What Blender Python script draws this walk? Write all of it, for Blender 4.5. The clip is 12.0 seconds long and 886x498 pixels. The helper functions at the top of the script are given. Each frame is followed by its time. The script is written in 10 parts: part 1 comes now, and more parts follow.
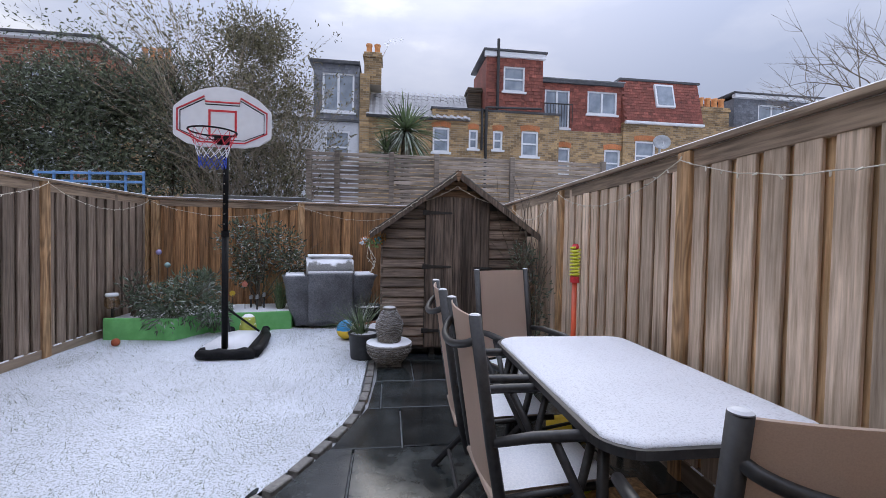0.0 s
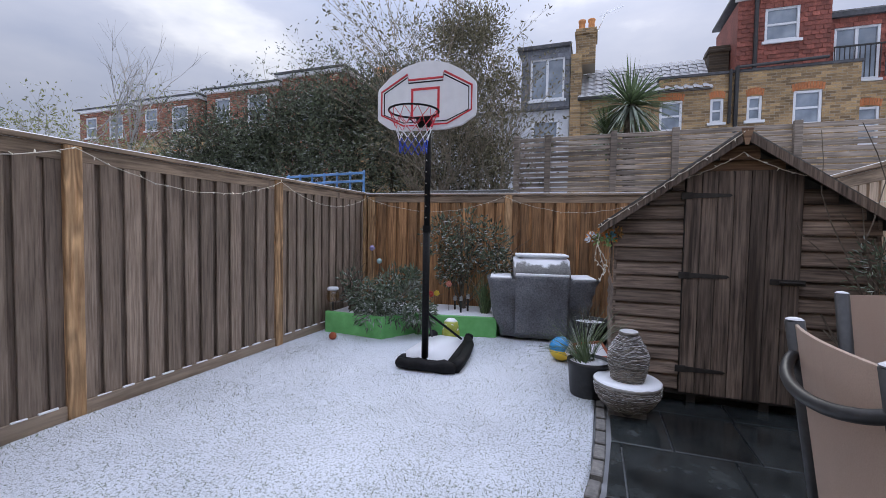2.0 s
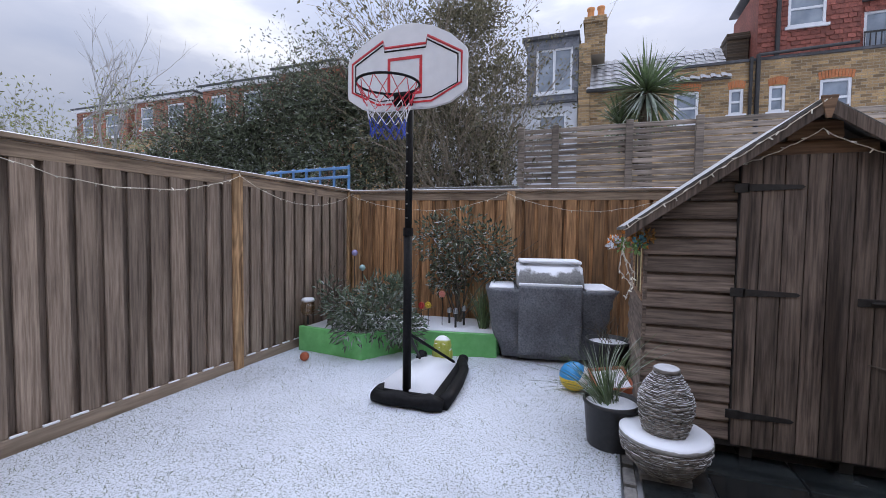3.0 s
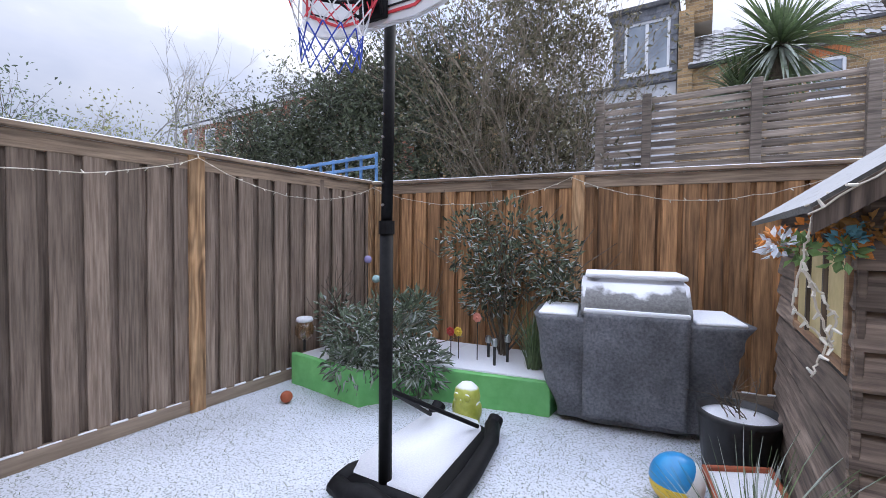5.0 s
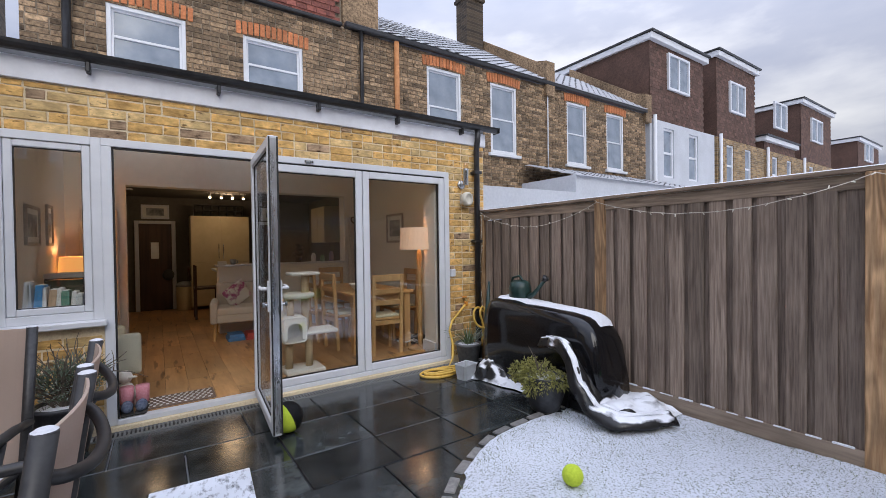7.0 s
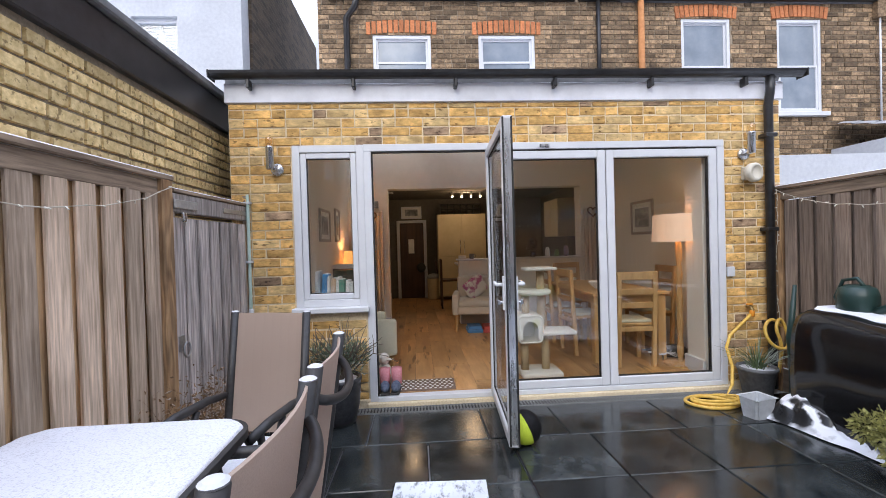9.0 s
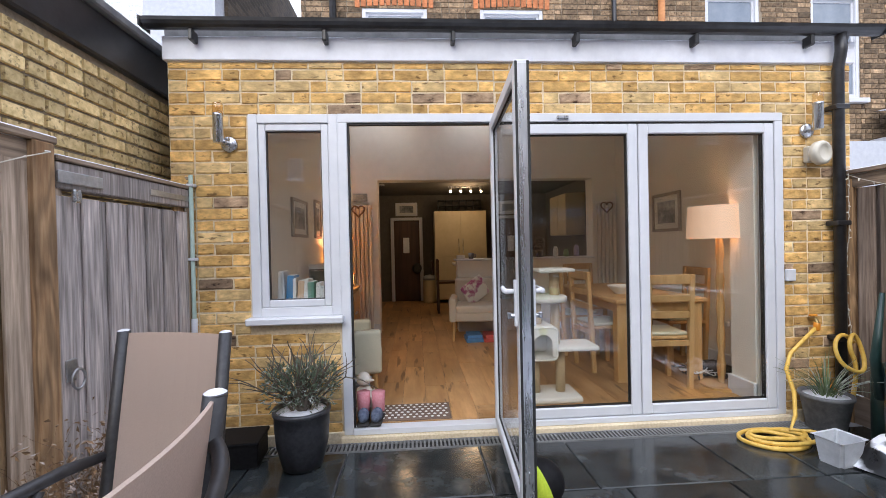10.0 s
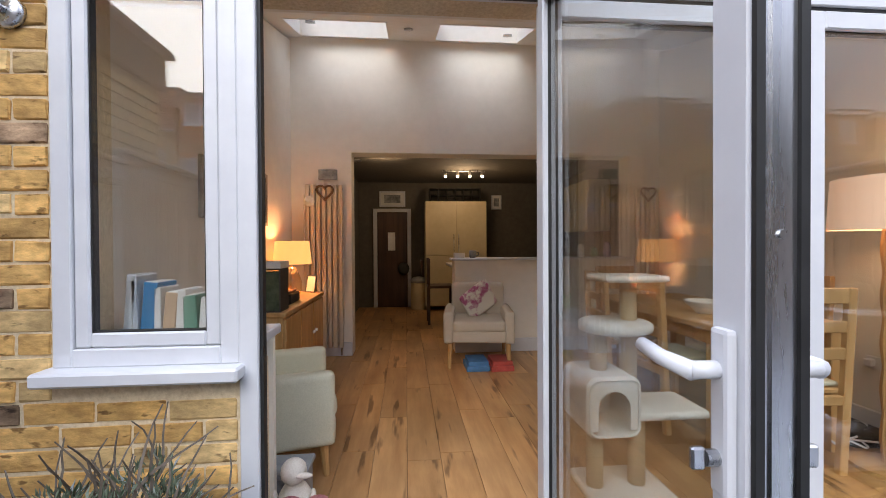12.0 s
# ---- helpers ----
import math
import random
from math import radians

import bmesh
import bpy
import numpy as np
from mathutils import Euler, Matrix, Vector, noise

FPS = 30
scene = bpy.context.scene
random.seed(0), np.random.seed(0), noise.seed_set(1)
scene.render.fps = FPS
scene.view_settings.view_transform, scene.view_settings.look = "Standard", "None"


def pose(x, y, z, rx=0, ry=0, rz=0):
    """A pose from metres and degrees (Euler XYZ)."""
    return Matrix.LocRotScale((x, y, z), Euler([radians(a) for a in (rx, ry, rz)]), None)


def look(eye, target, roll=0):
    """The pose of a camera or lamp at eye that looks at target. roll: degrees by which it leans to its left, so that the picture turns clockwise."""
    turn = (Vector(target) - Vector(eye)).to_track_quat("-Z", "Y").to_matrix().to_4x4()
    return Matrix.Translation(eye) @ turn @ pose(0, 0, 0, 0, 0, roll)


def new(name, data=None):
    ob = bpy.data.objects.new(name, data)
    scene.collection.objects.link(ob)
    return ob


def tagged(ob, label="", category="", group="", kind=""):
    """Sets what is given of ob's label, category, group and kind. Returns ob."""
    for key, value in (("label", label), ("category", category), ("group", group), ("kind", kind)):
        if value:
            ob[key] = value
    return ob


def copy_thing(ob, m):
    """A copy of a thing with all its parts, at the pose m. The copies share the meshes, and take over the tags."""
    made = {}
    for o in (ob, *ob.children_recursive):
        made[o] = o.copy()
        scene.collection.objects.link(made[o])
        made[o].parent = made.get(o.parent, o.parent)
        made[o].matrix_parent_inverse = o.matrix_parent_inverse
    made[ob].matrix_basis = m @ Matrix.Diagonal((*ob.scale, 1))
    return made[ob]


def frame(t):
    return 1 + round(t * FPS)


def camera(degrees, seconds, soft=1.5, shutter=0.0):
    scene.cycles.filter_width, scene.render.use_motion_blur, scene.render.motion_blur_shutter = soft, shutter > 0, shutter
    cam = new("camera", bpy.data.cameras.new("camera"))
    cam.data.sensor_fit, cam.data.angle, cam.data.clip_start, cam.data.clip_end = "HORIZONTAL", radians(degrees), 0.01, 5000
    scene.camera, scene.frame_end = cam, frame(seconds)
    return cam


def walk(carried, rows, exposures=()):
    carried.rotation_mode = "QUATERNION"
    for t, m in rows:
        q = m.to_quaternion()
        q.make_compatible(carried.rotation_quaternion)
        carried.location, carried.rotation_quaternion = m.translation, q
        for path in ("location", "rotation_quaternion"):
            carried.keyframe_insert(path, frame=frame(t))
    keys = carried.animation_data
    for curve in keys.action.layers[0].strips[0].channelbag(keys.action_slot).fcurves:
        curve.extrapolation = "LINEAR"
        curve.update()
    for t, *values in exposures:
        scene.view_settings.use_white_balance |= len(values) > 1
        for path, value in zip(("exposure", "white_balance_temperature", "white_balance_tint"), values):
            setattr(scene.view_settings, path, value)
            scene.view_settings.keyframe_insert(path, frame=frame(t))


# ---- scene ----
cam = camera(92.66, 12.0, 0.6)
PATH = [
    (0, (0.177, -0.050, 1.265), (0.434, 1.933, 1.207), 1.09),
    (0.5, (0.120, 0.158, 1.236), (-0.025, 2.151, 1.164), 1.28),
    (1, (0.102, 0.385, 1.247), (-0.422, 2.313, 1.165), 0.83),
    (1.5, (0.002, 0.652, 1.253), (-0.642, 2.543, 1.168), 0.91),
    (2, (-0.047, 0.955, 1.236), (-0.718, 2.837, 1.150), 0.95),
    (2.5, (-0.089, 1.304, 1.252), (-0.772, 3.182, 1.165), 0.79),
    (3, (-0.140, 1.668, 1.265), (-0.839, 3.540, 1.176), 0.74),
    (3.2, (-0.139, 1.815, 1.261), (-0.845, 3.685, 1.176), 0.57),
    (4.8, (-0.211, 2.904, 1.222), (-0.973, 4.751, 1.149), 0.01),
    (5, (-0.233, 2.961, 1.219), (-1.282, 4.663, 1.153), 0.60),
    (5.5, (-0.258, 2.959, 1.243), (-2.027, 3.887, 1.144), 1.73),
    (6, (-0.099, 3.027, 1.292), (-2.079, 2.760, 1.214), 1.30),
    (6.5, (0.114, 3.141, 1.323), (-1.489, 1.946, 1.286), 0.87),
    (7, (0.268, 3.281, 1.348), (-0.850, 1.623, 1.321), -0.78),
    (7.5, (0.267, 3.390, 1.378), (-0.310, 1.475, 1.364), -2.11),
    (7.7, (0.265, 3.340, 1.388), (-0.178, 1.389, 1.374), -2.28),
    (9.3, (0.145, 2.608, 1.302), (0.029, 0.612, 1.278), -1.54),
    (9.5, (0.126, 2.446, 1.294), (0.000, 0.450, 1.281), -1.61),
    (10, (0.089, 2.090, 1.272), (-0.036, 0.094, 1.252), -1.27),
    (10.5, (0.085, 1.728, 1.252), (-0.078, -0.266, 1.231), -0.94),
    (11, (0.051, 1.358, 1.250), (-0.124, -0.635, 1.230), -0.64),
    (11.5, (0.075, 0.995, 1.232), (-0.106, -0.997, 1.215), -0.37),
    (12, (0.037, 0.637, 1.210), (-0.136, -1.356, 1.189), -0.33),
]
walk(cam, [(t, look(eye, target, roll)) for t, eye, target, roll in PATH],
     exposures=((0, -0.02), (2.5, -0.12), (3.2, 0.12), (4.8, 0.4), (5.4, 0.5), (6.0, 0.05), (6.5, -0.15), (7.5, 0.06), (9.5, 0.43), (12, 0.6)))

# ---- world, sun, lamps ----
world = bpy.data.worlds.new("overcast_sky")
scene.world = world
world.use_nodes = True
wt = world.node_tree
wt.nodes.clear()
w_out, w_bg = wt.nodes.new("ShaderNodeOutputWorld"), wt.nodes.new("ShaderNodeBackground")
w_sky = wt.nodes.new("ShaderNodeTexSky")
w_sky.sky_type, w_sky.sun_disc = "NISHITA", False
SUN_EL, SUN_AZ = 33.0, 20.0
w_sky.sun_elevation, w_sky.sun_rotation = radians(SUN_EL), radians(SUN_AZ)
w_co, w_map = wt.nodes.new("ShaderNodeTexCoord"), wt.nodes.new("ShaderNodeMapping")
w_map.inputs["Scale"].default_value = (1.0, 1.0, 2.6)
w_map.inputs["Location"].default_value = (0.35, 0.1, 0.2)
w_n = wt.nodes.new("ShaderNodeTexNoise")
w_n.inputs["Scale"].default_value, w_n.inputs["Detail"].default_value, w_n.inputs["Roughness"].default_value = 1.7, 7.0, 0.52
w_r = wt.nodes.new("ShaderNodeValToRGB")
w_r.color_ramp.elements[0].position, w_r.color_ramp.elements[0].color = 0.36, (4.5, 5.1, 7.0, 1)
w_r.color_ramp.elements[1].position, w_r.color_ramp.elements[1].color = 0.68, (11.5, 11.6, 12.2, 1)
e_mid = w_r.color_ramp.elements.new(0.53)
e_mid.color = (6.2, 6.6, 8.2, 1)
w_mix = wt.nodes.new("ShaderNodeMix")
w_mix.data_type = "RGBA"
w_mix.inputs[0].default_value = 0.93
wt.links.new(w_co.outputs["Generated"], w_map.inputs["Vector"])
wt.links.new(w_map.outputs["Vector"], w_n.inputs["Vector"])
wt.links.new(w_n.outputs["Fac"], w_r.inputs["Fac"])
wt.links.new(w_sky.outputs["Color"], w_mix.inputs[6])
wt.links.new(w_r.outputs["Color"], w_mix.inputs[7])
# an overcast sky is brighter overhead than at the horizon
w_sep, w_sq, w_ml, w_v = wt.nodes.new("ShaderNodeSeparateXYZ"), wt.nodes.new("ShaderNodeMath"), wt.nodes.new("ShaderNodeMath"), wt.nodes.new("ShaderNodeVectorMath")
w_sq.operation, w_ml.operation, w_v.operation = "MULTIPLY", "MULTIPLY_ADD", "SCALE"
wt.links.new(w_co.outputs["Generated"], w_sep.inputs[0])
wt.links.new(w_sep.outputs["Z"], w_sq.inputs[0])
wt.links.new(w_sep.outputs["Z"], w_sq.inputs[1])
wt.links.new(w_sq.outputs[0], w_ml.inputs[0])
w_ml.inputs[1].default_value, w_ml.inputs[2].default_value = 3.2, 0.66
wt.links.new(w_mix.outputs[2], w_v.inputs[0])
wt.links.new(w_ml.outputs[0], w_v.inputs["Scale"])
wt.links.new(w_v.outputs[0], w_bg.inputs["Color"])
w_bg.inputs["Strength"].default_value = 0.1
wt.links.new(w_bg.outputs["Background"], w_out.inputs["Surface"])

sun = new("sun", bpy.data.lights.new("sun", "SUN"))
sun.data.energy, sun.data.angle, sun.data.color = 1.4, radians(40), (1.0, 0.96, 0.9)
_az, _el = radians(SUN_AZ), radians(SUN_EL)
sun.matrix_world = look((8 * math.sin(_az) * math.cos(_el), 8 * math.cos(_az) * math.cos(_el), 8 * math.sin(_el)), (0, 0, 0))

# ---- building helpers ----
def link_mesh(name, bm, mat, parent=None, m=None, smooth=False):
    me = bpy.data.meshes.new(name)
    bm.to_mesh(me)
    bm.free()
    if smooth:
        me.polygons.foreach_set("use_smooth", [True] * len(me.polygons))
    for mt in (mat if isinstance(mat, (list, tuple)) else [mat]):
        me.materials.append(mt)
    ob = new(name, me)
    if parent:
        ob.parent = parent
    if m is not None:
        ob.matrix_basis = m
    return ob


def part(name, bm, mat, parent, label="", m=None, smooth=False):
    ob = link_mesh(name, bm, mat, parent, m, smooth)
    return tagged(ob, label)


def share(name, me, parent, m, label=""):
    ob = new(name, me)
    ob.parent = parent
    ob.matrix_basis = m
    return tagged(ob, label)


def thing(name, label, category, m=None, group="", kind=""):
    ob = new(name)
    ob.empty_display_size = 0.1
    ob.matrix_basis = m if m is not None else Matrix()
    return tagged(ob, label, category, group, kind)


def box(bm, lo, hi, bevel=0.0, m=None, seg=1):
    co = [(x, y, z) for z in (lo[2], hi[2]) for y in (lo[1], hi[1]) for x in (lo[0], hi[0])]
    v = [bm.verts.new(c) for c in co]
    fs = [bm.faces.new([v[i] for i in q]) for q in ((0, 2, 3, 1), (4, 5, 7, 6), (0, 1, 5, 4), (2, 6, 7, 3), (0, 4, 6, 2), (1, 3, 7, 5))]
    if m is not None:
        bmesh.ops.transform(bm, matrix=m, verts=v)
    if bevel:
        es = list({e for f in fs for e in f.edges})
        bmesh.ops.bevel(bm, geom=es, offset=bevel, segments=seg, affect="EDGES", profile=0.6)
    return bm


def nb():
    return bmesh.new()


def bx(lo, hi, bevel=0.0, m=None, seg=1):
    return box(bmesh.new(), lo, hi, bevel, m, seg)


def tube(bm, pts, r, n=8, caps=True, closed=False):
    """A round tube along points; r is a number or one per point."""
    pts = [Vector(p) for p in pts]
    k = len(pts)
    rs = r if isinstance(r, (list, tuple)) else [r] * k
    rings, u = [], None
    for i, p in enumerate(pts):
        if closed:
            d = pts[(i + 1) % k] - pts[i - 1]
        else:
            d = pts[min(i + 1, k - 1)] - pts[max(i - 1, 0)]
        d = d.normalized() if d.length > 1e-9 else Vector((0, 0, 1))
        if u is None:
            u = d.orthogonal().normalized()
        else:
            u = (u - d * u.dot(d))
            u = u.normalized() if u.length > 1e-6 else d.orthogonal().normalized()
        w = d.cross(u)
        rings.append([bm.verts.new(p + (u * math.cos(2 * math.pi * j / n) + w * math.sin(2 * math.pi * j / n)) * rs[i]) for j in range(n)])
    for i in range(k if closed else k - 1):
        a, b = rings[i], rings[(i + 1) % k]
        for j in range(n):
            bm.faces.new((a[j], a[(j + 1) % n], b[(j + 1) % n], b[j]))
    if caps and not closed:
        bm.faces.new(rings[0][::-1])
        bm.faces.new(rings[-1])
    return bm


def round_off(pts, times=2):
    """Corners of a line cut smooth, its ends kept."""
    pts = [Vector(p) for p in pts]
    for _ in range(times):
        out = [pts[0]]
        for a, b in zip(pts, pts[1:]):
            out += [a.lerp(b, 0.25), a.lerp(b, 0.75)]
        pts = out + [pts[-1]]
    return pts


def lathe(bm, prof, n=24, c=(0, 0, 0)):
    """A turned body from (radius, height) pairs."""
    rings = []
    for r, z in prof:
        rings.append([bm.verts.new((c[0] + r * math.cos(2 * math.pi * j / n), c[1] + r * math.sin(2 * math.pi * j / n), c[2] + z)) for j in range(n)])
    for a, b in zip(rings, rings[1:]):
        for j in range(n):
            bm.faces.new((a[j], a[(j + 1) % n], b[(j + 1) % n], b[j]))
    bm.faces.new(rings[0][::-1])
    bm.faces.new(rings[-1])
    return bm


def prism(bm, poly, a, b, axis="z"):
    """A closed outline pushed from a to b along an axis (poly in the other two, in xyz order)."""
    def p3(p, h):
        return {"x": (h, p[0], p[1]), "y": (p[0], h, p[1]), "z": (p[0], p[1], h)}[axis]
    lo, hi = [bm.verts.new(p3(p, a)) for p in poly], [bm.verts.new(p3(p, b)) for p in poly]
    bm.faces.new(lo[::-1])
    bm.faces.new(hi)
    k = len(poly)
    for i in range(k):
        bm.faces.new((lo[i], lo[(i + 1) % k], hi[(i + 1) % k], hi[i]))
    bmesh.ops.recalc_face_normals(bm, faces=bm.faces)
    return bm


def ball(bm, c, r, seg=12, sq=(1, 1, 1)):
    mm = Matrix.Translation(c) @ Matrix.Diagonal((r * sq[0], r * sq[1], r * sq[2], 1))
    bmesh.ops.create_uvsphere(bm, u_segments=seg, v_segments=max(6, seg * 2 // 3), radius=1, matrix=mm)
    return bm


def frame_ring(bm, x0, z0, x1, z1, w, y0, y1, bevel=0.004, wb=None):
    """A rectangular frame in the xz plane: bars of width w between depths y0 and y1."""
    wb = w if wb is None else wb
    box(bm, (x0, y0, z0), (x0 + w, y1, z1), bevel)
    box(bm, (x1 - w, y0, z0), (x1, y1, z1), bevel)
    box(bm, (x0 + w, y0, z1 - w), (x1 - w, y1, z1), bevel)
    box(bm, (x0 + w, y0, z0), (x1 - w, y1, z0 + wb), bevel)
    return bm


def wobble(bm, amount, scale=3.0, seed=0.0):
    for v in bm.verts:
        v.co += noise.noise_vector(v.co * scale + Vector((seed, seed, seed))) * amount
    return bm


def gz(y):
    """The height of the ground: level lawn, falling a little towards the house."""
    return -0.024 * max(0.0, 2.6 - max(y, -0.8))


# ---- materials ----
def material(name, c1, c2, rough=0.6, scale=25.0, stretch=(1, 1, 1), bump=0.15, metal=0.0, rand=0.0, island=False, coarse=0.25, coarse_scale=1.6,
             snow=0.0, rough_var=0.12, spec=0.5, coat=0.0, dist=0.004, snow_scale=9.0, snow_at=0.62, translucent=0.0, contrast=(0.32, 0.68), specks=None, rings=None):
    mt = bpy.data.materials.new(name)
    mt.use_nodes = True
    t = mt.node_tree
    n, l = t.nodes, t.links
    b = n["Principled BSDF"]
    tc, mp = n.new("ShaderNodeTexCoord"), n.new("ShaderNodeMapping")
    mp.inputs["Scale"].default_value = stretch
    src = tc.outputs["Object"]
    if rand:
        oi = n.new("ShaderNodeNewGeometry" if island else "ShaderNodeObjectInfo")
        rnd = oi.outputs["Random Per Island" if island else "Random"]
        ad = n.new("ShaderNodeVectorMath")
        ad.operation = "MULTIPLY_ADD"
        ad.inputs[1].default_value = (37.0, 61.0, 23.0)
        l.new(rnd, ad.inputs[0])
        l.new(src, ad.inputs[2])
        src = ad.outputs[0]
    l.new(src, mp.inputs["Vector"])
    fine, big = n.new("ShaderNodeTexNoise"), n.new("ShaderNodeTexNoise")
    fine.inputs["Scale"].default_value, fine.inputs["Detail"].default_value, fine.inputs["Roughness"].default_value = scale, 6.0, 0.62
    big.inputs["Scale"].default_value, big.inputs["Detail"].default_value = coarse_scale, 3.0
    l.new(mp.outputs["Vector"], fine.inputs["Vector"])
    l.new(src, big.inputs["Vector"])
    mr = n.new("ShaderNodeMapRange")
    mr.inputs[1].default_value, mr.inputs[2].default_value = contrast
    l.new(fine.outputs["Fac"], mr.inputs[0])
    mx = n.new("ShaderNodeMix")
    mx.data_type = "RGBA"
    mx.inputs[6].default_value, mx.inputs[7].default_value = (*c1, 1), (*c2, 1)
    l.new(mr.outputs[0], mx.inputs[0])
    hs = n.new("ShaderNodeHueSaturation")
    l.new(mx.outputs[2], hs.inputs["Color"])
    val = n.new("ShaderNodeMapRange")
    val.inputs[1].default_value, val.inputs[2].default_value, val.inputs[3].default_value, val.inputs[4].default_value = 0.3, 0.7, 1 - coarse, 1 + coarse
    l.new(big.outputs["Fac"], val.inputs[0])
    value = val.outputs[0]
    if rings:
        # growth rings cut lengthwise: (stretch, how many, strength)
        gm, gn, gk, gs, gr, gx = (n.new(k) for k in ("ShaderNodeMapping", "ShaderNodeTexNoise", "ShaderNodeMath", "ShaderNodeMath", "ShaderNodeMapRange", "ShaderNodeMath"))
        gm.inputs["Scale"].default_value = rings[0]
        gn.inputs["Scale"].default_value, gn.inputs["Detail"].default_value = 1.0, 1.2
        gk.operation, gs.operation, gx.operation = "MULTIPLY", "SINE", "MULTIPLY"
        gk.inputs[1].default_value = rings[1]
        gr.inputs[1].default_value, gr.inputs[2].default_value, gr.inputs[3].default_value, gr.inputs[4].default_value = -1.0, 1.0, 1 - rings[2], 1 + rings[2] * 0.6
        l.new(src, gm.inputs["Vector"])
        l.new(gm.outputs["Vector"], gn.inputs["Vector"])
        l.new(gn.outputs["Fac"], gk.inputs[0])
        l.new(gk.outputs[0], gs.inputs[0])
        l.new(gs.outputs[0], gr.inputs[0])
        l.new(value, gx.inputs[0])
        l.new(gr.outputs[0], gx.inputs[1])
        value = gx.outputs[0]
    if rand:
        rr = n.new("ShaderNodeMapRange")
        rr.inputs[3].default_value, rr.inputs[4].default_value = 1 - rand, 1 + rand
        l.new(rnd, rr.inputs[0])
        mu = n.new("ShaderNodeMath")
        mu.operation = "MULTIPLY"
        l.new(value, mu.inputs[0])
        l.new(rr.outputs[0], mu.inputs[1])
        value = mu.outputs[0]
    l.new(value, hs.inputs["Value"])
    col = hs.outputs["Color"]
    if specks:
        # dark burnt marks, knots or pits: (scale, share, strength)
        kn, km, kx = n.new("ShaderNodeTexNoise"), n.new("ShaderNodeMapRange"), n.new("ShaderNodeMix")
        kn.inputs["Scale"].default_value, kn.inputs["Detail"].default_value = specks[0], 3.0
        l.new(mp.outputs["Vector"], kn.inputs["Vector"])
        km.inputs[1].default_value, km.inputs[2].default_value, km.inputs[4].default_value = 0.5 - specks[1], 0.42 - specks[1], specks[2]
        l.new(kn.outputs["Fac"], km.inputs[0])
        kx.data_type, kx.blend_type = "RGBA", "MULTIPLY"
        kx.inputs[7].default_value = (0.22, 0.17, 0.13, 1)
        l.new(km.outputs[0], kx.inputs[0])
        l.new(col, kx.inputs[6])
        col = kx.outputs[2]
    ro = n.new("ShaderNodeMapRange")
    ro.inputs[3].default_value, ro.inputs[4].default_value = max(0.02, rough - rough_var), min(1, rough + rough_var)
    l.new(fine.outputs["Fac"], ro.inputs[0])
    rough_out = ro.outputs[0]
    if snow:
        ge, sp = n.new("ShaderNodeNewGeometry"), n.new("ShaderNodeSeparateXYZ")
        l.new(ge.outputs["Normal"], sp.inputs[0])
        sn = n.new("ShaderNodeTexNoise")
        sn.inputs["Scale"].default_value, sn.inputs["Detail"].default_value = snow_scale, 5.0
        l.new(tc.outputs["Object"], sn.inputs["Vector"])
        s1 = n.new("ShaderNodeMath")
        s1.operation = "MULTIPLY_ADD"
        s1.inputs[1].default_value = 0.7
        l.new(sn.outputs["Fac"], s1.inputs[0])
        l.new(sp.outputs["Z"], s1.inputs[2])
        s2 = n.new("ShaderNodeMapRange")
        s2.inputs[1].default_value, s2.inputs[2].default_value, s2.inputs[4].default_value = snow_at + 0.35, snow_at + 0.5, snow
        l.new(s1.outputs[0], s2.inputs[0])
        m2 = n.new("ShaderNodeMix")
        m2.data_type = "RGBA"
        m2.inputs[7].default_value = (0.84, 0.86, 0.9, 1)
        l.new(s2.outputs[0], m2.inputs[0])
        l.new(col, m2.inputs[6])
        col = m2.outputs[2]
    l.new(col, b.inputs["Base Color"])
    l.new(rough_out, b.inputs["Roughness"])
    b.inputs["Metallic"].default_value = metal
    b.inputs["Specular IOR Level"].default_value = spec
    b.inputs["Coat Weight"].default_value = coat
    b.inputs["Coat Roughness"].default_value = 0.08
    if bump:
        bp = n.new("ShaderNodeBump")
        bp.inputs["Strength"].default_value, bp.inputs["Distance"].default_value = bump, dist
        l.new(fine.outputs["Fac"], bp.inputs["Height"])
        l.new(bp.outputs["Normal"], b.inputs["Normal"])
    if translucent:
        tr, ms = n.new("ShaderNodeBsdfTranslucent"), n.new("ShaderNodeMixShader")
        l.new(col, tr.inputs["Color"])
        ms.inputs[0].default_value = translucent
        l.new(b.outputs[0], ms.inputs[1])
        l.new(tr.outputs[0], ms.inputs[2])
        l.new(ms.outputs[0], n["Material Output"].inputs["Surface"])
    return mt


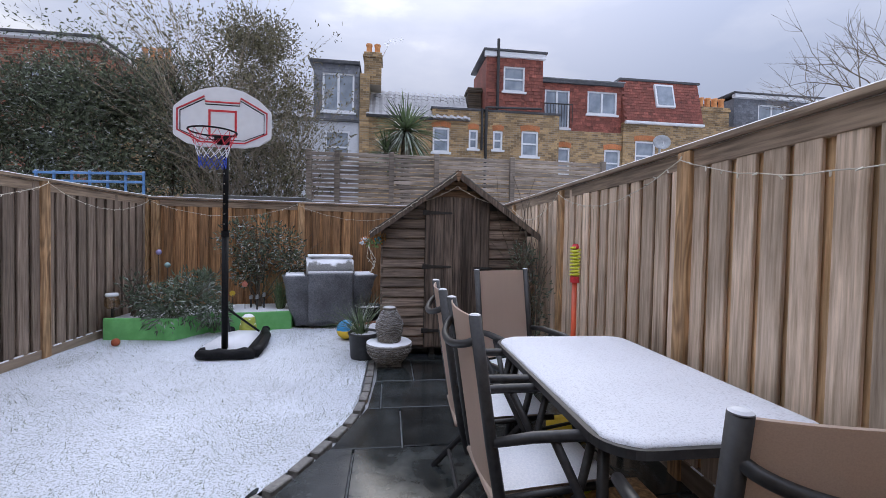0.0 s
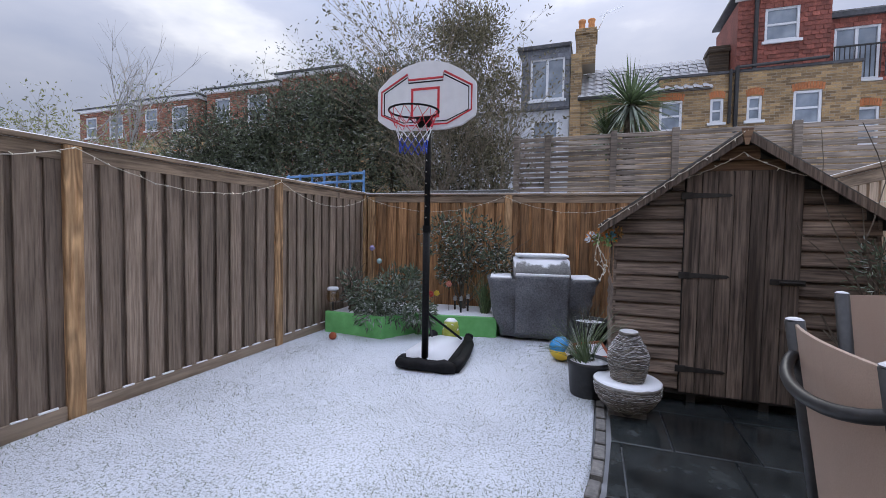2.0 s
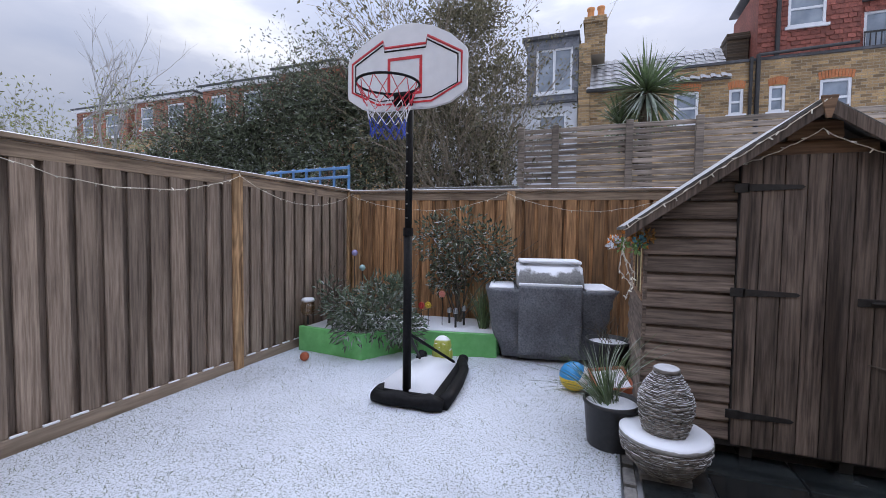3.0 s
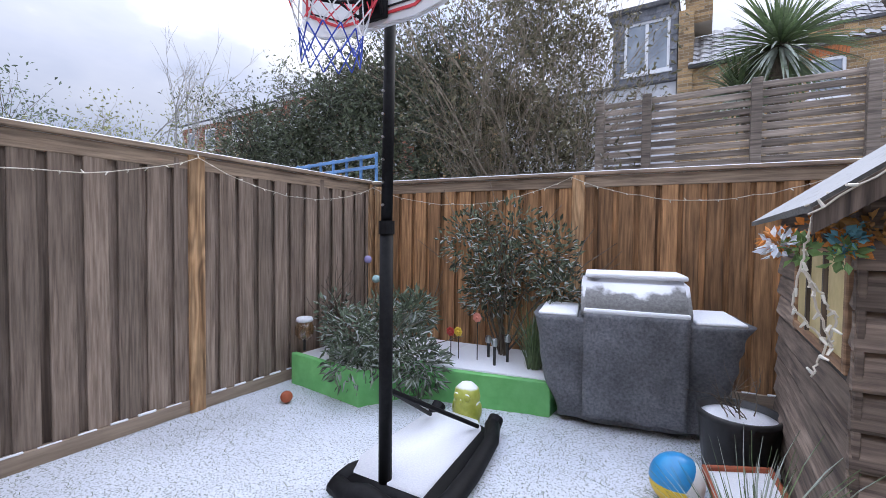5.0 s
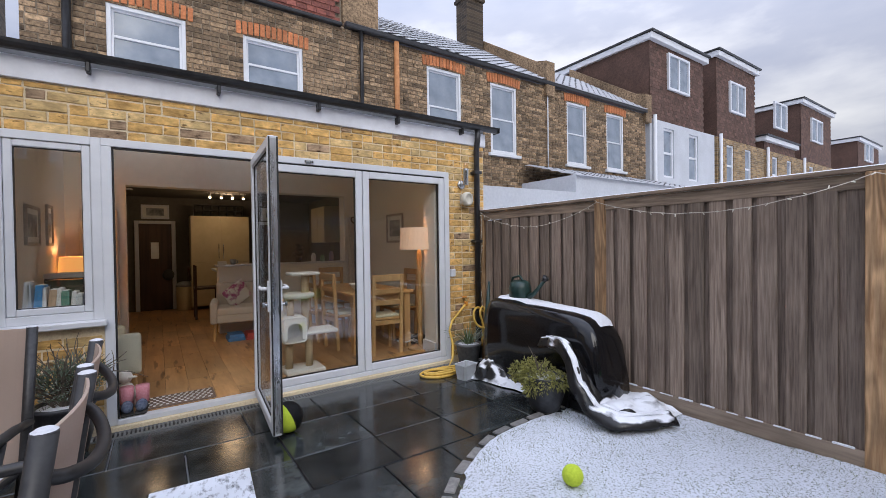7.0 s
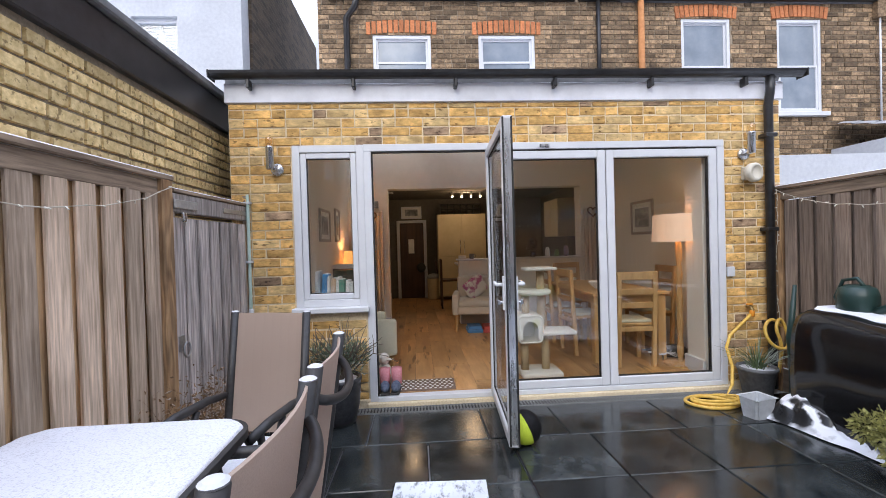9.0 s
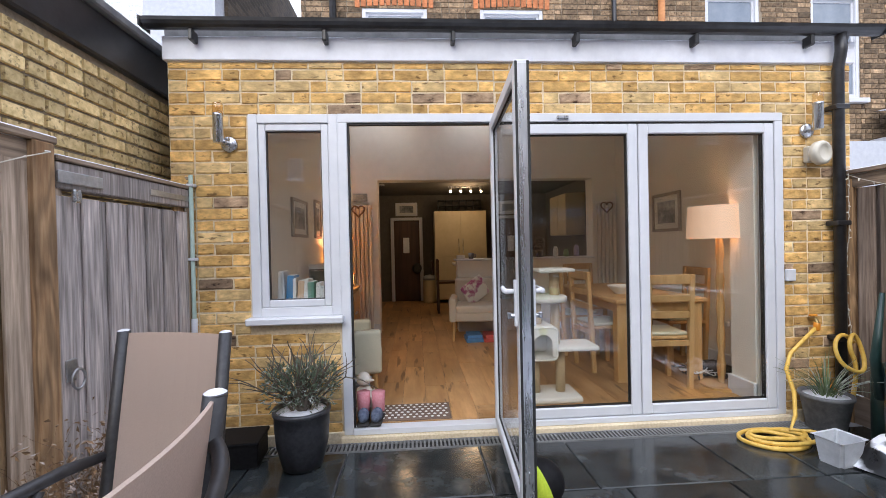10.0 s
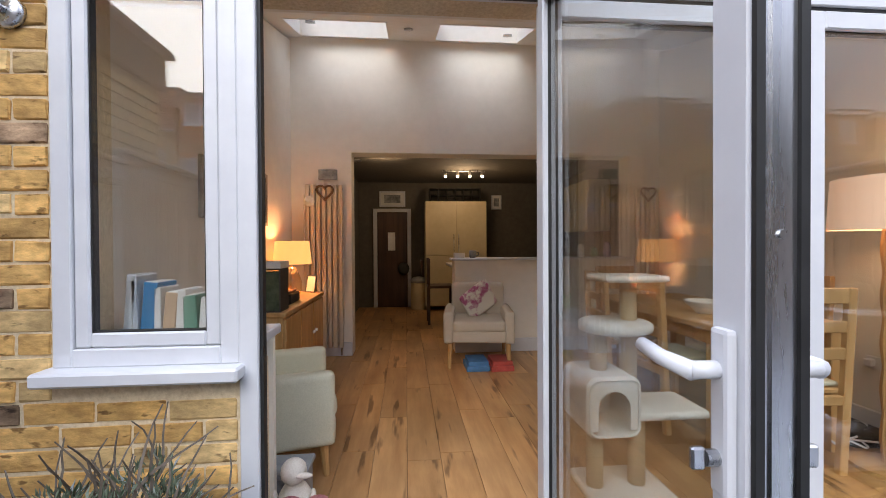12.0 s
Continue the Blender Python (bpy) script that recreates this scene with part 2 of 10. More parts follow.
def brick_material(name, c1, c2, mortar, bw=0.235, bh=0.08, axis="xz", rough=0.85, snow=0.0):
    """Brickwork for walls that stay far off."""
    mt = material(name, c1, c2, rough, 40, bump=0.0, coarse=0.2, snow=snow)
    t = mt.node_tree
    n, l = t.nodes, t.links
    b = n["Principled BSDF"]
    tc, sp, cb = n.new("ShaderNodeTexCoord"), n.new("ShaderNodeSeparateXYZ"), n.new("ShaderNodeCombineXYZ")
    l.new(tc.outputs["Object"], sp.inputs[0])
    l.new(sp.outputs[axis[0].upper()], cb.inputs[0])
    l.new(sp.outputs[axis[1].upper()], cb.inputs[1])
    br = n.new("ShaderNodeTexBrick")
    br.inputs["Scale"].default_value, br.inputs["Brick Width"].default_value, br.inputs["Row Height"].default_value = 1.0, bw, bh
    br.inputs["Mortar Size"].default_value, br.inputs["Mortar Smooth"].default_value = 0.006, 0.2
    br.inputs["Color1"].default_value, br.inputs["Color2"].default_value = (0.5, 0.48, 0.46, 1), (1.3, 1.24, 1.12, 1)
    br.inputs["Bias"].default_value = -0.1
    l.new(cb.outputs[0], br.inputs["Vector"])
    old = b.inputs["Base Color"].links[0].from_socket
    mu = n.new("ShaderNodeMix")
    mu.data_type, mu.blend_type = "RGBA", "MULTIPLY"
    mu.inputs[0].default_value = 1.0
    l.new(old, mu.inputs[6])
    l.new(br.outputs["Color"], mu.inputs[7])
    mm = n.new("ShaderNodeMix")
    mm.data_type = "RGBA"
    mm.inputs[7].default_value = (*mortar, 1)
    l.new(br.outputs["Fac"], mm.inputs[0])
    l.new(mu.outputs[2], mm.inputs[6])
    l.new(mm.outputs[2], b.inputs["Base Color"])
    bp = n.new("ShaderNodeBump")
    bp.invert = True
    bp.inputs["Strength"].default_value, bp.inputs["Distance"].default_value = 0.6, 0.008
    l.new(br.outputs["Fac"], bp.inputs["Height"])
    l.new(bp.outputs["Normal"], b.inputs["Normal"])
    return mt


def glass_material(name, tint=(1, 1, 1), rough=0.0, ior=1.5):
    mt = bpy.data.materials.new(name)
    mt.use_nodes = True
    n, l = mt.node_tree.nodes, mt.node_tree.links
    n.remove(n["Principled BSDF"])
    tr, gl, fr, ms = n.new("ShaderNodeBsdfTransparent"), n.new("ShaderNodeBsdfGlossy"), n.new("ShaderNodeLayerWeight"), n.new("ShaderNodeMixShader")
    tr.inputs["Color"].default_value = (*tint, 1)
    gl.inputs["Roughness"].default_value = rough
    fr.inputs["Blend"].default_value = 0.5
    pw, ad = n.new("ShaderNodeMath"), n.new("ShaderNodeMath")
    pw.operation, ad.operation = "POWER", "MULTIPLY_ADD"
    pw.inputs[1].default_value = 4.0
    ad.inputs[1].default_value, ad.inputs[2].default_value = 0.9, 0.085
    l.new(fr.outputs["Facing"], pw.inputs[0])
    l.new(pw.outputs[0], ad.inputs[0])
    l.new(ad.outputs[0], ms.inputs[0])
    l.new(tr.outputs[0], ms.inputs[1])
    l.new(gl.outputs[0], ms.inputs[2])
    l.new(ms.outputs[0], n["Material Output"].inputs["Surface"])
    return mt


def emission_material(name, color, strength):
    mt = bpy.data.materials.new(name)
    mt.use_nodes = True
    b = mt.node_tree.nodes["Principled BSDF"]
    b.inputs["Base Color"].default_value = (*color, 1)
    b.inputs["Emission Color"].default_value = (*color, 1)
    b.inputs["Emission Strength"].default_value = strength
    return mt


WG = (1, 1, 0.07)
m_fence_l = material("weathered_fence_wood", (0.122, 0.086, 0.063), (0.318, 0.246, 0.19), 0.85, 70, (1, 1, 0.045), 0.35, rand=0.26, coarse=0.22, specks=(9.0, 0.13, 0.75), rings=((11, 11, 0.7), 50, 0.07))
m_fence_r = material("tan_fence_wood", (0.38, 0.28, 0.19), (0.77, 0.61, 0.465), 0.85, 70, (1, 1, 0.045), 0.4, rand=0.28, coarse=0.25, specks=(9.0, 0.13, 0.75), rings=((11, 11, 0.7), 50, 0.09))
m_fence_r2 = material("orange_fence_wood", (0.36, 0.21, 0.095), (0.7, 0.48, 0.265), 0.85, 70, (1, 1, 0.045), 0.4, rand=0.25, coarse=0.3, specks=(9.0, 0.13, 0.75), rings=((11, 11, 0.7), 50, 0.12))
m_fence_b = material("stained_fence_wood", (0.145, 0.073, 0.031), (0.48, 0.258, 0.117), 0.8, 60, (1, 1, 0.05), 0.45, rand=0.3, coarse=0.35, specks=(9.0, 0.13, 0.75), rings=((11, 11, 0.7), 50, 0.16))
m_post = material("knotty_post_wood", (0.25, 0.135, 0.06), (0.5, 0.32, 0.17), 0.8, 40, (1, 1, 0.08), 0.4, rand=0.15, coarse=0.25, coarse_scale=4, specks=(9.0, 0.13, 0.75), rings=((9, 9, 1.3), 55, 0.3))
m_rail = material("fence_rail_wood", (0.14, 0.1, 0.07), (0.36, 0.27, 0.19), 0.85, 50, (0.06, 0.06, 1), 0.4, coarse=0.3, snow=0.9, snow_at=0.45, rings=((0.7, 0.7, 11), 45, 0.1))
m_gravel = material("gravel_board_wood", (0.2, 0.15, 0.11), (0.36, 0.28, 0.21), 0.85, 22, (0.1, 0.1, 1), 0.3, coarse=0.3)
m_shed = material("dark_shed_wood", (0.055, 0.038, 0.029), (0.28, 0.215, 0.168), 0.8, 50, (0.06, 0.06, 1), 0.6, rand=0.3, coarse=0.35, specks=(9.0, 0.13, 0.8), rings=((0.9, 0.9, 12), 45, 0.12))
m_shed_door = material("shed_door_wood", (0.034, 0.023, 0.017), (0.19, 0.145, 0.113), 0.8, 55, (1, 1, 0.05), 0.55, rand=0.25, coarse=0.3, specks=(9.0, 0.13, 0.75), rings=((12, 12, 0.8), 50, 0.12))
m_shed_gable = material("brown_gable_wood", (0.12, 0.068, 0.038), (0.36, 0.22, 0.13), 0.8, 50, (0.06, 0.06, 1), 0.5, rand=0.2, rings=((0.9, 0.9, 12), 45, 0.12))
m_felt = material("green_roof_felt", (0.06, 0.06, 0.055), (0.14, 0.14, 0.13), 0.95, 120, bump=0.4, snow=0.4, snow_at=0.6, snow_scale=22)
m_snow = material("snow", (0.702, 0.72, 0.765), (0.837, 0.846, 0.865), 0.75, 120, bump=0.5, coarse=0.05, dist=0.006)
m_white = material("white_upvc", (0.654, 0.671, 0.705), (0.705, 0.722, 0.748), 0.35, 8, bump=0.02, coarse=0.04)
m_black = material("black_gutter_plastic", (0.012, 0.012, 0.013), (0.03, 0.03, 0.032), 0.35, 12, bump=0.05)
m_rubber = material("black_rubber_seal", (0.01, 0.01, 0.01), (0.02, 0.02, 0.02), 0.6, 20, bump=0.02)
m_fascia = material("pale_fascia_board", (0.688, 0.7, 0.75), (0.825, 0.838, 0.887), 0.5, 6, bump=0.04, coarse=0.1)
m_brick = material("yellow_stock_brick", (0.42, 0.235, 0.07), (0.81, 0.51, 0.18), 0.9, 22, (0.6, 1, 1.4), 0.8, rand=0.24, coarse=0.25, coarse_scale=9, dist=0.006, specks=(26.0, 0.12, 0.85))
m_brick_buff = material("pale_buff_brick", (0.46, 0.31, 0.135), (0.81, 0.58, 0.265), 0.9, 24, (0.6, 1, 1.4), 0.8, rand=0.22, coarse=0.25, coarse_scale=8, dist=0.006, specks=(26.0, 0.12, 0.85))
m_brick_grey = material("brown_burnt_brick", (0.17, 0.105, 0.06), (0.46, 0.32, 0.2), 0.9, 26, (0.6, 1, 1.4), 0.8, rand=0.35, coarse=0.3, coarse_scale=8, dist=0.006, specks=(26.0, 0.12, 0.85))
m_brick_red = material("orange_brick", (0.4, 0.13, 0.05), (0.62, 0.24, 0.1), 0.9, 30, bump=0.4, rand=0.2, coarse=0.2)
m_mortar = material("lime_mortar", (0.62, 0.5, 0.32), (0.82, 0.7, 0.5), 0.95, 60, bump=0.5, coarse=0.2)
m_old_brick = material("weathered_stock_brick", (0.088, 0.056, 0.032), (0.37, 0.255, 0.15), 0.9, 22, bump=0.5, rand=0.5, island=True, coarse=0.4, coarse_scale=1.0, specks=(30.0, 0.1, 0.8))
m_old_mortar = material("grey_mortar", (0.2, 0.165, 0.12), (0.33, 0.27, 0.2), 0.95, 50, bump=0.4, coarse=0.3)
m_slate = material("wet_black_slate", (0.008, 0.01, 0.011), (0.04, 0.046, 0.046), 0.16, 7, bump=0.3, rand=0.4, coarse=0.4, rough_var=0.15, dist=0.004, coarse_scale=3, spec=0.5)
m_grout = material("dark_joint_sand", (0.035, 0.035, 0.034), (0.08, 0.078, 0.072), 0.7, 60, bump=0.4, snow=0.35, snow_at=0.45)
m_sett = material("grey_sett_stone", (0.075, 0.07, 0.06), (0.2, 0.185, 0.165), 0.8, 30, bump=0.4, rand=0.3, snow=0.06, snow_at=0.6, snow_scale=14)
m_glass = glass_material("window_glass", (0.97, 0.985, 0.98))
# opaque panes: part of the sky's reflection is painted in as blue-grey
m_painted_glass = material("painted_sky_window", (0.2, 0.24, 0.29), (0.29, 0.33, 0.38), 0.08, 3, bump=0.0, coarse=0.2, spec=0.6, rough_var=0.03)
m_soil = material("snowy_earth", (0.05, 0.045, 0.035), (0.16, 0.14, 0.1), 0.95, 30, bump=0.5, snow=0.8, snow_at=0.45, snow_scale=6)
m_plaster = material("cream_plaster", (0.81, 0.77, 0.69), (0.85, 0.81, 0.73), 0.8, 10, bump=0.03, coarse=0.04)
m_white_render = material("white_render", (0.46, 0.48, 0.52), (0.55, 0.57, 0.6), 0.8, 20, bump=0.15, coarse=0.08)
m_red_tile = material("red_clay_tile", (0.13, 0.035, 0.028), (0.3, 0.1, 0.07), 0.8, 20, bump=0.3, rand=0.3, island=True, coarse=0.25)
m_brown_tile = material("brown_clay_tile", (0.072, 0.038, 0.027), (0.145, 0.081, 0.06), 0.85, 20, bump=0.3, rand=0.3, island=True, coarse=0.2)
m_roof_streak = material("brown_roof_tile_with_snow_streaks", (0.065, 0.052, 0.046), (0.16, 0.135, 0.12), 0.75, 14, bump=0.3, rand=0.3, island=True, snow=0.45, snow_at=0.5, snow_scale=3.5)
m_terracotta = material("terracotta_pot", (0.5, 0.2, 0.07), (0.68, 0.32, 0.13), 0.8, 12, bump=0.15)
m_roof_slate = material("dark_roof_tile_with_snow", (0.045, 0.045, 0.05), (0.12, 0.12, 0.125), 0.7, 14, bump=0.3, rand=0.25, island=True, snow=0.38, snow_at=0.52, snow_scale=9)

# ---- ground ----
g = nb()
bmesh.ops.create_grid(g, x_segments=40, y_segments=40, size=260)
wobble(g, 0.02, 0.05)
tagged(link_mesh("ground", g, m_soil, m=pose(0, 0, -0.2)), "snow-dusted dark earth reaching to the horizon", "ground", kind="structure")

# lawn edge: half of a gentle curve, seen from above
EDGE = [(-3.1, 0.93), (-2.35, 0.93), (-1.83, 0.97), (-1.58, 1.05), (-1.2, 1.27), (-1.03, 1.42), (-0.47, 2.05), (-0.23, 2.51), (-0.07, 2.94), (-0.01, 3.5), (0.0, 4.2), (0.0, 4.62)]


def smooth_line(pts, step):
    """Catmull-Rom points along a line, about a step apart."""
    out = []
    p = [Vector(q).to_3d() for q in pts]
    p = [p[0] * 2 - p[1]] + p + [p[-1] * 2 - p[-2]]
    for a, b, c, d in zip(p, p[1:], p[2:], p[3:]):
        k = max(1, round((c - b).length / step))
        for i in range(k):
            t = i / k
            out.append(0.5 * ((2 * b) + (c - a) * t + (2 * a - 5 * b + 4 * c - d) * t * t + (3 * b - a - 3 * c + d) * t ** 3))
    out.append(p[-2])
    return out


edge_line = smooth_line(EDGE, 0.05)


def edge_x(y):
    if y >= 4.62:
        return 0.06
    for a, b in zip(edge_line[30:], edge_line[31:]):
        if a.y <= y <= b.y:
            return a.x + (b.x - a.x) * (y - a.y) / max(1e-6, b.y - a.y)
    return edge_line[30].x


def lawn_y0(x):
    for a, b in zip(edge_line, edge_line[1:]):
        if a.x <= x <= b.x and x < -0.02:
            return a.y + (b.y - a.y) * (x - a.x) / max(1e-6, b.x - a.x)
    return 4.6


def back_y(x):
    return 6.3 + 0.14 * (x + 3.05)


m_lawn = material("snow_covered_lawn", (0.15, 0.18, 0.13), (0.68, 0.71, 0.77), 0.85, 85, bump=1.0, coarse=0.1, coarse_scale=1.3, dist=0.012, contrast=(0.33, 0.5))
g = nb()
NX, NY = 110, 150
rows_v = []
for i in range(NX + 1):
    x = -3.12 + (0.06 + 3.12) * i / NX
    y0 = lawn_y0(x)
    col = []
    for j in range(NY + 1):
        y = y0 + (back_y(x) + 0.02 - y0) * j / NY
        h = gz(y) + 0.012 * noise.noise(Vector((x * 2.2, y * 2.2, 0))) + 0.006 * noise.noise(Vector((x * 14, y * 14, 3)))
        rim = min(1.0, (y - y0) / 0.12)
        col.append(g.verts.new((x, y, h + 0.012 * rim)))
    rows_v.append(col)
for a, b in zip(rows_v, rows_v[1:]):
    for j in range(NY):
        g.faces.new((a[j], b[j], b[j + 1], a[j + 1]))
lawn = tagged(link_mesh("lawn", g, m_lawn, smooth=True), "garden lawn under a thin grainy layer of snow", "lawn", kind="structure")

# bed below the paving
g = nb()
pv = []
for y in [v * 0.4 - 1.0 for v in range(0, 20)]:
    pv.append([g.verts.new((x, y, gz(y) - 0.032)) for x in (-3.3, -2, -1, 0, 1, 2.1)])
for a, b in zip(pv, pv[1:]):
    for i in range(5):
        g.faces.new((a[i], a[i + 1], b[i + 1], b[i]))
patio = tagged(link_mesh("patio", g, m_grout), "patio of wet black slate slabs with snow in the joints", "patio", kind="structure")


# ---- fences ----
def bevel_box_mesh(name, sx, sy, sz, mat, bevel=0.003):
    bm = bx((-sx / 2, -sy / 2, 0), (sx / 2, sy / 2, sz), bevel)
    me = bpy.data.meshes.new(name)
    bm.to_mesh(me)
    bm.free()
    me.materials.append(mat)
    return me


def board_fence(p, q, top, posts, front_mat, back_mat, label, first=0.0, pitch=0.152, z0=None, gap=None):
    """A board-on-board fence from p to q in plan; its face looks to the left of that way. posts: distances along it."""
    d = Vector((q[0] - p[0], q[1] - p[1], 0))
    length = d.length
    ang = math.degrees(math.atan2(d.y, d.x))
    f = thing("fence", label, "fence", pose(p[0], p[1], 0, 0, 0, ang), "garden fences")
    front = bevel_box_mesh("board", 0.112, 0.02, top - 0.16, front_mat)
    back = bevel_box_mesh("board", 0.13, 0.016, top - 0.16, back_mat)
    n = int(length / pitch)
    for i in range(n):
        s = first + (i + 0.5) * pitch
        if s > length - 0.03 or (gap and gap[0] < s < gap[1]):
            continue
        zb = z0 if z0 is not None else gz(p[1] + d.y * s / length)
        tilt = random.uniform(-0.25, 0.25)
        share("board", front, f, pose(s, 0.02 + random.uniform(-0.004, 0.004), zb + 0.1, 0, tilt, random.uniform(-1.2, 1.2)))
        share("board", back, f, pose(s + pitch / 2, -0.008, zb + 0.1, 0, 0, random.uniform(-0.8, 0.8)))
    zs = [z0 if z0 is not None else gz(p[1] + d.y * s / length) for s in (0, length)]
    spans = [(0, length)] if not gap else [(0, gap[0]), (gap[1], length)]
    for a, b in spans:
        part("gravel_board", bx((a, -0.03, min(zs) - 0.1), (b, 0.044, max(zs) + 0.1), 0.004), m_gravel, f, "snow-edged timber gravel board")
        part("rail", bx((a, -0.02, top - 0.13), (b, 0.034, top - 0.035), 0.004), m_rail, f)
        part("capping", bx((a, -0.055, top - 0.035), (b, 0.062, top), 0.006), m_rail, f, "wooden capping with a line of snow")
    # snow lying on the gravel board between the boards
    g = nb()
    for i in range(n):
        s = first + (i + 0.5) * pitch
        if s > length - 0.1 or (gap and gap[0] < s < gap[1]):
            continue
        zb = (z0 if z0 is not None else gz(p[1] + d.y * s / length)) + 0.1
        box(g, (s + 0.02, 0.0312, max(zs) + 0.098), (s + 0.12 + random.uniform(-0.025, 0.01), 0.046, max(zs) + 0.098 + random.uniform(0.006, 0.014)), 0.003)
    tagged(part("snow_line", g, m_snow, f, "thin snow caught on the gravel board"), kind="stuff")
    for s in posts:
        zb = (z0 if z0 is not None else gz(p[1] + d.y * s / length)) - 0.1
        part("post", bx((s - 0.05, -0.05, zb), (s + 0.05, 0.062, top - 0.036), 0.006), m_post, f, "square knotty fence post", pose(0, 0, 0, 0, random.uniform(-0.3, 0.3), 0))
    return f


LX = -3.16


def right_x(y):
    return 1.70 + 0.045 * y


# left fence runs towards the house so that its face looks into the garden
board_fence((LX, 6.32), (LX, -0.98), 1.76, [0.06, 1.82, 3.65, 5.47, 7.2], m_fence_l, m_fence_l, "weathered grey-brown board fence with orange posts and snowy capping", 0.0)
board_fence((right_x(-1.0), -1.0), (right_x(7.0), 7.0), 1.78, [1.2, 3.04, 4.87, 6.7], m_fence_r, m_fence_r2, "tan and orange board fence with a snowy capping beside the table", gap=(0.1, 1.13))
board_fence((right_x(7.0), back_y(1.95)), (-3.16, back_y(-3.16)), 1.75, [1.35, 3.18, 5.08], m_fence_b, m_fence_b, "orange-brown stained board fence behind the planter", z0=0.0)

# ---- our house: rear extension ----
EY = -0.9                      # outer face of the extension
EX0, EX1 = -3.19, 1.75
ETOP = 2.56
wall = thing("wall_house_rear", "yellow stock brick rear wall of the extension", "wall", kind="structure")
for lo, hi in (((EX0, EY - 0.3, -0.3), (-2.64, EY - 0.008, ETOP)), ((1.23, EY - 0.3, -0.3), (EX1, EY - 0.008, ETOP)),
               ((0.62, EY - 0.3, -0.3), (1.23, EY - 0.008, 0.745)), ((-2.64, EY - 0.3, 2.2), (1.23, EY - 0.008, ETOP))):
    part("mortar_backing", bx(lo, hi), m_mortar, wall)
part("plinth", bx((0.62, EY - 0.05, -0.3), (EX1 + 0.01, EY + 0.012, -0.02), 0.006), m_mortar, wall, "pale rendered plinth")
part("plinth", bx((EX0, EY - 0.05, -0.3), (-2.64, EY + 0.012, -0.02), 0.006), m_mortar, wall, "pale rendered plinth")

fa = thing("fascia", "pale grey fascia board under the extension's gutter", "fascia", kind="structure")
part("board", bx((EX0 - 0.02, EY - 0.04, ETOP), (EX1 + 0.02, EY + 0.02, 2.72), 0.004), m_fascia, fa)
gut = thing("gutter", "black plastic half-round gutter along the extension roof", "gutter")
g = nb()
prof = [(0.058 * math.cos(a), 0.058 * math.sin(a)) for a in [math.pi + math.pi * k / 8 for k in range(9)]]
prof += [(0.05 * math.cos(a), 0.05 * math.sin(a)) for a in [2 * math.pi - math.pi * k / 8 for k in range(9)]]
prism(g, [(EY + 0.085 + a, 2.79 + b) for a, b in prof], EX0 - 0.16, EX1 + 0.1, "x")
part("trough", g, m_black, gut)
for x in (EX0 - 0.155, EX1 + 0.085):
    part("end_cap", bx((x, EY + 0.022, 2.728), (x + 0.012, EY + 0.148, 2.795), 0.004), m_black, gut)
for i in range(6):
    part("bracket", bx((EX1 - 0.22 - i * 0.87, EY + 0.02, 2.66), (EX1 - 0.19 - i * 0.87, EY + 0.1, 2.735), 0.006), m_black, gut)
dp = thing("downpipe", "black plastic downpipe at the extension's corner", "downpipe")
g = nb()
tube(g, [(-3.03, EY + 0.085, 2.74), (-3.03, EY + 0.085, 2.62), (-3.03, EY + 0.06, 2.5), (-3.03, EY + 0.06, gz(EY))], 0.036, 12)
part("pipe", g, m_black, dp, smooth=True)
for z in (0.5, 1.35, 2.2):
    part("clip", bx((-3.085, EY, z), (-2.975, EY + 0.1, z + 0.035), 0.006), m_black, dp)
roof = thing("roof_extension", "flat grey roof of the extension with two skylights", "roof", kind="structure")
m_flat = material("grey_flat_roof", (0.13, 0.135, 0.14), (0.22, 0.225, 0.23), 0.8, 12, bump=0.2, snow=0.8, snow_at=0.3)
SLOPE = 15.0
RM = pose(0, EY, 2.66, -SLOPE)          # eave line of the lean-to roof; local -y runs up to the house
SK = [(1.14, 0.2), (-0.28, -1.2)]     # skylights, from and to in x
SY0, SY1 = -3.15, -2.44
roof.matrix_basis = RM
ceil = thing("ceiling", "sloping white ceiling of the extension with two roof lights", "ceiling", RM, kind="structure")
xs = [EX0 - 0.03, SK[1][1], SK[1][0], SK[0][1], SK[0][0], EX1 + 0.03]
gd, gc = nb(), nb()
for lo, hi in [((xs[0], SY1), (xs[5], -0.06)), ((xs[0], -3.34 - 0.02), (xs[5], SY0))] + [((xs[i], SY0), (xs[i + 1], SY1)) for i in (0, 2, 4)]:
    box(gd, (lo[0], lo[1], 0.0), (hi[0], hi[1], 0.12))
    box(gc, (max(lo[0], -3.0), lo[1], -0.05), (min(hi[0], 1.5), min(hi[1], -0.03), -0.004))
part("deck", gd, m_flat, roof)
m_ceiling = material("white_ceiling_paint", (0.8, 0.785, 0.75), (0.84, 0.825, 0.79), 0.85, 12, bump=0.02, coarse=0.03)
part("plasterboard", gc, m_ceiling, ceil)
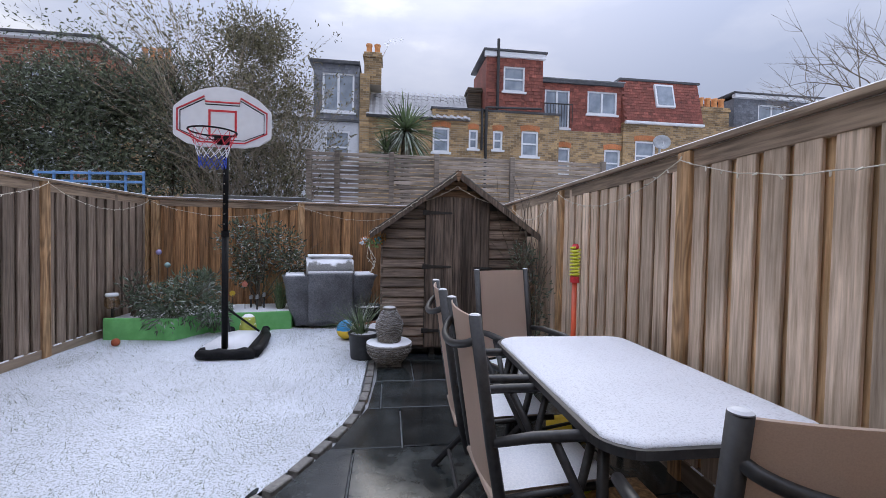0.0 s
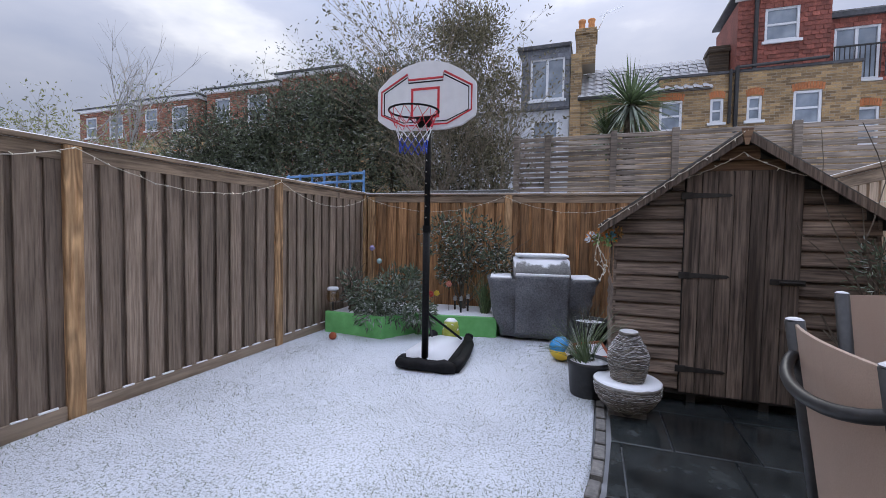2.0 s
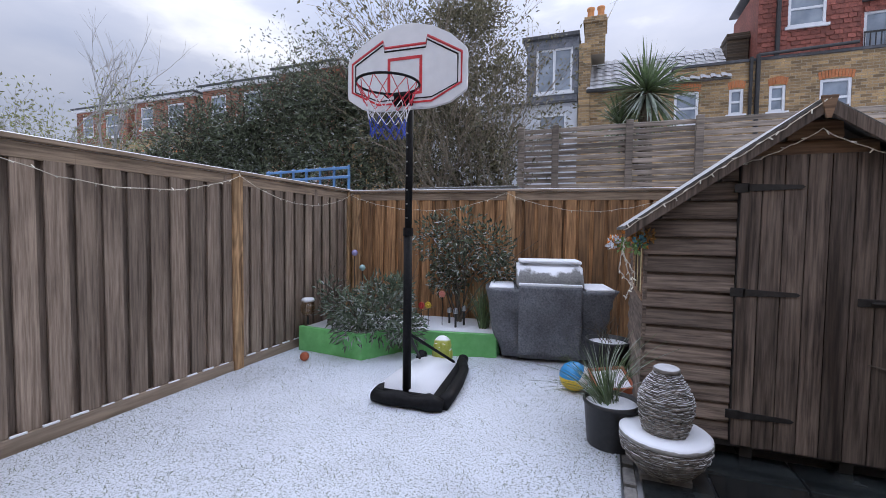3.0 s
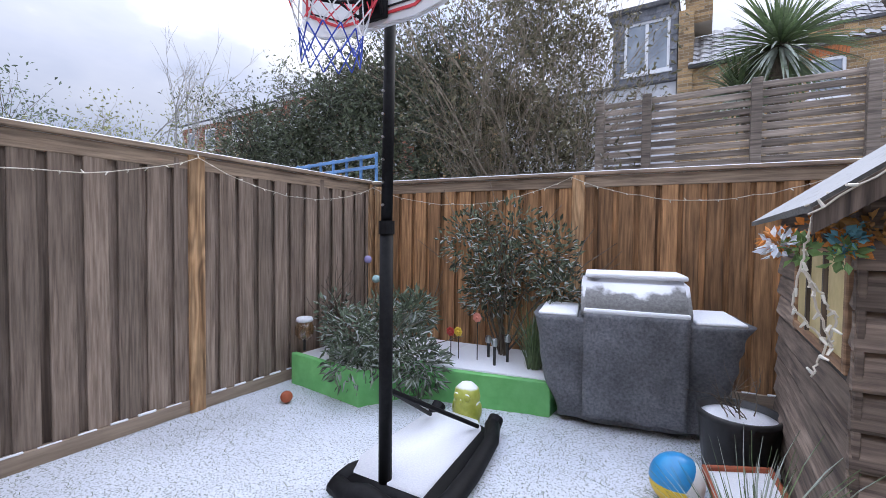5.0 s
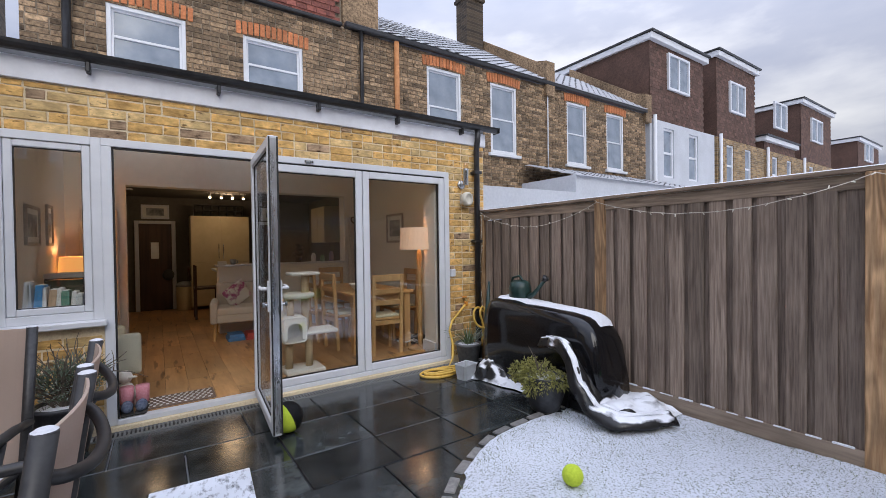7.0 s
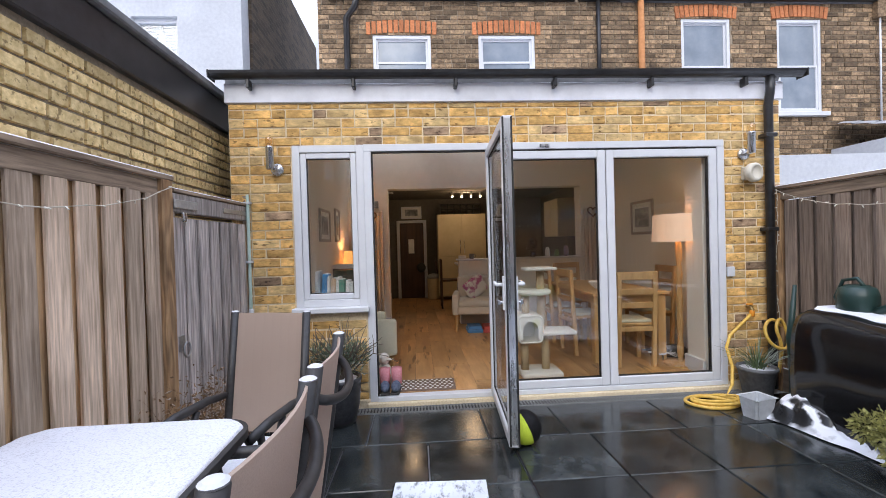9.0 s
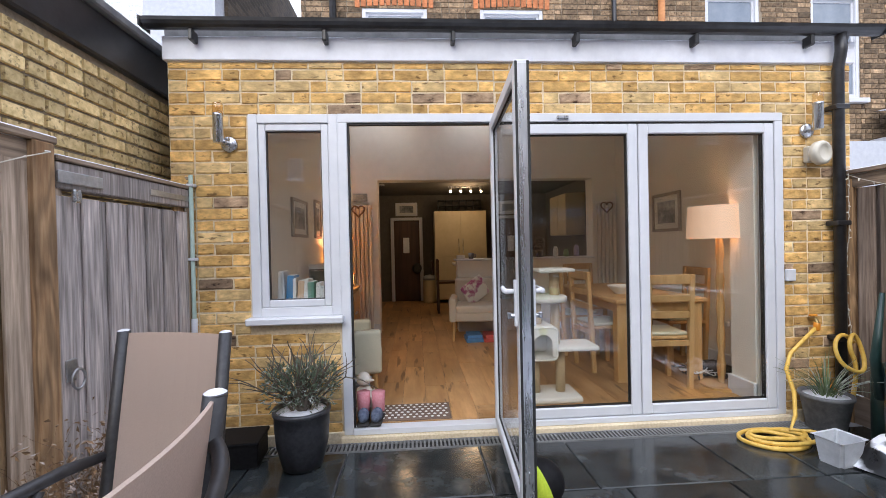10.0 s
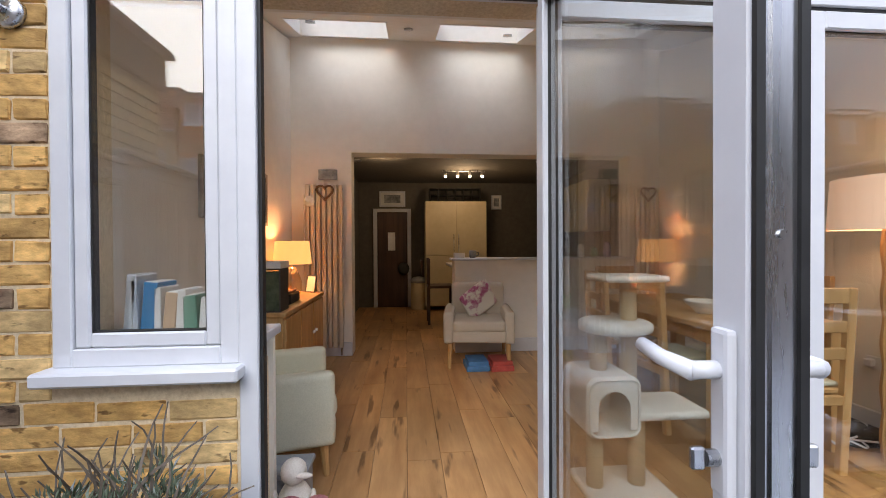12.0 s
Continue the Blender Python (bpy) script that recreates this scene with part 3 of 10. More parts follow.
for a, b in SK:
    g = nb()
    frame_ring(g, b - 0.03, SY0 - 0.03, a + 0.03, SY1 + 0.03, 0.05, 0, 0.09)
    for v in g.verts:
        v.co = Vector((v.co.x, v.co.z, 0.12 + v.co.y))
    bmesh.ops.recalc_face_normals(g, faces=g.faces)
    sk = part("skylight", g, m_white, roof, "white-framed roof light")
    g = nb()
    frame_ring(g, b - 0.002, SY0 - 0.002, a + 0.002, SY1 + 0.002, 0.014, -0.056, 0.124, 0.0)
    for v in g.verts:
        v.co = Vector((v.co.x, v.co.z, v.co.y))
    bmesh.ops.recalc_face_normals(g, faces=g.faces)
    part("reveal", g, m_ceiling, sk, "white-painted reveal")
    pane = part("pane", bx((b, SY0, 0.17), (a, SY1, 0.18)), m_glass, sk)
    pane.visible_shadow = False

# white frames: fixed window, bifold doors
win = thing("window_1", "white-framed fixed side window with a projecting sill", "window", kind="structure")
g = nb()
frame_ring(g, 0.62, 0.8, 1.225, 2.195, 0.062, EY - 0.06, EY + 0.012)
part("window_frame", g, m_white, win)
g = nb()
frame_ring(g, 0.684, 0.864, 1.161, 2.131, 0.05, EY - 0.05, EY + 0.002, 0.006)
sash = part("sash", g, m_white, win)
g = nb()
frame_ring(g, 0.7325, 0.9125, 1.1125, 2.0825, 0.006, EY - 0.04, EY - 0.008, 0.0)
part("seal", g, m_rubber, sash)
p1 = part("pane", bx((0.735, EY - 0.035, 0.915), (1.11, EY - 0.012, 2.08)), m_glass, win)
p1.visible_shadow = False
part("window_sill", bx((0.6, EY - 0.06, 0.752), (1.25, EY + 0.085, 0.8), 0.008), m_white, win, "white projecting sill")

door = thing("door_1", "white bifold doors, one leaf folded open onto the patio", "bifold door", kind="structure")
g = nb()
box(g, (-2.64, EY - 0.07, 2.135), (0.62, EY + 0.012, 2.197), 0.004)
box(g, (0.555, EY - 0.07, -0.045), (0.62, EY + 0.012, 2.135), 0.004)
box(g, (-2.64, EY - 0.07, -0.045), (-2.575, EY + 0.012, 2.135), 0.004)
part("door_frame", g, m_white, door)
g = nb()
box(g, (-2.575, EY - 0.07, -0.045), (0.555, EY + 0.02, -0.005), 0.003)
part("threshold", g, m_white, door, "white low threshold")
part("step", bx((-2.66, EY - 0.05, -0.2), (0.64, EY + 0.05, -0.047), 0.006), m_mortar, door, "pale timber step under the threshold")
g = nb()
box(g, (-2.575, EY - 0.03, 2.122), (0.555, EY + 0.0, 2.135))
box(g, (0.543, EY - 0.04, 0.0), (0.555, EY - 0.005, 2.122))
part("seal", g, m_rubber, door)


def leaf(width, h0, h1, handle=False):
    """One glazed leaf in the xz plane, hinged at x = 0, its outside towards +y."""
    e = new("leaf")
    e.empty_display_size = 0.1
    g = nb()
    frame_ring(g, 0.003, h0, width - 0.003, h1, 0.072, -0.035, 0.035, 0.006)
    fr = part("leaf_frame", g, m_white, e)
    g = nb()
    frame_ring(g, 0.0735, h0 + 0.0705, width - 0.0735, h1 - 0.0705, 0.0065, -0.017, 0.017, 0.0)
    part("seal", g, m_rubber, e)
    pn = part("pane", bx((0.08, -0.012, h0 + 0.077), (width - 0.08, 0.012, h1 - 0.077)), m_glass, e)
    pn.visible_shadow = False
    return e


for hx, w in ((-1.5325, 1.07), (-2.575, 1.04)):
    lf = leaf(w, 0.0, 2.12)
    lf.name = "fixed_leaf"
    lf.parent = door
    lf.matrix_basis = pose(hx, EY - 0.028, 0)
    lf["label"] = "closed glazed leaf"
m_steel = material("brushed_steel", (0.5, 0.51, 0.53), (0.66, 0.67, 0.69), 0.28, 30, (1, 1, 0.1), 0.05, metal=1.0)
ol = leaf(1.03, 0.0, 2.12)
ol.name = "open_leaf"
ol.parent = door
ol["label"] = "folded-out glazed leaf standing square to the wall"
ol.matrix_basis = pose(-0.475, EY + 0.035, 0.0, 0, 0, 86.5)
g = nb()
box(g, (1.027, -0.028, 0.02), (1.03, 0.028, 2.1))
box(g, (1.029, -0.012, 0.05), (1.034, 0.012, 2.07))
part("lock_strip", g, m_steel, ol, "steel locking strip on the leaf's edge")
g = nb()
box(g, (1.028, -0.033, 0.01), (1.036, -0.022, 2.11))
box(g, (1.028, 0.022, 0.01), (1.036, 0.033, 2.11))
part("gasket", g, m_rubber, ol, "black edge gasket")
for k in range(6):
    g = nb()
    tube(g, [(1.033, 0, 0.2 + k * 0.34), (1.037, 0, 0.2 + k * 0.34)], 0.006, 8)
    part("screw", g, m_steel, ol)
for side in (1, -1):
    g = nb()
    box(g, (0.975, side * 0.035, 0.88), (1.01, side * 0.05, 1.1), 0.007, seg=2)
    ph = part("handle_plate", g, m_white, ol)
    g = nb()
    tube(g, [(0.99, side * 0.045, 1.045), (0.99, side * 0.085, 1.045)], 0.012, 10)
    tube(g, [(0.995, side * 0.085, 1.045), (0.93, side * 0.09, 1.046), (0.865, side * 0.085, 1.05)], [0.013, 0.012, 0.011], 10)
    part("lever", g, m_white, ph, "white lever handle", smooth=True)
    g = nb()
    tube(g, [(0.99, side * 0.05, 0.93), (0.99, side * 0.066, 0.93)], 0.011, 10)
    box(g, (0.985, side * 0.066, 0.915), (0.995, side * 0.085, 0.945), 0.003)
    part("lock", g, m_steel, ph, "steel key turn")
g = nb()
box(g, (-1.02, EY + 0.012, 2.15), (-0.93, EY + 0.03, 2.175), 0.004)
part("top_hinge", g, m_steel, door)

# drain channel at the foot of the wall
dr = thing("drain_channel", "grey slotted drain channel along the foot of the doors", "drain")
m_drain = material("grey_drain_plastic", (0.12, 0.125, 0.125), (0.22, 0.225, 0.22), 0.6, 30, bump=0.1)
part("trough", bx((-2.7, EY + 0.06, gz(EY) - 0.06), (1.2, EY + 0.18, gz(EY) - 0.012)), m_rubber, dr)
slot = bevel_box_mesh("slat", 0.014, 0.1, 0.014, m_drain, 0.002)
for k in range(140):
    share("slat", slot, dr, pose(-2.69 + k * 0.0278, EY + 0.12, gz(EY) - 0.012))
for yy in (EY + 0.058, EY + 0.17):
    part("edge_rail", bx((-2.7, yy, gz(EY) - 0.03), (1.2, yy + 0.012, gz(EY) + 0.004), 0.002), m_drain, dr)

# ---- main house wall, windows above the extension ----
MY = -4.1
def sash_window(x0, x1, z0, z1, y, wall_mat_parent=None, bars=1, label="white sash window with a stone sill", blind=None):
    w = thing("window_sash", label, "window", pose(x0, y, z0), "windows of the terrace", "structure")
    W, Hh = x1 - x0, z1 - z0
    g = nb()
    frame_ring(g, 0, 0, W, Hh, 0.055, -0.08, -0.02, 0.004)
    part("window_frame", g, m_white, w)
    g = nb()
    frame_ring(g, 0.05, 0.05, W - 0.05, Hh * 0.5 + 0.02, 0.035, -0.07, -0.035, 0.003)
    part("lower_sash", g, m_white, w)
    g = nb()
    frame_ring(g, 0.05, Hh * 0.5 - 0.02, W - 0.05, Hh - 0.05, 0.035, -0.095, -0.06, 0.003)
    part("upper_sash", g, m_white, w)
    part("pane", bx((0.07, -0.062, 0.07), (W - 0.07, -0.055, Hh * 0.5)), m_painted_glass, w)
    part("pane", bx((0.07, -0.085, Hh * 0.5), (W - 0.07, -0.078, Hh - 0.07)), m_painted_glass, w)
    part("sill", bx((-0.08, -0.08, -0.07), (W + 0.08, 0.07, 0.0), 0.006), m_white, w, "painted stone sill")
    return w


def brickwork(name, rects, y, mat, parent, depth=0.012, bl=0.235, bh=0.078, joint=0.011, axis="x", label="", sgn=1):
    """Courses of bricks in one mesh, on a wall face at y (or x), over rectangles (a0, z0, a1, z1)."""
    vs, fs = [], []
    rng = random.Random(5)
    for a0, z0, a1, z1 in rects:
        n = int((z1 - z0) / bh)
        for r in range(n):
            z = z0 + r * bh
            a = a0 - (bl * 0.5 if r % 2 else 0) - rng.uniform(0, 0.03)
            k = 0
            while a < a1:
                ln = bl if (k + r) % 3 else bl * 0.5
                k += 1
                lo, hi = max(a, a0), min(a + ln - joint, a1)
                a += ln
                if hi - lo < 0.03:
                    continue
                d = depth + rng.uniform(-0.004, 0.003)
                zt = z + bh - joint
                i = len(vs)
                for yy, ins in ((y, 0.0), (y + sgn * d, 0.003)):
                    for aa, zz in ((lo + ins, z + ins), (hi - ins, z + ins), (hi - ins, zt - ins), (lo + ins, zt - ins)):
                        vs.append((aa, yy, zz) if axis == "x" else (yy, aa, zz))
                q = [(4, 5, 6, 7), (0, 1, 5, 4), (1, 2, 6, 5), (2, 3, 7, 6), (3, 0, 4, 7)]
                for f in q:
                    fs.append([i + t for t in f])
    me = bpy.data.meshes.new(name)
    me.from_pydata(vs, [], fs)
    bm = nb()
    bm.from_mesh(me)
    bmesh.ops.recalc_face_normals(bm, faces=bm.faces)
    bm.to_mesh(me)
    bm.free()
    me.materials.append(mat)
    ob = new(name, me)
    ob.parent = parent
    return tagged(ob, label, kind="stuff")


WINS = [(-0.14, 0.8, 3.84, 4.72), (-1.86, -0.92, 3.84, 4.72), (-5.24, -4.37, 3.4, 5.0), (-6.88, -6.07, 3.4, 5.0), (-9.5, -8.68, 3.38, 5.03), (-11.2, -10.38, 3.38, 5.0)]
mh = thing("wall_terrace_rear", "weathered yellow-brown brick rear wall of the terrace's upper floor", "wall", kind="structure")


def pierced(x0, x1, z0, z1, holes):
    """Rectangles that fill a wall around its window holes (x0, x1, z0, z1)."""
    out, xs = [], sorted({x0, x1, *[h[0] for h in holes], *[h[1] for h in holes]})
    for a, b in zip(xs, xs[1:]):
        zs = [(h[2], h[3]) for h in holes if h[0] <= a + 1e-6 and h[1] >= b - 1e-6]
        z = z0
        for lo, hi in sorted(zs):
            out.append((a, z, b, lo))
            z = hi
        out.append((a, z, b, z1))
    return out


def merged(rects):
    """Joins neighbours of the same height."""
    out = []
    for r in rects:
        if out and abs(out[-1][2] - r[0]) < 1e-6 and out[-1][1] == r[1] and out[-1][3] == r[3]:
            out[-1] = (out[-1][0], r[1], r[2], r[3])
        else:
            out.append(r)
    return out


rects = merged(pierced(-12.35, 1.66, 2.55, 5.3, WINS))
g = nb()
for a0, z0, a1, z1 in rects:
    box(g, (a0, MY - 0.35, z0), (a1, MY - 0.012, z1))
part("wall_core", g, m_old_mortar, mh)
brickwork("bricks", rects, MY - 0.012, m_old_brick, mh)
for i, (a, b, c, d) in enumerate(WINS):
    sash_window(a, b, c, d, MY, label="white window under an orange brick arch, panes coloured like reflected sky")
    ar = thing("window_arch", "orange rubbed-brick arch over a window", "arch", pose(0.5 * (a + b), MY, d), "window arches", "structure")
    n = 13
    vou = bevel_box_mesh("brick", 0.068, 0.05, 0.2, m_brick_red, 0.004)
    for k in range(n):
        u = (k - (n - 1) / 2) / ((n - 1) / 2)
        share("brick", vou, ar, pose(u * (b - a + 0.12) / 2, -0.012, 0.035 * (1 - u * u) + (0.0 if i > 1 else 0.0), 0, 7 * u * (1 if i > 1 else 0.2), 0))
dpm = thing("soil_pipe", "dark drainpipe on the terrace wall", "drainpipe")
g = nb()
tube(g, [(1.0, MY + 0.16, 5.3), (1.05, MY + 0.14, 5.1), (1.2, MY + 0.06, 4.95), (1.2, MY + 0.06, 3.62)], 0.05, 10)
part("pipe", g, m_black, dpm, smooth=True)
for x, mt, nm, lb in ((-2.92, m_black, "drainpipe", "narrow dark drainpipe on the terrace wall"), (-3.65, m_terracotta, "clay_pipe", "ochre clay soil pipe on the terrace wall"), (-7.9, m_white, "downpipe_thin", "thin pale cable pipe between two houses")):
    t1 = thing(nm, lb, "pipe")
    g = nb()
    tube(g, [(x, MY + 0.05, 5.3 if x > -7 else 5.25), (x, MY + 0.05, 3.62 if x > -3 else (2.8 if x > -7 else 3.2))], 0.05 if x == -3.65 else (0.035 if x > -7 else 0.015), 10)
    part("pipe", g, mt, t1, smooth=True)
gt = thing("gutter_upper", "black gutter under the terrace's eaves", "gutter")
part("trough", bx((-12.3, MY - 0.02, 5.27), (-2.6, MY + 0.12, 5.37), 0.02), m_black, gt)
part("trough", bx((-2.55, MY - 0.02, 5.27), (1.5, MY + 0.1, 5.33), 0.015), m_black, gt)


def tile_slope(name, x0, x1, p, q, mat, parent, tw=0.28, th=0.22, lip=0.018, wave=0.0, label=""):
    """Overlapping roof tiles between the eave p and ridge q (y, z pairs), in one mesh."""
    d = Vector((0, q[0] - p[0], q[1] - p[1]))
    L = d.length
    d.normalize()
    nrm = Vector((0, -d.z, d.y)) if d.y != 0 or d.z != 0 else Vector((0, 1, 0))
    if nrm.z < -1e-6 or (abs(nrm.z) < 1e-3 and nrm.y < 0):
        nrm = -nrm
    vs, fs = [], []
    nr, nc = max(1, round(L / th)), max(1, round((x1 - x0) / tw))
    rng = random.Random(3)
    for r in range(nr):
        s0, s1 = r * L / nr, (r + 1) * L / nr
        off = (0.5 if r % 2 and not wave else 0) * tw
        for c in range(nc):
            a = x0 + c * (x1 - x0) / nc + off
            b = min(a + (x1 - x0) / nc - 0.006, x1)
            if b - a < 0.03:
                continue
            j = rng.uniform(-0.003, 0.003)
            base = Vector((0, p[0], p[1]))
            i = len(vs)
            if wave:
                cols = 5
                for k in range(cols):
                    t = k / (cols - 1)
                    h = wave * math.sin(t * math.pi * 1.6 + 0.4)
                    for s, l in ((s0 - 0.03, lip + h), (s1, 0.002 + h)):
                        vs.append(tuple(base + d * s + nrm * (l + j) + Vector((a + (b - a) * t, 0, 0))))
                for k in range(cols - 1):
                    fs.append([i + 2 * k, i + 2 * k + 2, i + 2 * k + 3, i + 2 * k + 1])
            else:
                for s, l in ((s0 - 0.02, lip + j), (s1, 0.002)):
                    for x in (a, b):
                        vs.append(tuple(base + d * s + nrm * l + Vector((x, 0, 0))))
                for x in (a, b):
                    vs.append(tuple(base + d * (s0 - 0.02) + nrm * (-0.002) + Vector((x, 0, 0))))
                fs += [[i, i + 1, i + 3, i + 2], [i, i + 4, i + 5, i + 1], [i, i + 2, i + 4], [i + 1, i + 5, i + 3]]
    me = bpy.data.meshes.new(name)
    me.from_pydata(vs, [], fs)
    me.update()
    me.materials.append(mat)
    ob = new(name, me)
    ob.parent = parent
    return tagged(ob, label, kind="stuff")


rf = thing("roof_terrace", "dark tiled terrace roof dusted with snow", "roof", kind="structure")
for a, b in ((-7.8, -3.3), (-12.3, -8.15)):
    g = nb()
    prism(g, [(MY + 0.08, 5.33), (MY - 2.6, 7.15), (MY - 2.6, 6.9), (MY + 0.02, 5.25)], a, b, "x")
    part("roof_deck", g, m_roof_slate, rf)
    tile_slope("tiles", a, b, (MY + 0.1, 5.36), (MY - 2.6, 7.19), m_roof_slate, rf, 0.26, 0.26, 0.025, 0.02)
par = thing("parapet", "brick parapet walls rising above the terrace roofs", "parapet", kind="structure")
for x in (-7.98, -12.4):
    g = nb()
    prism(g, [(MY + 0.1, 5.0), (MY + 0.1, 5.85), (MY - 0.25, 5.95), (MY - 2.8, 7.6), (MY - 2.8, 5.0)], x - 0.13, x + 0.17, "x")
    part("parapet_wall", g, m_old_brick, par)
red = thing("dormer_red", "red tile-hung loft wall above our house", "dormer", kind="structure")
part("core", bx((-2.6, MY - 3, 5.3), (1.55, MY - 0.1, 7.9)), m_old_mortar, red)
tile_slope("tiles", -2.55, 1.55, (MY - 0.06, 5.36), (MY - 0.09, 7.9), m_red_tile, red, 0.17, 0.1, 0.014)
part("party_wall", bx((-3.3, MY - 3, 5.3), (-2.6, MY - 0.01, 7.6), 0.01), m_old_brick, red, "brick party wall")

# chimney stacks
def chimney(x, y, z0, w, d, h, pots, label="weathered brick chimney stack with orange clay pots", mat=None):
    c = thing("chimney", label, "chimney", pose(x, y, z0), "chimneys", "structure")
    g = nb()
    box(g, (-w / 2, -d / 2, 0), (w / 2, d / 2, h))
    box(g, (-w / 2 - 0.05, -d / 2 - 0.05, h), (w / 2 + 0.05, d / 2 + 0.05, h + 0.1), 0.01)
    box(g, (-w / 2 - 0.02, -d / 2 - 0.02, h + 0.1), (w / 2 + 0.02, d / 2 + 0.02, h + 0.2), 0.01)
    part("stack", g, mat or m_far_brick, c)
    for k in range(pots):
        g = nb()
        px = -w / 2 + w * (k + 0.5) / pots
        r = min(0.14, w / pots * 0.4)
        lathe(g, [(r * 1.05, h + 0.18), (r * 0.9, h + 0.3), (r * 0.82, h + 0.55), (r * 1.0, h + 0.6), (r * 1.0, h + 0.66), (r * 0.75, h + 0.66), (r * 0.7, h + 0.5)], 12, (px, 0, 0))
        part("chimney_pot", g, m_terracotta, c, smooth=True)
    return c


m_far_brick = brick_material("stock_brickwork", (0.2, 0.13, 0.07), (0.483, 0.345, 0.184), (0.3, 0.26, 0.2))
m_far_brick_y = brick_material("stock_brickwork_side", (0.2, 0.13, 0.07), (0.483, 0.345, 0.184), (0.3, 0.26, 0.2), axis="yz")
m_dark_brick = brick_material("soot_stained_brickwork", (0.035, 0.025, 0.018), (0.12, 0.09, 0.06), (0.1, 0.08, 0.06), axis="yz")
m_red_brick = brick_material("red_brickwork", (0.2, 0.07, 0.045), (0.38, 0.16, 0.1), (0.3, 0.24, 0.2))
chimney(-7.45, MY - 2.5, 6.6, 0.6, 0.5, 1.75, 2, mat=m_dark_brick)

m_brick_far = material("neighbour_stock_brick", (0.5, 0.36, 0.15), (0.82, 0.65, 0.34), 0.9, 26, bump=0.5, rand=0.25, island=True, coarse=0.2, specks=(34.0, 0.09, 0.7))

# neighbour: white house and its dark flank wall
nw = thing("house_white", "white rendered neighbouring house with a shuttered sash window", "house", kind="structure")
g = nb()
for a0, z0, a1, z1 in pierced(2.85, 9.0, 2.0, 6.2, [(3.83, 4.53, 3.0, 5.0)]):
    box(g, (a0, MY - 0.3, z0), (a1, MY, z1))
part("wall", g, m_white_render, nw)
part("wall", bx((2.8, MY - 5, 2.0), (2.86, MY - 0.3, 6.8)), m_dark_brick, nw, "dark soot-stained brick flank wall")
g = nb()
frame_ring(g, 3.83, 3.0, 4.53, 5.0, 0.06, MY - 0.14, MY - 0.08)
box(g, (3.89, MY - 0.13, 3.95), (4.47, MY - 0.09, 4.03), 0.004)
w1 = part("window", g, m_white, nw, "white sash window with louvred shutters")
part("pane", bx((3.88, MY - 0.135, 3.05), (4.48, MY - 0.128, 4.95)), m_glass, w1).visible_shadow = False
# white slats, coloured blue-grey to stand in for the shade behind the glass
m_shutter = material("white_shutter_painted_shade", (0.34, 0.39, 0.46), (0.42, 0.47, 0.54), 0.5, 10, bump=0.02, coarse=0.06)
sl = bevel_box_mesh("slat", 0.26, 0.012, 0.04, m_shutter, 0.002)
for cx in (4.03, 4.33):
    for k in range(38):
        share("slat", sl, w1, pose(cx, MY - 0.2, 3.08 + k * 0.049, 25, 0, 0))
    part("shutter_frame", frame_ring(nb(), cx - 0.145, 3.05, cx + 0.145, 4.96, 0.03, MY - 0.22, MY - 0.17), m_white, w1)
part("solar_panel", bx((2.9, MY - 0.2, 6.2), (6.0, MY + 0.1, 6.35), 0.01), m_black, nw, "dark roof edge")

# neighbour's brick extension beside the fence
ne = thing("house_extension", "yellow brick neighbouring extension with a black fascia", "house", kind="structure")
NXF = 1.93
part("wall", bx((NXF, -4.0, -0.2), (6.0, 0.95, 2.42)), m_old_mortar, ne)
brickwork("bricks", [(-1.3, 1.2, 0.95, 2.42)], NXF, m_brick_far, ne, depth=0.016, joint=0.015, axis="y", sgn=-1)
part("fascia", bx((NXF - 0.05, -4.0, 2.4), (NXF + 0.02, 1.0, 2.66), 0.01), m_black, ne, "glossy black fascia board")
part("roof", bx((NXF - 0.09, -4.05, 2.66), (6.0, 1.05, 2.72), 0.01), m_flat, ne, "flat roof with a grey edge")

# low white extension and the houses further along the terrace
we = thing("house_lean_to", "low white rendered lean-to of the next house with a snowy tiled roof", "house", kind="structure")
g = nb()
prism(g, [(-12.4, -0.2), (-3.25, -0.2), (-3.25, 2.35), (-7.0, 2.38), (-7.0, 2.75), (-12.4, 2.75)], MY + 0.02, MY + 1.6, "y")
part("wall", g, m_white_render, we)
tile_slope("tiles", -12.4, -7.0, (MY + 1.65, 2.72), (MY + 0.05, 3.2), m_roof_slate, we, 0.26, 0.26, 0.025, 0.02)


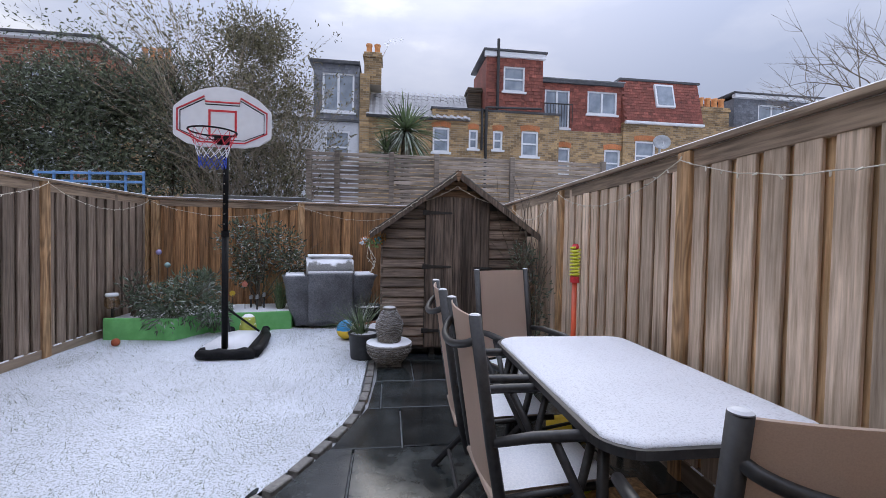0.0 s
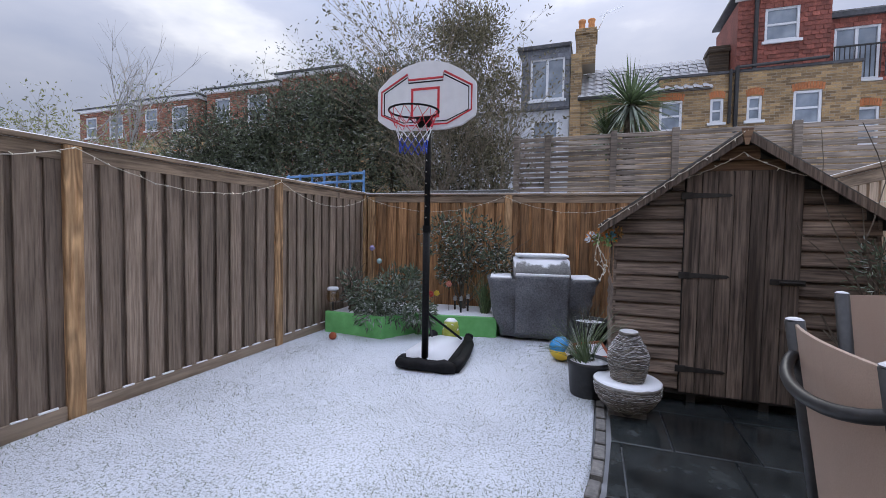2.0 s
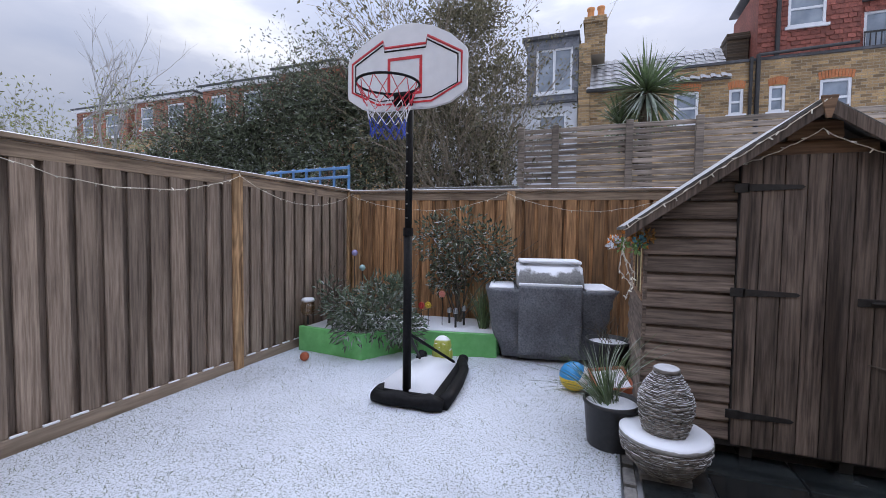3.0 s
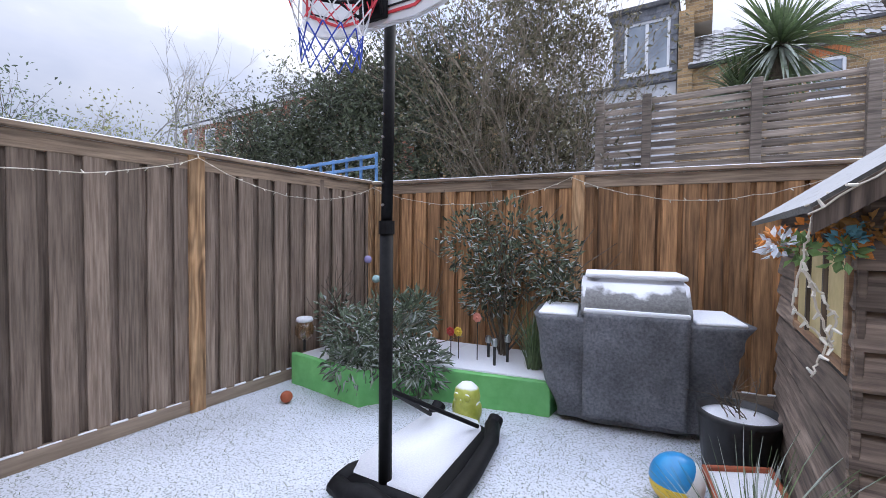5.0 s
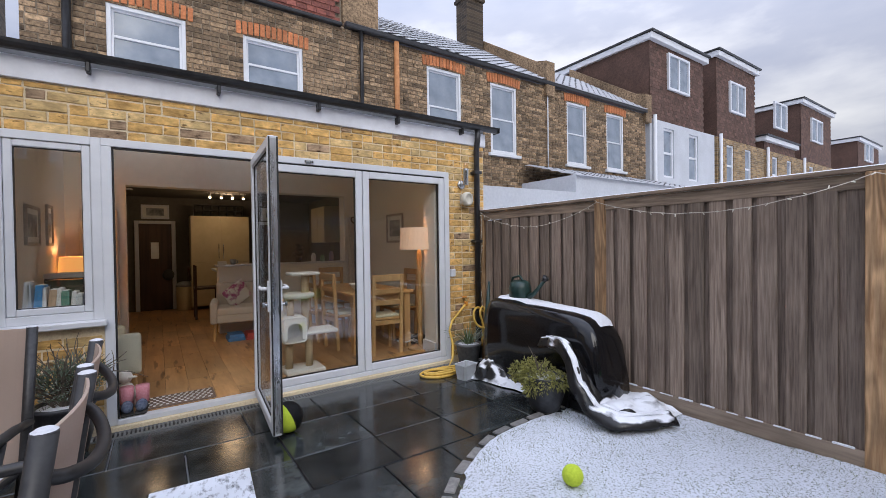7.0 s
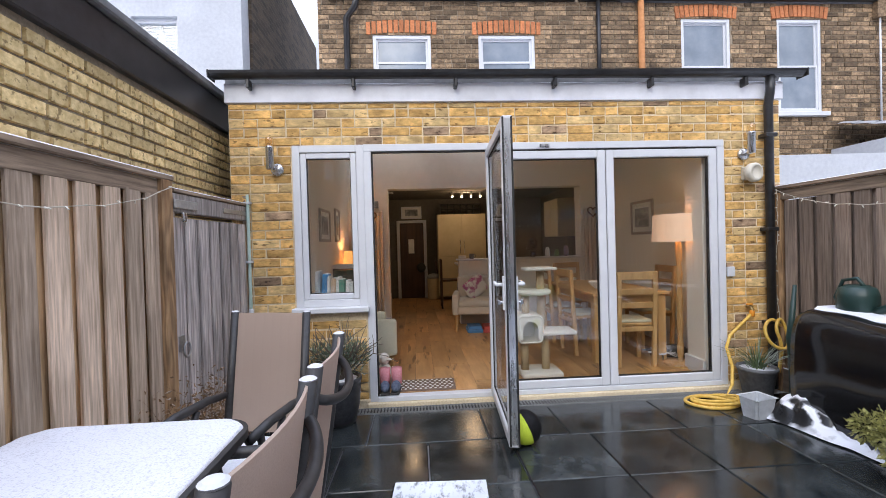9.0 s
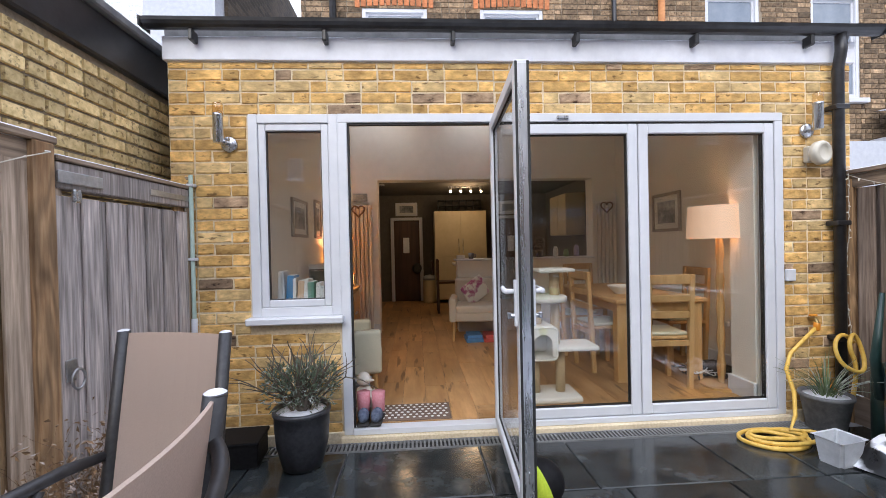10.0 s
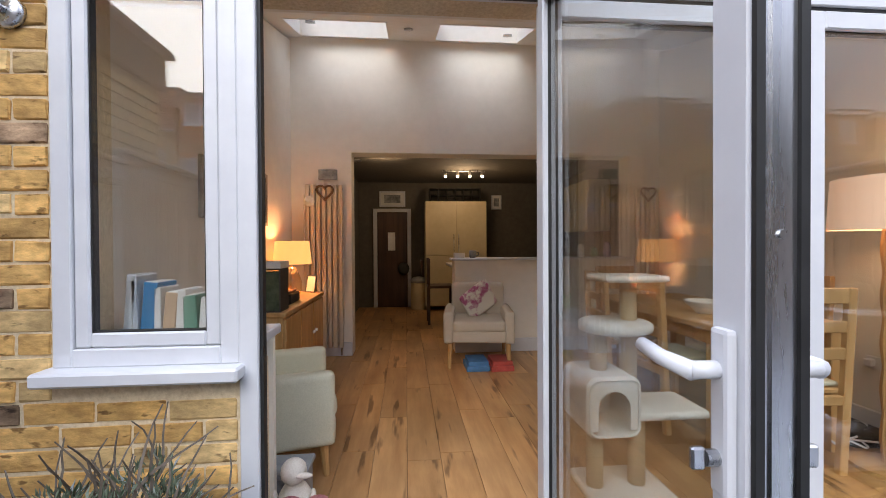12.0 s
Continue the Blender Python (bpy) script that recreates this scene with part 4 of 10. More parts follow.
def loft_house(x0, x1, wall_mat, tile_mat, label, ztop=7.68, wins=(0.36, 0.74)):
    """A terraced house seen from the garden side, with a box dormer."""
    h = thing("terraced_house", label, "house", pose(x0, MY, 0), "terrace", "structure")
    W = x1 - x0
    holes = [(u * W - 0.32, u * W + 0.32, 3.4, 5.0) for u in wins]
    g = nb()
    for a0, z0, a1, z1 in pierced(0, W, 0, 5.2, holes):
        box(g, (a0, -0.3, z0), (a1, 0, z1))
    box(g, (0, -7, 0), (W, -0.3, 5.2))
    part("wall", g, wall_mat, h)
    part("dormer", bx((0.7, -6, 5.25), (W - 0.1, -0.08, ztop)), tile_mat, h, "tile-hung box dormer")
    tile_slope("tiles", 0.7, W - 0.1, (-0.05, 5.25), (-0.07, ztop), tile_mat, h, 0.17, 0.11, 0.012)
    part("roof", bx((0.58, -6.1, ztop), (W, 0.08, ztop + 0.2), 0.01), m_white, h, "white-edged flat dormer roof")
    part("roof_felt", bx((0.54, -6.14, ztop + 0.204), (W + 0.04, 0.14, ztop + 0.27), 0.01), m_black, h, "dark felt roof edge")
    for hx in holes:
        g = nb()
        frame_ring(g, hx[0], hx[2], hx[1], hx[3], 0.07, -0.12, -0.04)
        box(g, (hx[0], -0.11, 4.17), (hx[1], -0.05, 4.24))
        wn = part("window", g, m_white, h)
        part("pane", bx((hx[0] + 0.05, -0.1, hx[2] + 0.05), (hx[1] - 0.05, -0.09, hx[3] - 0.05)), m_painted_glass, wn)
    g = nb()
    frame_ring(g, W * 0.42, 6.3, W * 0.74, 7.5, 0.08, -0.07, 0.02)
    box(g, (W * 0.572, -0.06, 6.35), (W * 0.587, 0.01, 7.45))
    wn = part("window", g, m_white, h, "white dormer casement")
    part("pane", bx((W * 0.44, -0.05, 6.36), (W * 0.72, -0.04, 7.44)), m_painted_glass, wn)
    g = nb()
    tube(g, [(W - 0.15, 0.08, 5.3), (W - 0.15, 0.08, 0.3)], 0.06, 8)
    part("drainpipe", g, m_white, h, smooth=True)
    return h


loft_house(-16.9, -12.6, m_white_render, m_brown_tile, "terraced house with white rendered wall and brown tile-hung dormer")
loft_house(-21.4, -17.1, m_far_brick, m_brown_tile, "brick terraced house with brown tile-hung dormer", 8.2)
loft_house(-31.5, -26.0, m_far_brick, m_brown_tile, "distant brick terraced house with a grey dormer", 8.0)
loft_house(-26.0, -21.5, m_far_brick, m_brown_tile, "distant brick terraced house with low eaves", 5.6)
loft_house(-42, -36.0, m_far_brick, m_brown_tile, "distant brick terraced house at the end of the row", 7.4)

# ---- inside: garden room and kitchen ----
m_plank = material("oak_laminate", (0.34, 0.17, 0.06), (0.58, 0.35, 0.16), 0.38, 9, (1, 0.12, 1), 0.06, rand=0.16, coarse=0.15, rough_var=0.1, contrast=(0.28, 0.7), specks=(15.0, 0.12, 0.75))
m_oak = material("pale_oak_furniture", (0.42, 0.24, 0.09), (0.62, 0.39, 0.17), 0.45, 14, (1, 1, 0.12), 0.06, coarse=0.12)
m_beige = material("beige_upholstery", (0.5, 0.44, 0.35), (0.62, 0.55, 0.45), 0.9, 160, bump=0.25, coarse=0.08)
m_sage = material("pale_green_upholstery", (0.54, 0.53, 0.4), (0.64, 0.62, 0.48), 0.9, 160, bump=0.25, coarse=0.08)
m_plush = material("cream_plush", (0.66, 0.62, 0.54), (0.78, 0.74, 0.67), 0.95, 150, bump=0.5, coarse=0.08)
m_sisal = material("sisal_rope", (0.42, 0.3, 0.17), (0.6, 0.46, 0.28), 0.9, 60, (0.2, 0.2, 6), 0.5)
m_cream_door = material("cream_cabinet", (0.6, 0.5, 0.3), (0.66, 0.56, 0.36), 0.4, 6, bump=0.02, coarse=0.04)
m_dark_wood = material("dark_brown_door", (0.05, 0.022, 0.012), (0.1, 0.048, 0.026), 0.45, 12, WG, 0.08)
m_dark = material("charcoal_paint", (0.03, 0.028, 0.026), (0.06, 0.056, 0.05), 0.7, 20, bump=0.05)
m_paper = material("white_paper", (0.75, 0.74, 0.7), (0.82, 0.81, 0.77), 0.8, 20, bump=0.02)
m_mat = material("brown_doormat", (0.15, 0.1, 0.075), (0.24, 0.17, 0.13), 0.95, 140, bump=0.5)
m_grey_plastic = material("grey_plastic", (0.25, 0.27, 0.29), (0.36, 0.38, 0.4), 0.5, 15, bump=0.03)
m_shade = emission_material("linen_lampshade_lit", (0.86, 0.56, 0.38), 0.28)
m_shade2 = emission_material("amber_lampshade_lit", (0.95, 0.42, 0.12), 0.9)
m_bulb = emission_material("lamp_bulb", (1.0, 0.75, 0.42), 14.0)

WL, WR, WB, WF = 1.27, -2.9, -4.06, -1.2      # faces of the garden room's walls
fl = thing("floor_room", "honey-coloured oak laminate floor", "floor", kind="structure")
part("screed", bx((-3.1, -7.9, -0.25), (1.5, -0.97, -0.016)), m_dark, fl)
rm = thing("wall_room", "cream plastered inner walls of the garden room", "wall", kind="structure")
def side_wall(x0, x1, name):
    top = [(EY - 0.2, 2.64), (WB - 0.1, 2.6 + (EY - WB) * math.tan(radians(SLOPE)))]
    g = nb()
    prism(g, [(EY - 0.3, -0.2), (WB - 0.1, -0.2), top[1], (EY - 0.3, 2.66)], x0, x1, "x")
    part(name, g, m_plaster, rm)


side_wall(WL, 1.5, "wall_left")
side_wall(-3.1, WR, "wall_right")
part("pier", bx((-2.92, -1.26, 0.0), (-2.5, -1.0, 2.62), 0.004), m_plaster, rm, "cream pier beside the doors")
g = nb()
box(g, (0.63, WB - 0.25, -0.2), (WL + 0.2, WB, 3.5))
box(g, (-2.54, WB - 0.25, 2.22), (0.63, WB, 3.5))
box(g, (-3.1, WB - 0.25, -0.2), (-2.54, WB, 3.5))
box(g, (-2.54, WB - 0.25, -0.2), (-0.5, WB, 1.03))
part("wall_back", g, m_plaster, rm, "cream wall with a wide opening and a half wall")
part("worktop", bx((-2.56, WB - 0.3, 1.03), (-0.47, WB + 0.03, 1.055), 0.006), m_white, rm, "white ledge on the half wall")
part("inner_lintel", bx((-2.64, EY - 0.32, 2.2), (1.25, EY - 0.3, 2.66)), m_plaster, rm)
part("inner_ledge", bx((0.6, EY - 0.42, 0.82), (1.25, EY - 0.062, 0.86), 0.004), m_white, rm, "white inner window ledge")
part("inner_wall", bx((0.6, EY - 0.33, -0.02), (1.25, EY - 0.3, 0.82)), m_plaster, rm)
bb = thing("baseboard", "white moulded skirting boards", "skirting", kind="structure")
for lo, hi in (((0.63, WB, 0), (WL, WB + 0.02, 0.15)), ((-2.54, WB, 0), (-0.5, WB + 0.02, 0.15)), ((WR, WB, 0), (WR + 0.02, -1.26, 0.15)), ((-2.52, -1.28, 0), (-2.48, -1.0, 0.15)), ((WL - 0.02, WB, 0), (WL, -1.2, 0.15))):
    part("board", bx(lo, hi, 0.006), m_white, bb)

kt = thing("wall_kitchen", "dim grey-walled kitchen beyond the opening", "wall", kind="structure")
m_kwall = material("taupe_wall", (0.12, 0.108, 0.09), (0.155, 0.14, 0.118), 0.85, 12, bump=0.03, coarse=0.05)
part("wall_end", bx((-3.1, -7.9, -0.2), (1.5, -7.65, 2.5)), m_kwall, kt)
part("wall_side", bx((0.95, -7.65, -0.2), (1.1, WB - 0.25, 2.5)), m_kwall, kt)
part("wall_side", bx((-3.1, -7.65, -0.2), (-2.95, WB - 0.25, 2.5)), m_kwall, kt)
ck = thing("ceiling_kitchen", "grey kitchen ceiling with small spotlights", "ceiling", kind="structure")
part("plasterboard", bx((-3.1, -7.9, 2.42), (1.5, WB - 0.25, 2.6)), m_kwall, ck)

# kitchen things
kd = thing("door_2", "dark brown panel door in a white architrave", "door", pose(-0.03, -7.65, 0), kind="structure")
part("door_leaf", bx((0.05, 0.0, 0.0), (0.62, 0.03, 1.84), 0.004), m_dark_wood, kd)
g = nb()
box(g, (-0.03, 0.0, 0), (0.045, 0.05, 1.91), 0.006)
box(g, (0.625, 0.0, 0), (0.7, 0.05, 1.91), 0.006)
box(g, (0.045, 0.0, 1.845), (0.625, 0.05, 1.91), 0.006)
part("architrave", g, m_white, kd)
part("notice", bx((0.28, 0.032, 1.1), (0.42, 0.036, 1.45)), m_paper, kd, "white paper calendar")
bg = nb()
ball(bg, (0.12, 0.09, 0.75), 0.11, 12, (1, 0.6, 1.1))
tagged(link_mesh("bag", bg, m_dark, m=pose(-0.03, -7.65, 0), smooth=True), "black bag hanging on the kitchen door", "bag")

tc_ = thing("tall_cabinet", "tall cream kitchen cabinet with four doors and steel handles", "cabinet", pose(-1.44, -7.62, 0))
part("carcass", bx((0, 0, 0.08), (1.13, 0.55, 2.0)), m_cream_door, tc_)
for i in (0, 1):
    for z0, z1 in ((0.1, 1.0), (1.01, 1.99)):
        d1 = part("door", bx((0.005 + i * 0.567, 0.55, z0), (0.562 + i * 0.567, 0.572, z1), 0.003), m_cream_door, tc_)
        hx = 0.52 if i == 0 else 0.61
        part("handle", tube(nb(), [(hx, 0.59, (0.55 if z0 < 0.5 else 1.08)), (hx, 0.59, (0.85 if z0 < 0.5 else 1.4))], 0.008, 8), m_steel, d1, "steel bar handle")
wr = thing("wine_rack", "dark wine rack standing on the tall cabinet", "wine rack", pose(-1.35, -7.45, 2.0))
for z in (0.0, 0.12, 0.24):
    part("shelf", bx((0, 0, z), (0.95, 0.3, z + 0.012)), m_dark, wr)
for k in range(7):
    part("upright", bx((k * 0.156, 0, 0.012), (k * 0.156 + 0.01, 0.3, 0.24)), m_dark, wr)


def picture(m, w, h, frame_mat, art, label, fw=0.03):
    p = thing("picture", label, "picture", m, "framed pictures")
    part("frame", frame_ring(nb(), 0, 0, w, h, fw, 0, 0.025, 0.003), frame_mat, p)
    part("mount", bx((fw, 0.002, fw), (w - fw, 0.01, h - fw)), m_paper, p)
    part("print", bx((fw + w * 0.13, 0.011, fw + h * 0.14), (w - fw - w * 0.13, 0.014, h - fw - h * 0.14)), art, p)
    return p


m_art = material("grey_landscape_print", (0.12, 0.13, 0.14), (0.5, 0.5, 0.48), 0.6, 9, bump=0.0, coarse=0.4)
m_silver = material("silver_frame", (0.3, 0.27, 0.23), (0.42, 0.38, 0.33), 0.5, 20, bump=0.05)
picture(pose(0.05, -7.65, 1.95, 0, 0, 0), 0.5, 0.3, m_white, m_art, "small white-framed print above the kitchen door", 0.03)
picture(pose(-1.85, -7.65, 1.9, 0, 0, 0), 0.2, 0.28, m_white, m_art, "small framed print beside the tall cabinet", 0.02)
picture(pose(WR, -2.5, 1.37, 0, 0, -90), 0.56, 0.46, m_silver, m_art, "silver-framed landscape print on the cream wall", 0.035)
picture(pose(WL, -2.55, 1.38, 0, 0, 90), 0.55, 0.38, m_silver, m_art, "wide framed print on the wall by the window", 0.03)
picture(pose(WL, -3.2, 1.38, 0, 0, 90), 0.3, 0.45, m_silver, m_art, "tall framed print on the wall by the window", 0.03)
bn = thing("pedal_bin", "cream metal kitchen bin with a rounded lid", "bin", pose(-0.19, -7.3, 0))
part("body", lathe(nb(), [(0.14, 0), (0.15, 0.02), (0.15, 0.48), (0.145, 0.5)], 20), m_cream_door, bn, smooth=True)
part("lid", lathe(nb(), [(0.152, 0.5), (0.152, 0.55), (0.1, 0.6), (0.02, 0.615)], 20), m_grey_plastic, bn, smooth=True)
bc = thing("kitchen_chair", "dark wooden chair drawn up to the breakfast bar", "chair", pose(-0.48, -5.9, 0))
part("seat", bx((-0.2, -0.2, 0.55), (0.2, 0.2, 0.59), 0.01), m_dark_wood, bc)
part("backrest", bx((0.17, -0.2, 0.75), (0.2, 0.2, 1.0), 0.01, pose(0, 0, 0, 0, 6, 0)), m_dark_wood, bc)
for sx in (-0.18, 0.18):
    for sy in (-0.18, 0.18):
        part("leg", bx((sx - 0.018, sy - 0.018, 0), (sx + 0.018, sy + 0.018, 1.0 if sx > 0 else 0.56), 0.004), m_dark_wood, bc)
bar = thing("breakfast_bar", "white-topped breakfast bar behind the half wall", "counter", pose(-0.55, -5.2, 0))
part("worktop", bx((-1.6, -1.0, 0.88), (-0.05, 0.4, 0.92), 0.006), m_white, bar)
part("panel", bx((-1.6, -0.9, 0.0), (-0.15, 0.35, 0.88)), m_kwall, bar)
wc = thing("wall_cabinet", "cream wall cabinet seen through the hatch", "cabinet", pose(-2.93, -6.2, 1.4))
part("carcass", bx((0, 0, 0), (0.33, 0.9, 0.75), 0.003), m_cream_door, wc)
part("door", bx((0.33, 0.01, 0.01), (0.35, 0.44, 0.74), 0.003), m_cream_door, wc)
part("door", bx((0.33, 0.46, 0.01), (0.35, 0.89, 0.74), 0.003), m_cream_door, wc)
cnt = thing("kitchen_counter", "cream kitchen units with a dark worktop", "counter", pose(-2.93, -7.5, 0))
part("unit", bx((0, 0, 0), (0.58, 2.9, 0.86), 0.003), m_cream_door, cnt)
part("worktop", bx((0, 0, 0.86), (0.62, 2.9, 0.9), 0.005), m_dark, cnt)
sp = thing("spotlight_bar", "ceiling bar with four small warm spotlights", "light", pose(-0.9, -6.2, 2.42))
part("bar", bx((-0.35, -0.015, -0.03), (0.35, 0.015, 0.0), 0.004), m_steel, sp)
for k in range(4):
    px = -0.3 + k * 0.2
    s1 = part("spot", tube(nb(), [(px, 0, -0.03), (px, 0.02, -0.1)], [0.02, 0.032], 10), m_steel, sp)
    part("bulb", ball(nb(), (px, 0.025, -0.11), 0.022, 10), m_bulb, s1)
for lx, ly, lz in ((0.35, -5.2, 2.4), (-1.9, -5.4, 2.4), (0.6, -4.4, 2.19)):
    dl = thing("downlight", "small recessed warm downlight", "light", pose(lx, ly, lz), "downlights")
    part("rim", lathe(nb(), [(0.045, 0), (0.045, 0.02), (0.03, 0.02), (0.03, 0.004)], 16), m_steel, dl)
    part("bulb", lathe(nb(), [(0.001, 0.004), (0.029, 0.004), (0.029, 0.012)], 12), m_bulb, dl)


def bulb_light(name, loc, watts, color, size=0.05):
    li = new(name, bpy.data.lights.new(name, "POINT"))
    li.data.energy, li.data.color, li.data.shadow_soft_size = watts, color, size
    li.location = loc
    return li


WARM = (1.0, 0.68, 0.4)
bulb_light("kitchen_spot_light", (-0.9, -6.1, 2.2), 10, WARM, 0.2)
bulb_light("kitchen_downlight", (0.35, -5.2, 2.3), 5, WARM, 0.08)

# column radiators
def radiator(m, cols, h, label):
    r = thing("radiator", label, "radiator", m, "column radiators")
    for k in range(cols):
        part("column", bx((k * 0.058, 0.03, 0.1), (k * 0.058 + 0.044, 0.07, h), 0.01, seg=2), m_cream_rad, r)
    for z in (0.14, h - 0.05):
        part("header", tube(nb(), [(0, 0.025, z), (cols * 0.058 - 0.01, 0.025, z)], 0.016, 10), m_cream_rad, r)
    part("valve", tube(nb(), [(0.02, 0.05, 0.02), (0.02, 0.05, 0.17)], [0.012, 0.02], 10), m_steel, r)
    return r


m_cream_rad = material("ivory_radiator_enamel", (0.6, 0.53, 0.43), (0.66, 0.59, 0.49), 0.4, 10, bump=0.02, coarse=0.03)
radiator(pose(0.72, WB, 0.0), 7, 1.86, "tall ivory column radiator beside the opening")
radiator(pose(-2.86, WB, 0.0), 5, 1.84, "tall ivory column radiator in the far corner")
m_wicker = material("dark_wicker", (0.1, 0.05, 0.025), (0.22, 0.13, 0.07), 0.9, 40, bump=0.4)
for hx, hz in ((0.9, 1.78), (-2.72, 1.78)):
    g = nb()
    pts = []
    for k in range(24):
        t = 2 * math.pi * k / 24
        pts.append((hx + 0.0055 * 16 * math.sin(t) ** 3, WB + 0.085, hz + 0.0055 * (13 * math.cos(t) - 5 * math.cos(2 * t) - 2 * math.cos(3 * t) - math.cos(4 * t))))
    tube(g, pts, 0.012, 6, closed=True)
    tagged(link_mesh("heart_wreath", g, m_wicker), "heart-shaped dark wicker wreath hung on the radiator", "wreath", "wreaths")
g = bx((0.78, WB, 1.92), (0.98, WB + 0.02, 2.03), 0.004)
tagged(link_mesh("plaque", g, m_art), "small patterned plaque above the radiator", "plaque")
g = nb()
tube(g, [(1.12, WB + 0.08, 0.02), (1.12, WB + 0.08, 1.75)], 0.009, 8)
ball(g, (1.06, WB + 0.09, 1.68), 0.06, 10, (1, 0.3, 1))
tagged(link_mesh("hanging_heart", g, m_plush), "pale fabric heart on a pole by the radiator", "ornament")

# sideboard with lamp and small things
sb = thing("sideboard", "oak sideboard with panelled doors along the wall", "sideboard", pose(0.87, -3.66, 0))
part("body", bx((0.012, 0.02, 0.1), (0.385, 1.33, 0.72), 0.004), m_oak, sb)
part("top", bx((-0.015, 0, 0.72), (0.39, 1.35, 0.75), 0.005), m_oak, sb)
for k in range(3):
    d1 = part("door", bx((-0.008, 0.03 + k * 0.435, 0.13), (0.012, 0.45 + k * 0.435, 0.7), 0.004), m_oak, sb)
    part("handle", ball(nb(), (-0.02, 0.4 + k * 0.435 - (0.34 if k == 1 else 0), 0.45), 0.016, 10), m_steel, d1)
for yy in (0.04, 1.28):
    for xx in (0.02, 0.34):
        part("foot", bx((xx, yy, 0), (xx + 0.035, yy + 0.035, 0.1), 0.004), m_oak, sb)
tl = thing("table_lamp", "table lamp with a lit amber shade and glass base", "lamp", pose(1.08, -3.35, 0.75))
m_clear = glass_material("clear_glass_base", (0.95, 0.85, 0.7))
part("base", lathe(nb(), [(0.06, 0), (0.08, 0.04), (0.085, 0.12), (0.05, 0.22), (0.02, 0.27)], 20), m_clear, tl, smooth=True)
part("shade", tube(nb(), [(0, 0, 0.29), (0, 0, 0.5)], [0.17, 0.15], 24, caps=False), m_shade2, tl, "glowing amber drum shade", smooth=True)
bulb_light("table_lamp_bulb", (1.08, -3.35, 1.16), 6, (1.0, 0.6, 0.28), 0.05)
pf = thing("photo_frame", "small dark photo frame on the sideboard", "photo frame", pose(0.98, -3.58, 0.75, -12, 0, 150))
part("frame", frame_ring(nb(), -0.06, 0, 0.06, 0.17, 0.012, 0, 0.012, 0.002), m_dark, pf)
part("print", bx((-0.05, 0.002, 0.01), (0.05, 0.008, 0.16)), m_paper, pf)
g = nb()
box(g, (0.93, -3.0, 0.75), (1.12, -2.72, 0.83), 0.01)
box(g, (0.95, -2.98, 0.832), (1.1, -2.74, 0.845), 0.004)
tagged(link_mesh("record_player", g, m_dark), "small black radio on the sideboard", "radio")


def armchair(m, fabric, label, back=0.8, arm=0.52, w=0.66, d=0.66, leg=0.24):
    """Faces +y; origin at the middle of its foot."""
    a = thing("armchair", label, "armchair", m, "armchairs")
    part("seat", bx((-w / 2 + 0.08, -d / 2 + 0.1, leg), (w / 2 - 0.08, d / 2 + 0.01, leg + 0.12), 0.03, seg=3), fabric, a, smooth=True)
    part("seat_cushion", bx((-w / 2 + 0.085, -d / 2 + 0.12, leg + 0.11), (w / 2 - 0.085, d / 2 + 0.02, leg + 0.21), 0.04, seg=4), fabric, a, smooth=True)
    part("backrest", bx((-w / 2 + 0.06, -d / 2, leg), (w / 2 - 0.06, -d / 2 + 0.14, back), 0.04, pose(0, 0, 0, -4), seg=3), fabric, a, smooth=True)
    for sx in (-1, 1):
        part("arm", bx((sx * (w / 2 - 0.045) - 0.05, -d / 2 + 0.02, leg - 0.01), (sx * (w / 2 - 0.045) + 0.05, d / 2, arm), 0.035, seg=3), fabric, a, smooth=True)
        for sy in (-1, 1):
            part("leg", tube(nb(), [(sx * (w / 2 - 0.06), sy * (d / 2 - 0.06), leg), (sx * (w / 2 - 0.05), sy * (d / 2 - 0.045), 0)], [0.026, 0.016], 8), m_oak, a)
    return a


armchair(pose(-0.7, -3.69, 0, 0, 0, -8), m_beige, "beige upholstered armchair with oak legs against the half wall", 0.78, 0.56, 0.68, 0.66, 0.26)
armchair(pose(0.8, -1.82, 0, 0, 0, 105), m_sage, "pale green upholstered armchair with tapered oak legs", 0.68, 0.55, 0.66, 0.64, 0.18)
m_floral = material("floral_cushion_fabric", (0.42, 0.1, 0.22), (0.78, 0.74, 0.66), 0.9, 9, bump=0.1, coarse=0.1, contrast=(0.4, 0.52))
g = bx((-0.17, -0.045, -0.17), (0.17, 0.045, 0.17), 0.04, seg=4)
for v in g.verts:
    k = 1 - 0.35 * (abs(v.co.x) / 0.17) ** 2 * 1 - 0.35 * (abs(v.co.z) / 0.17) ** 2
    v.co.y *= max(0.25, k)
tagged(link_mesh("cushion", g, m_floral, m=pose(-0.7, -3.66, 0.64, -22, 35, 8), smooth=True), "cream cushion with a pink floral print on the armchair", "cushion")
for c, lo, nm in (((0.06, 0.16, 0.32), (-0.75, -3.62, 0), "blue boxed board game under the armchair"), ((0.35, 0.06, 0.05), (-0.98, -3.6, 0), "red boxed board game under the armchair")):
    mt = material("printed_card", c, tuple(v * 1.5 for v in c), 0.5, 14, bump=0.0, coarse=0.3)
    g = bx((lo[0], lo[1], 0), (lo[0] + 0.22, lo[1] + 0.3, 0.05), 0.003)
    box(g, (lo[0] + 0.01, lo[1] + 0.01, 0.051), (lo[0] + 0.2, lo[1] + 0.28, 0.09), 0.003)
    tagged(link_mesh("game_box", g, mt), nm, "box", "board games")
g = bx((-0.62, WB - 0.12, 1.055), (-0.5, WB - 0.03, 1.115), 0.004)
tagged(link_mesh("tissue_box", g, m_paper), "white tissue box on the half wall", "box")
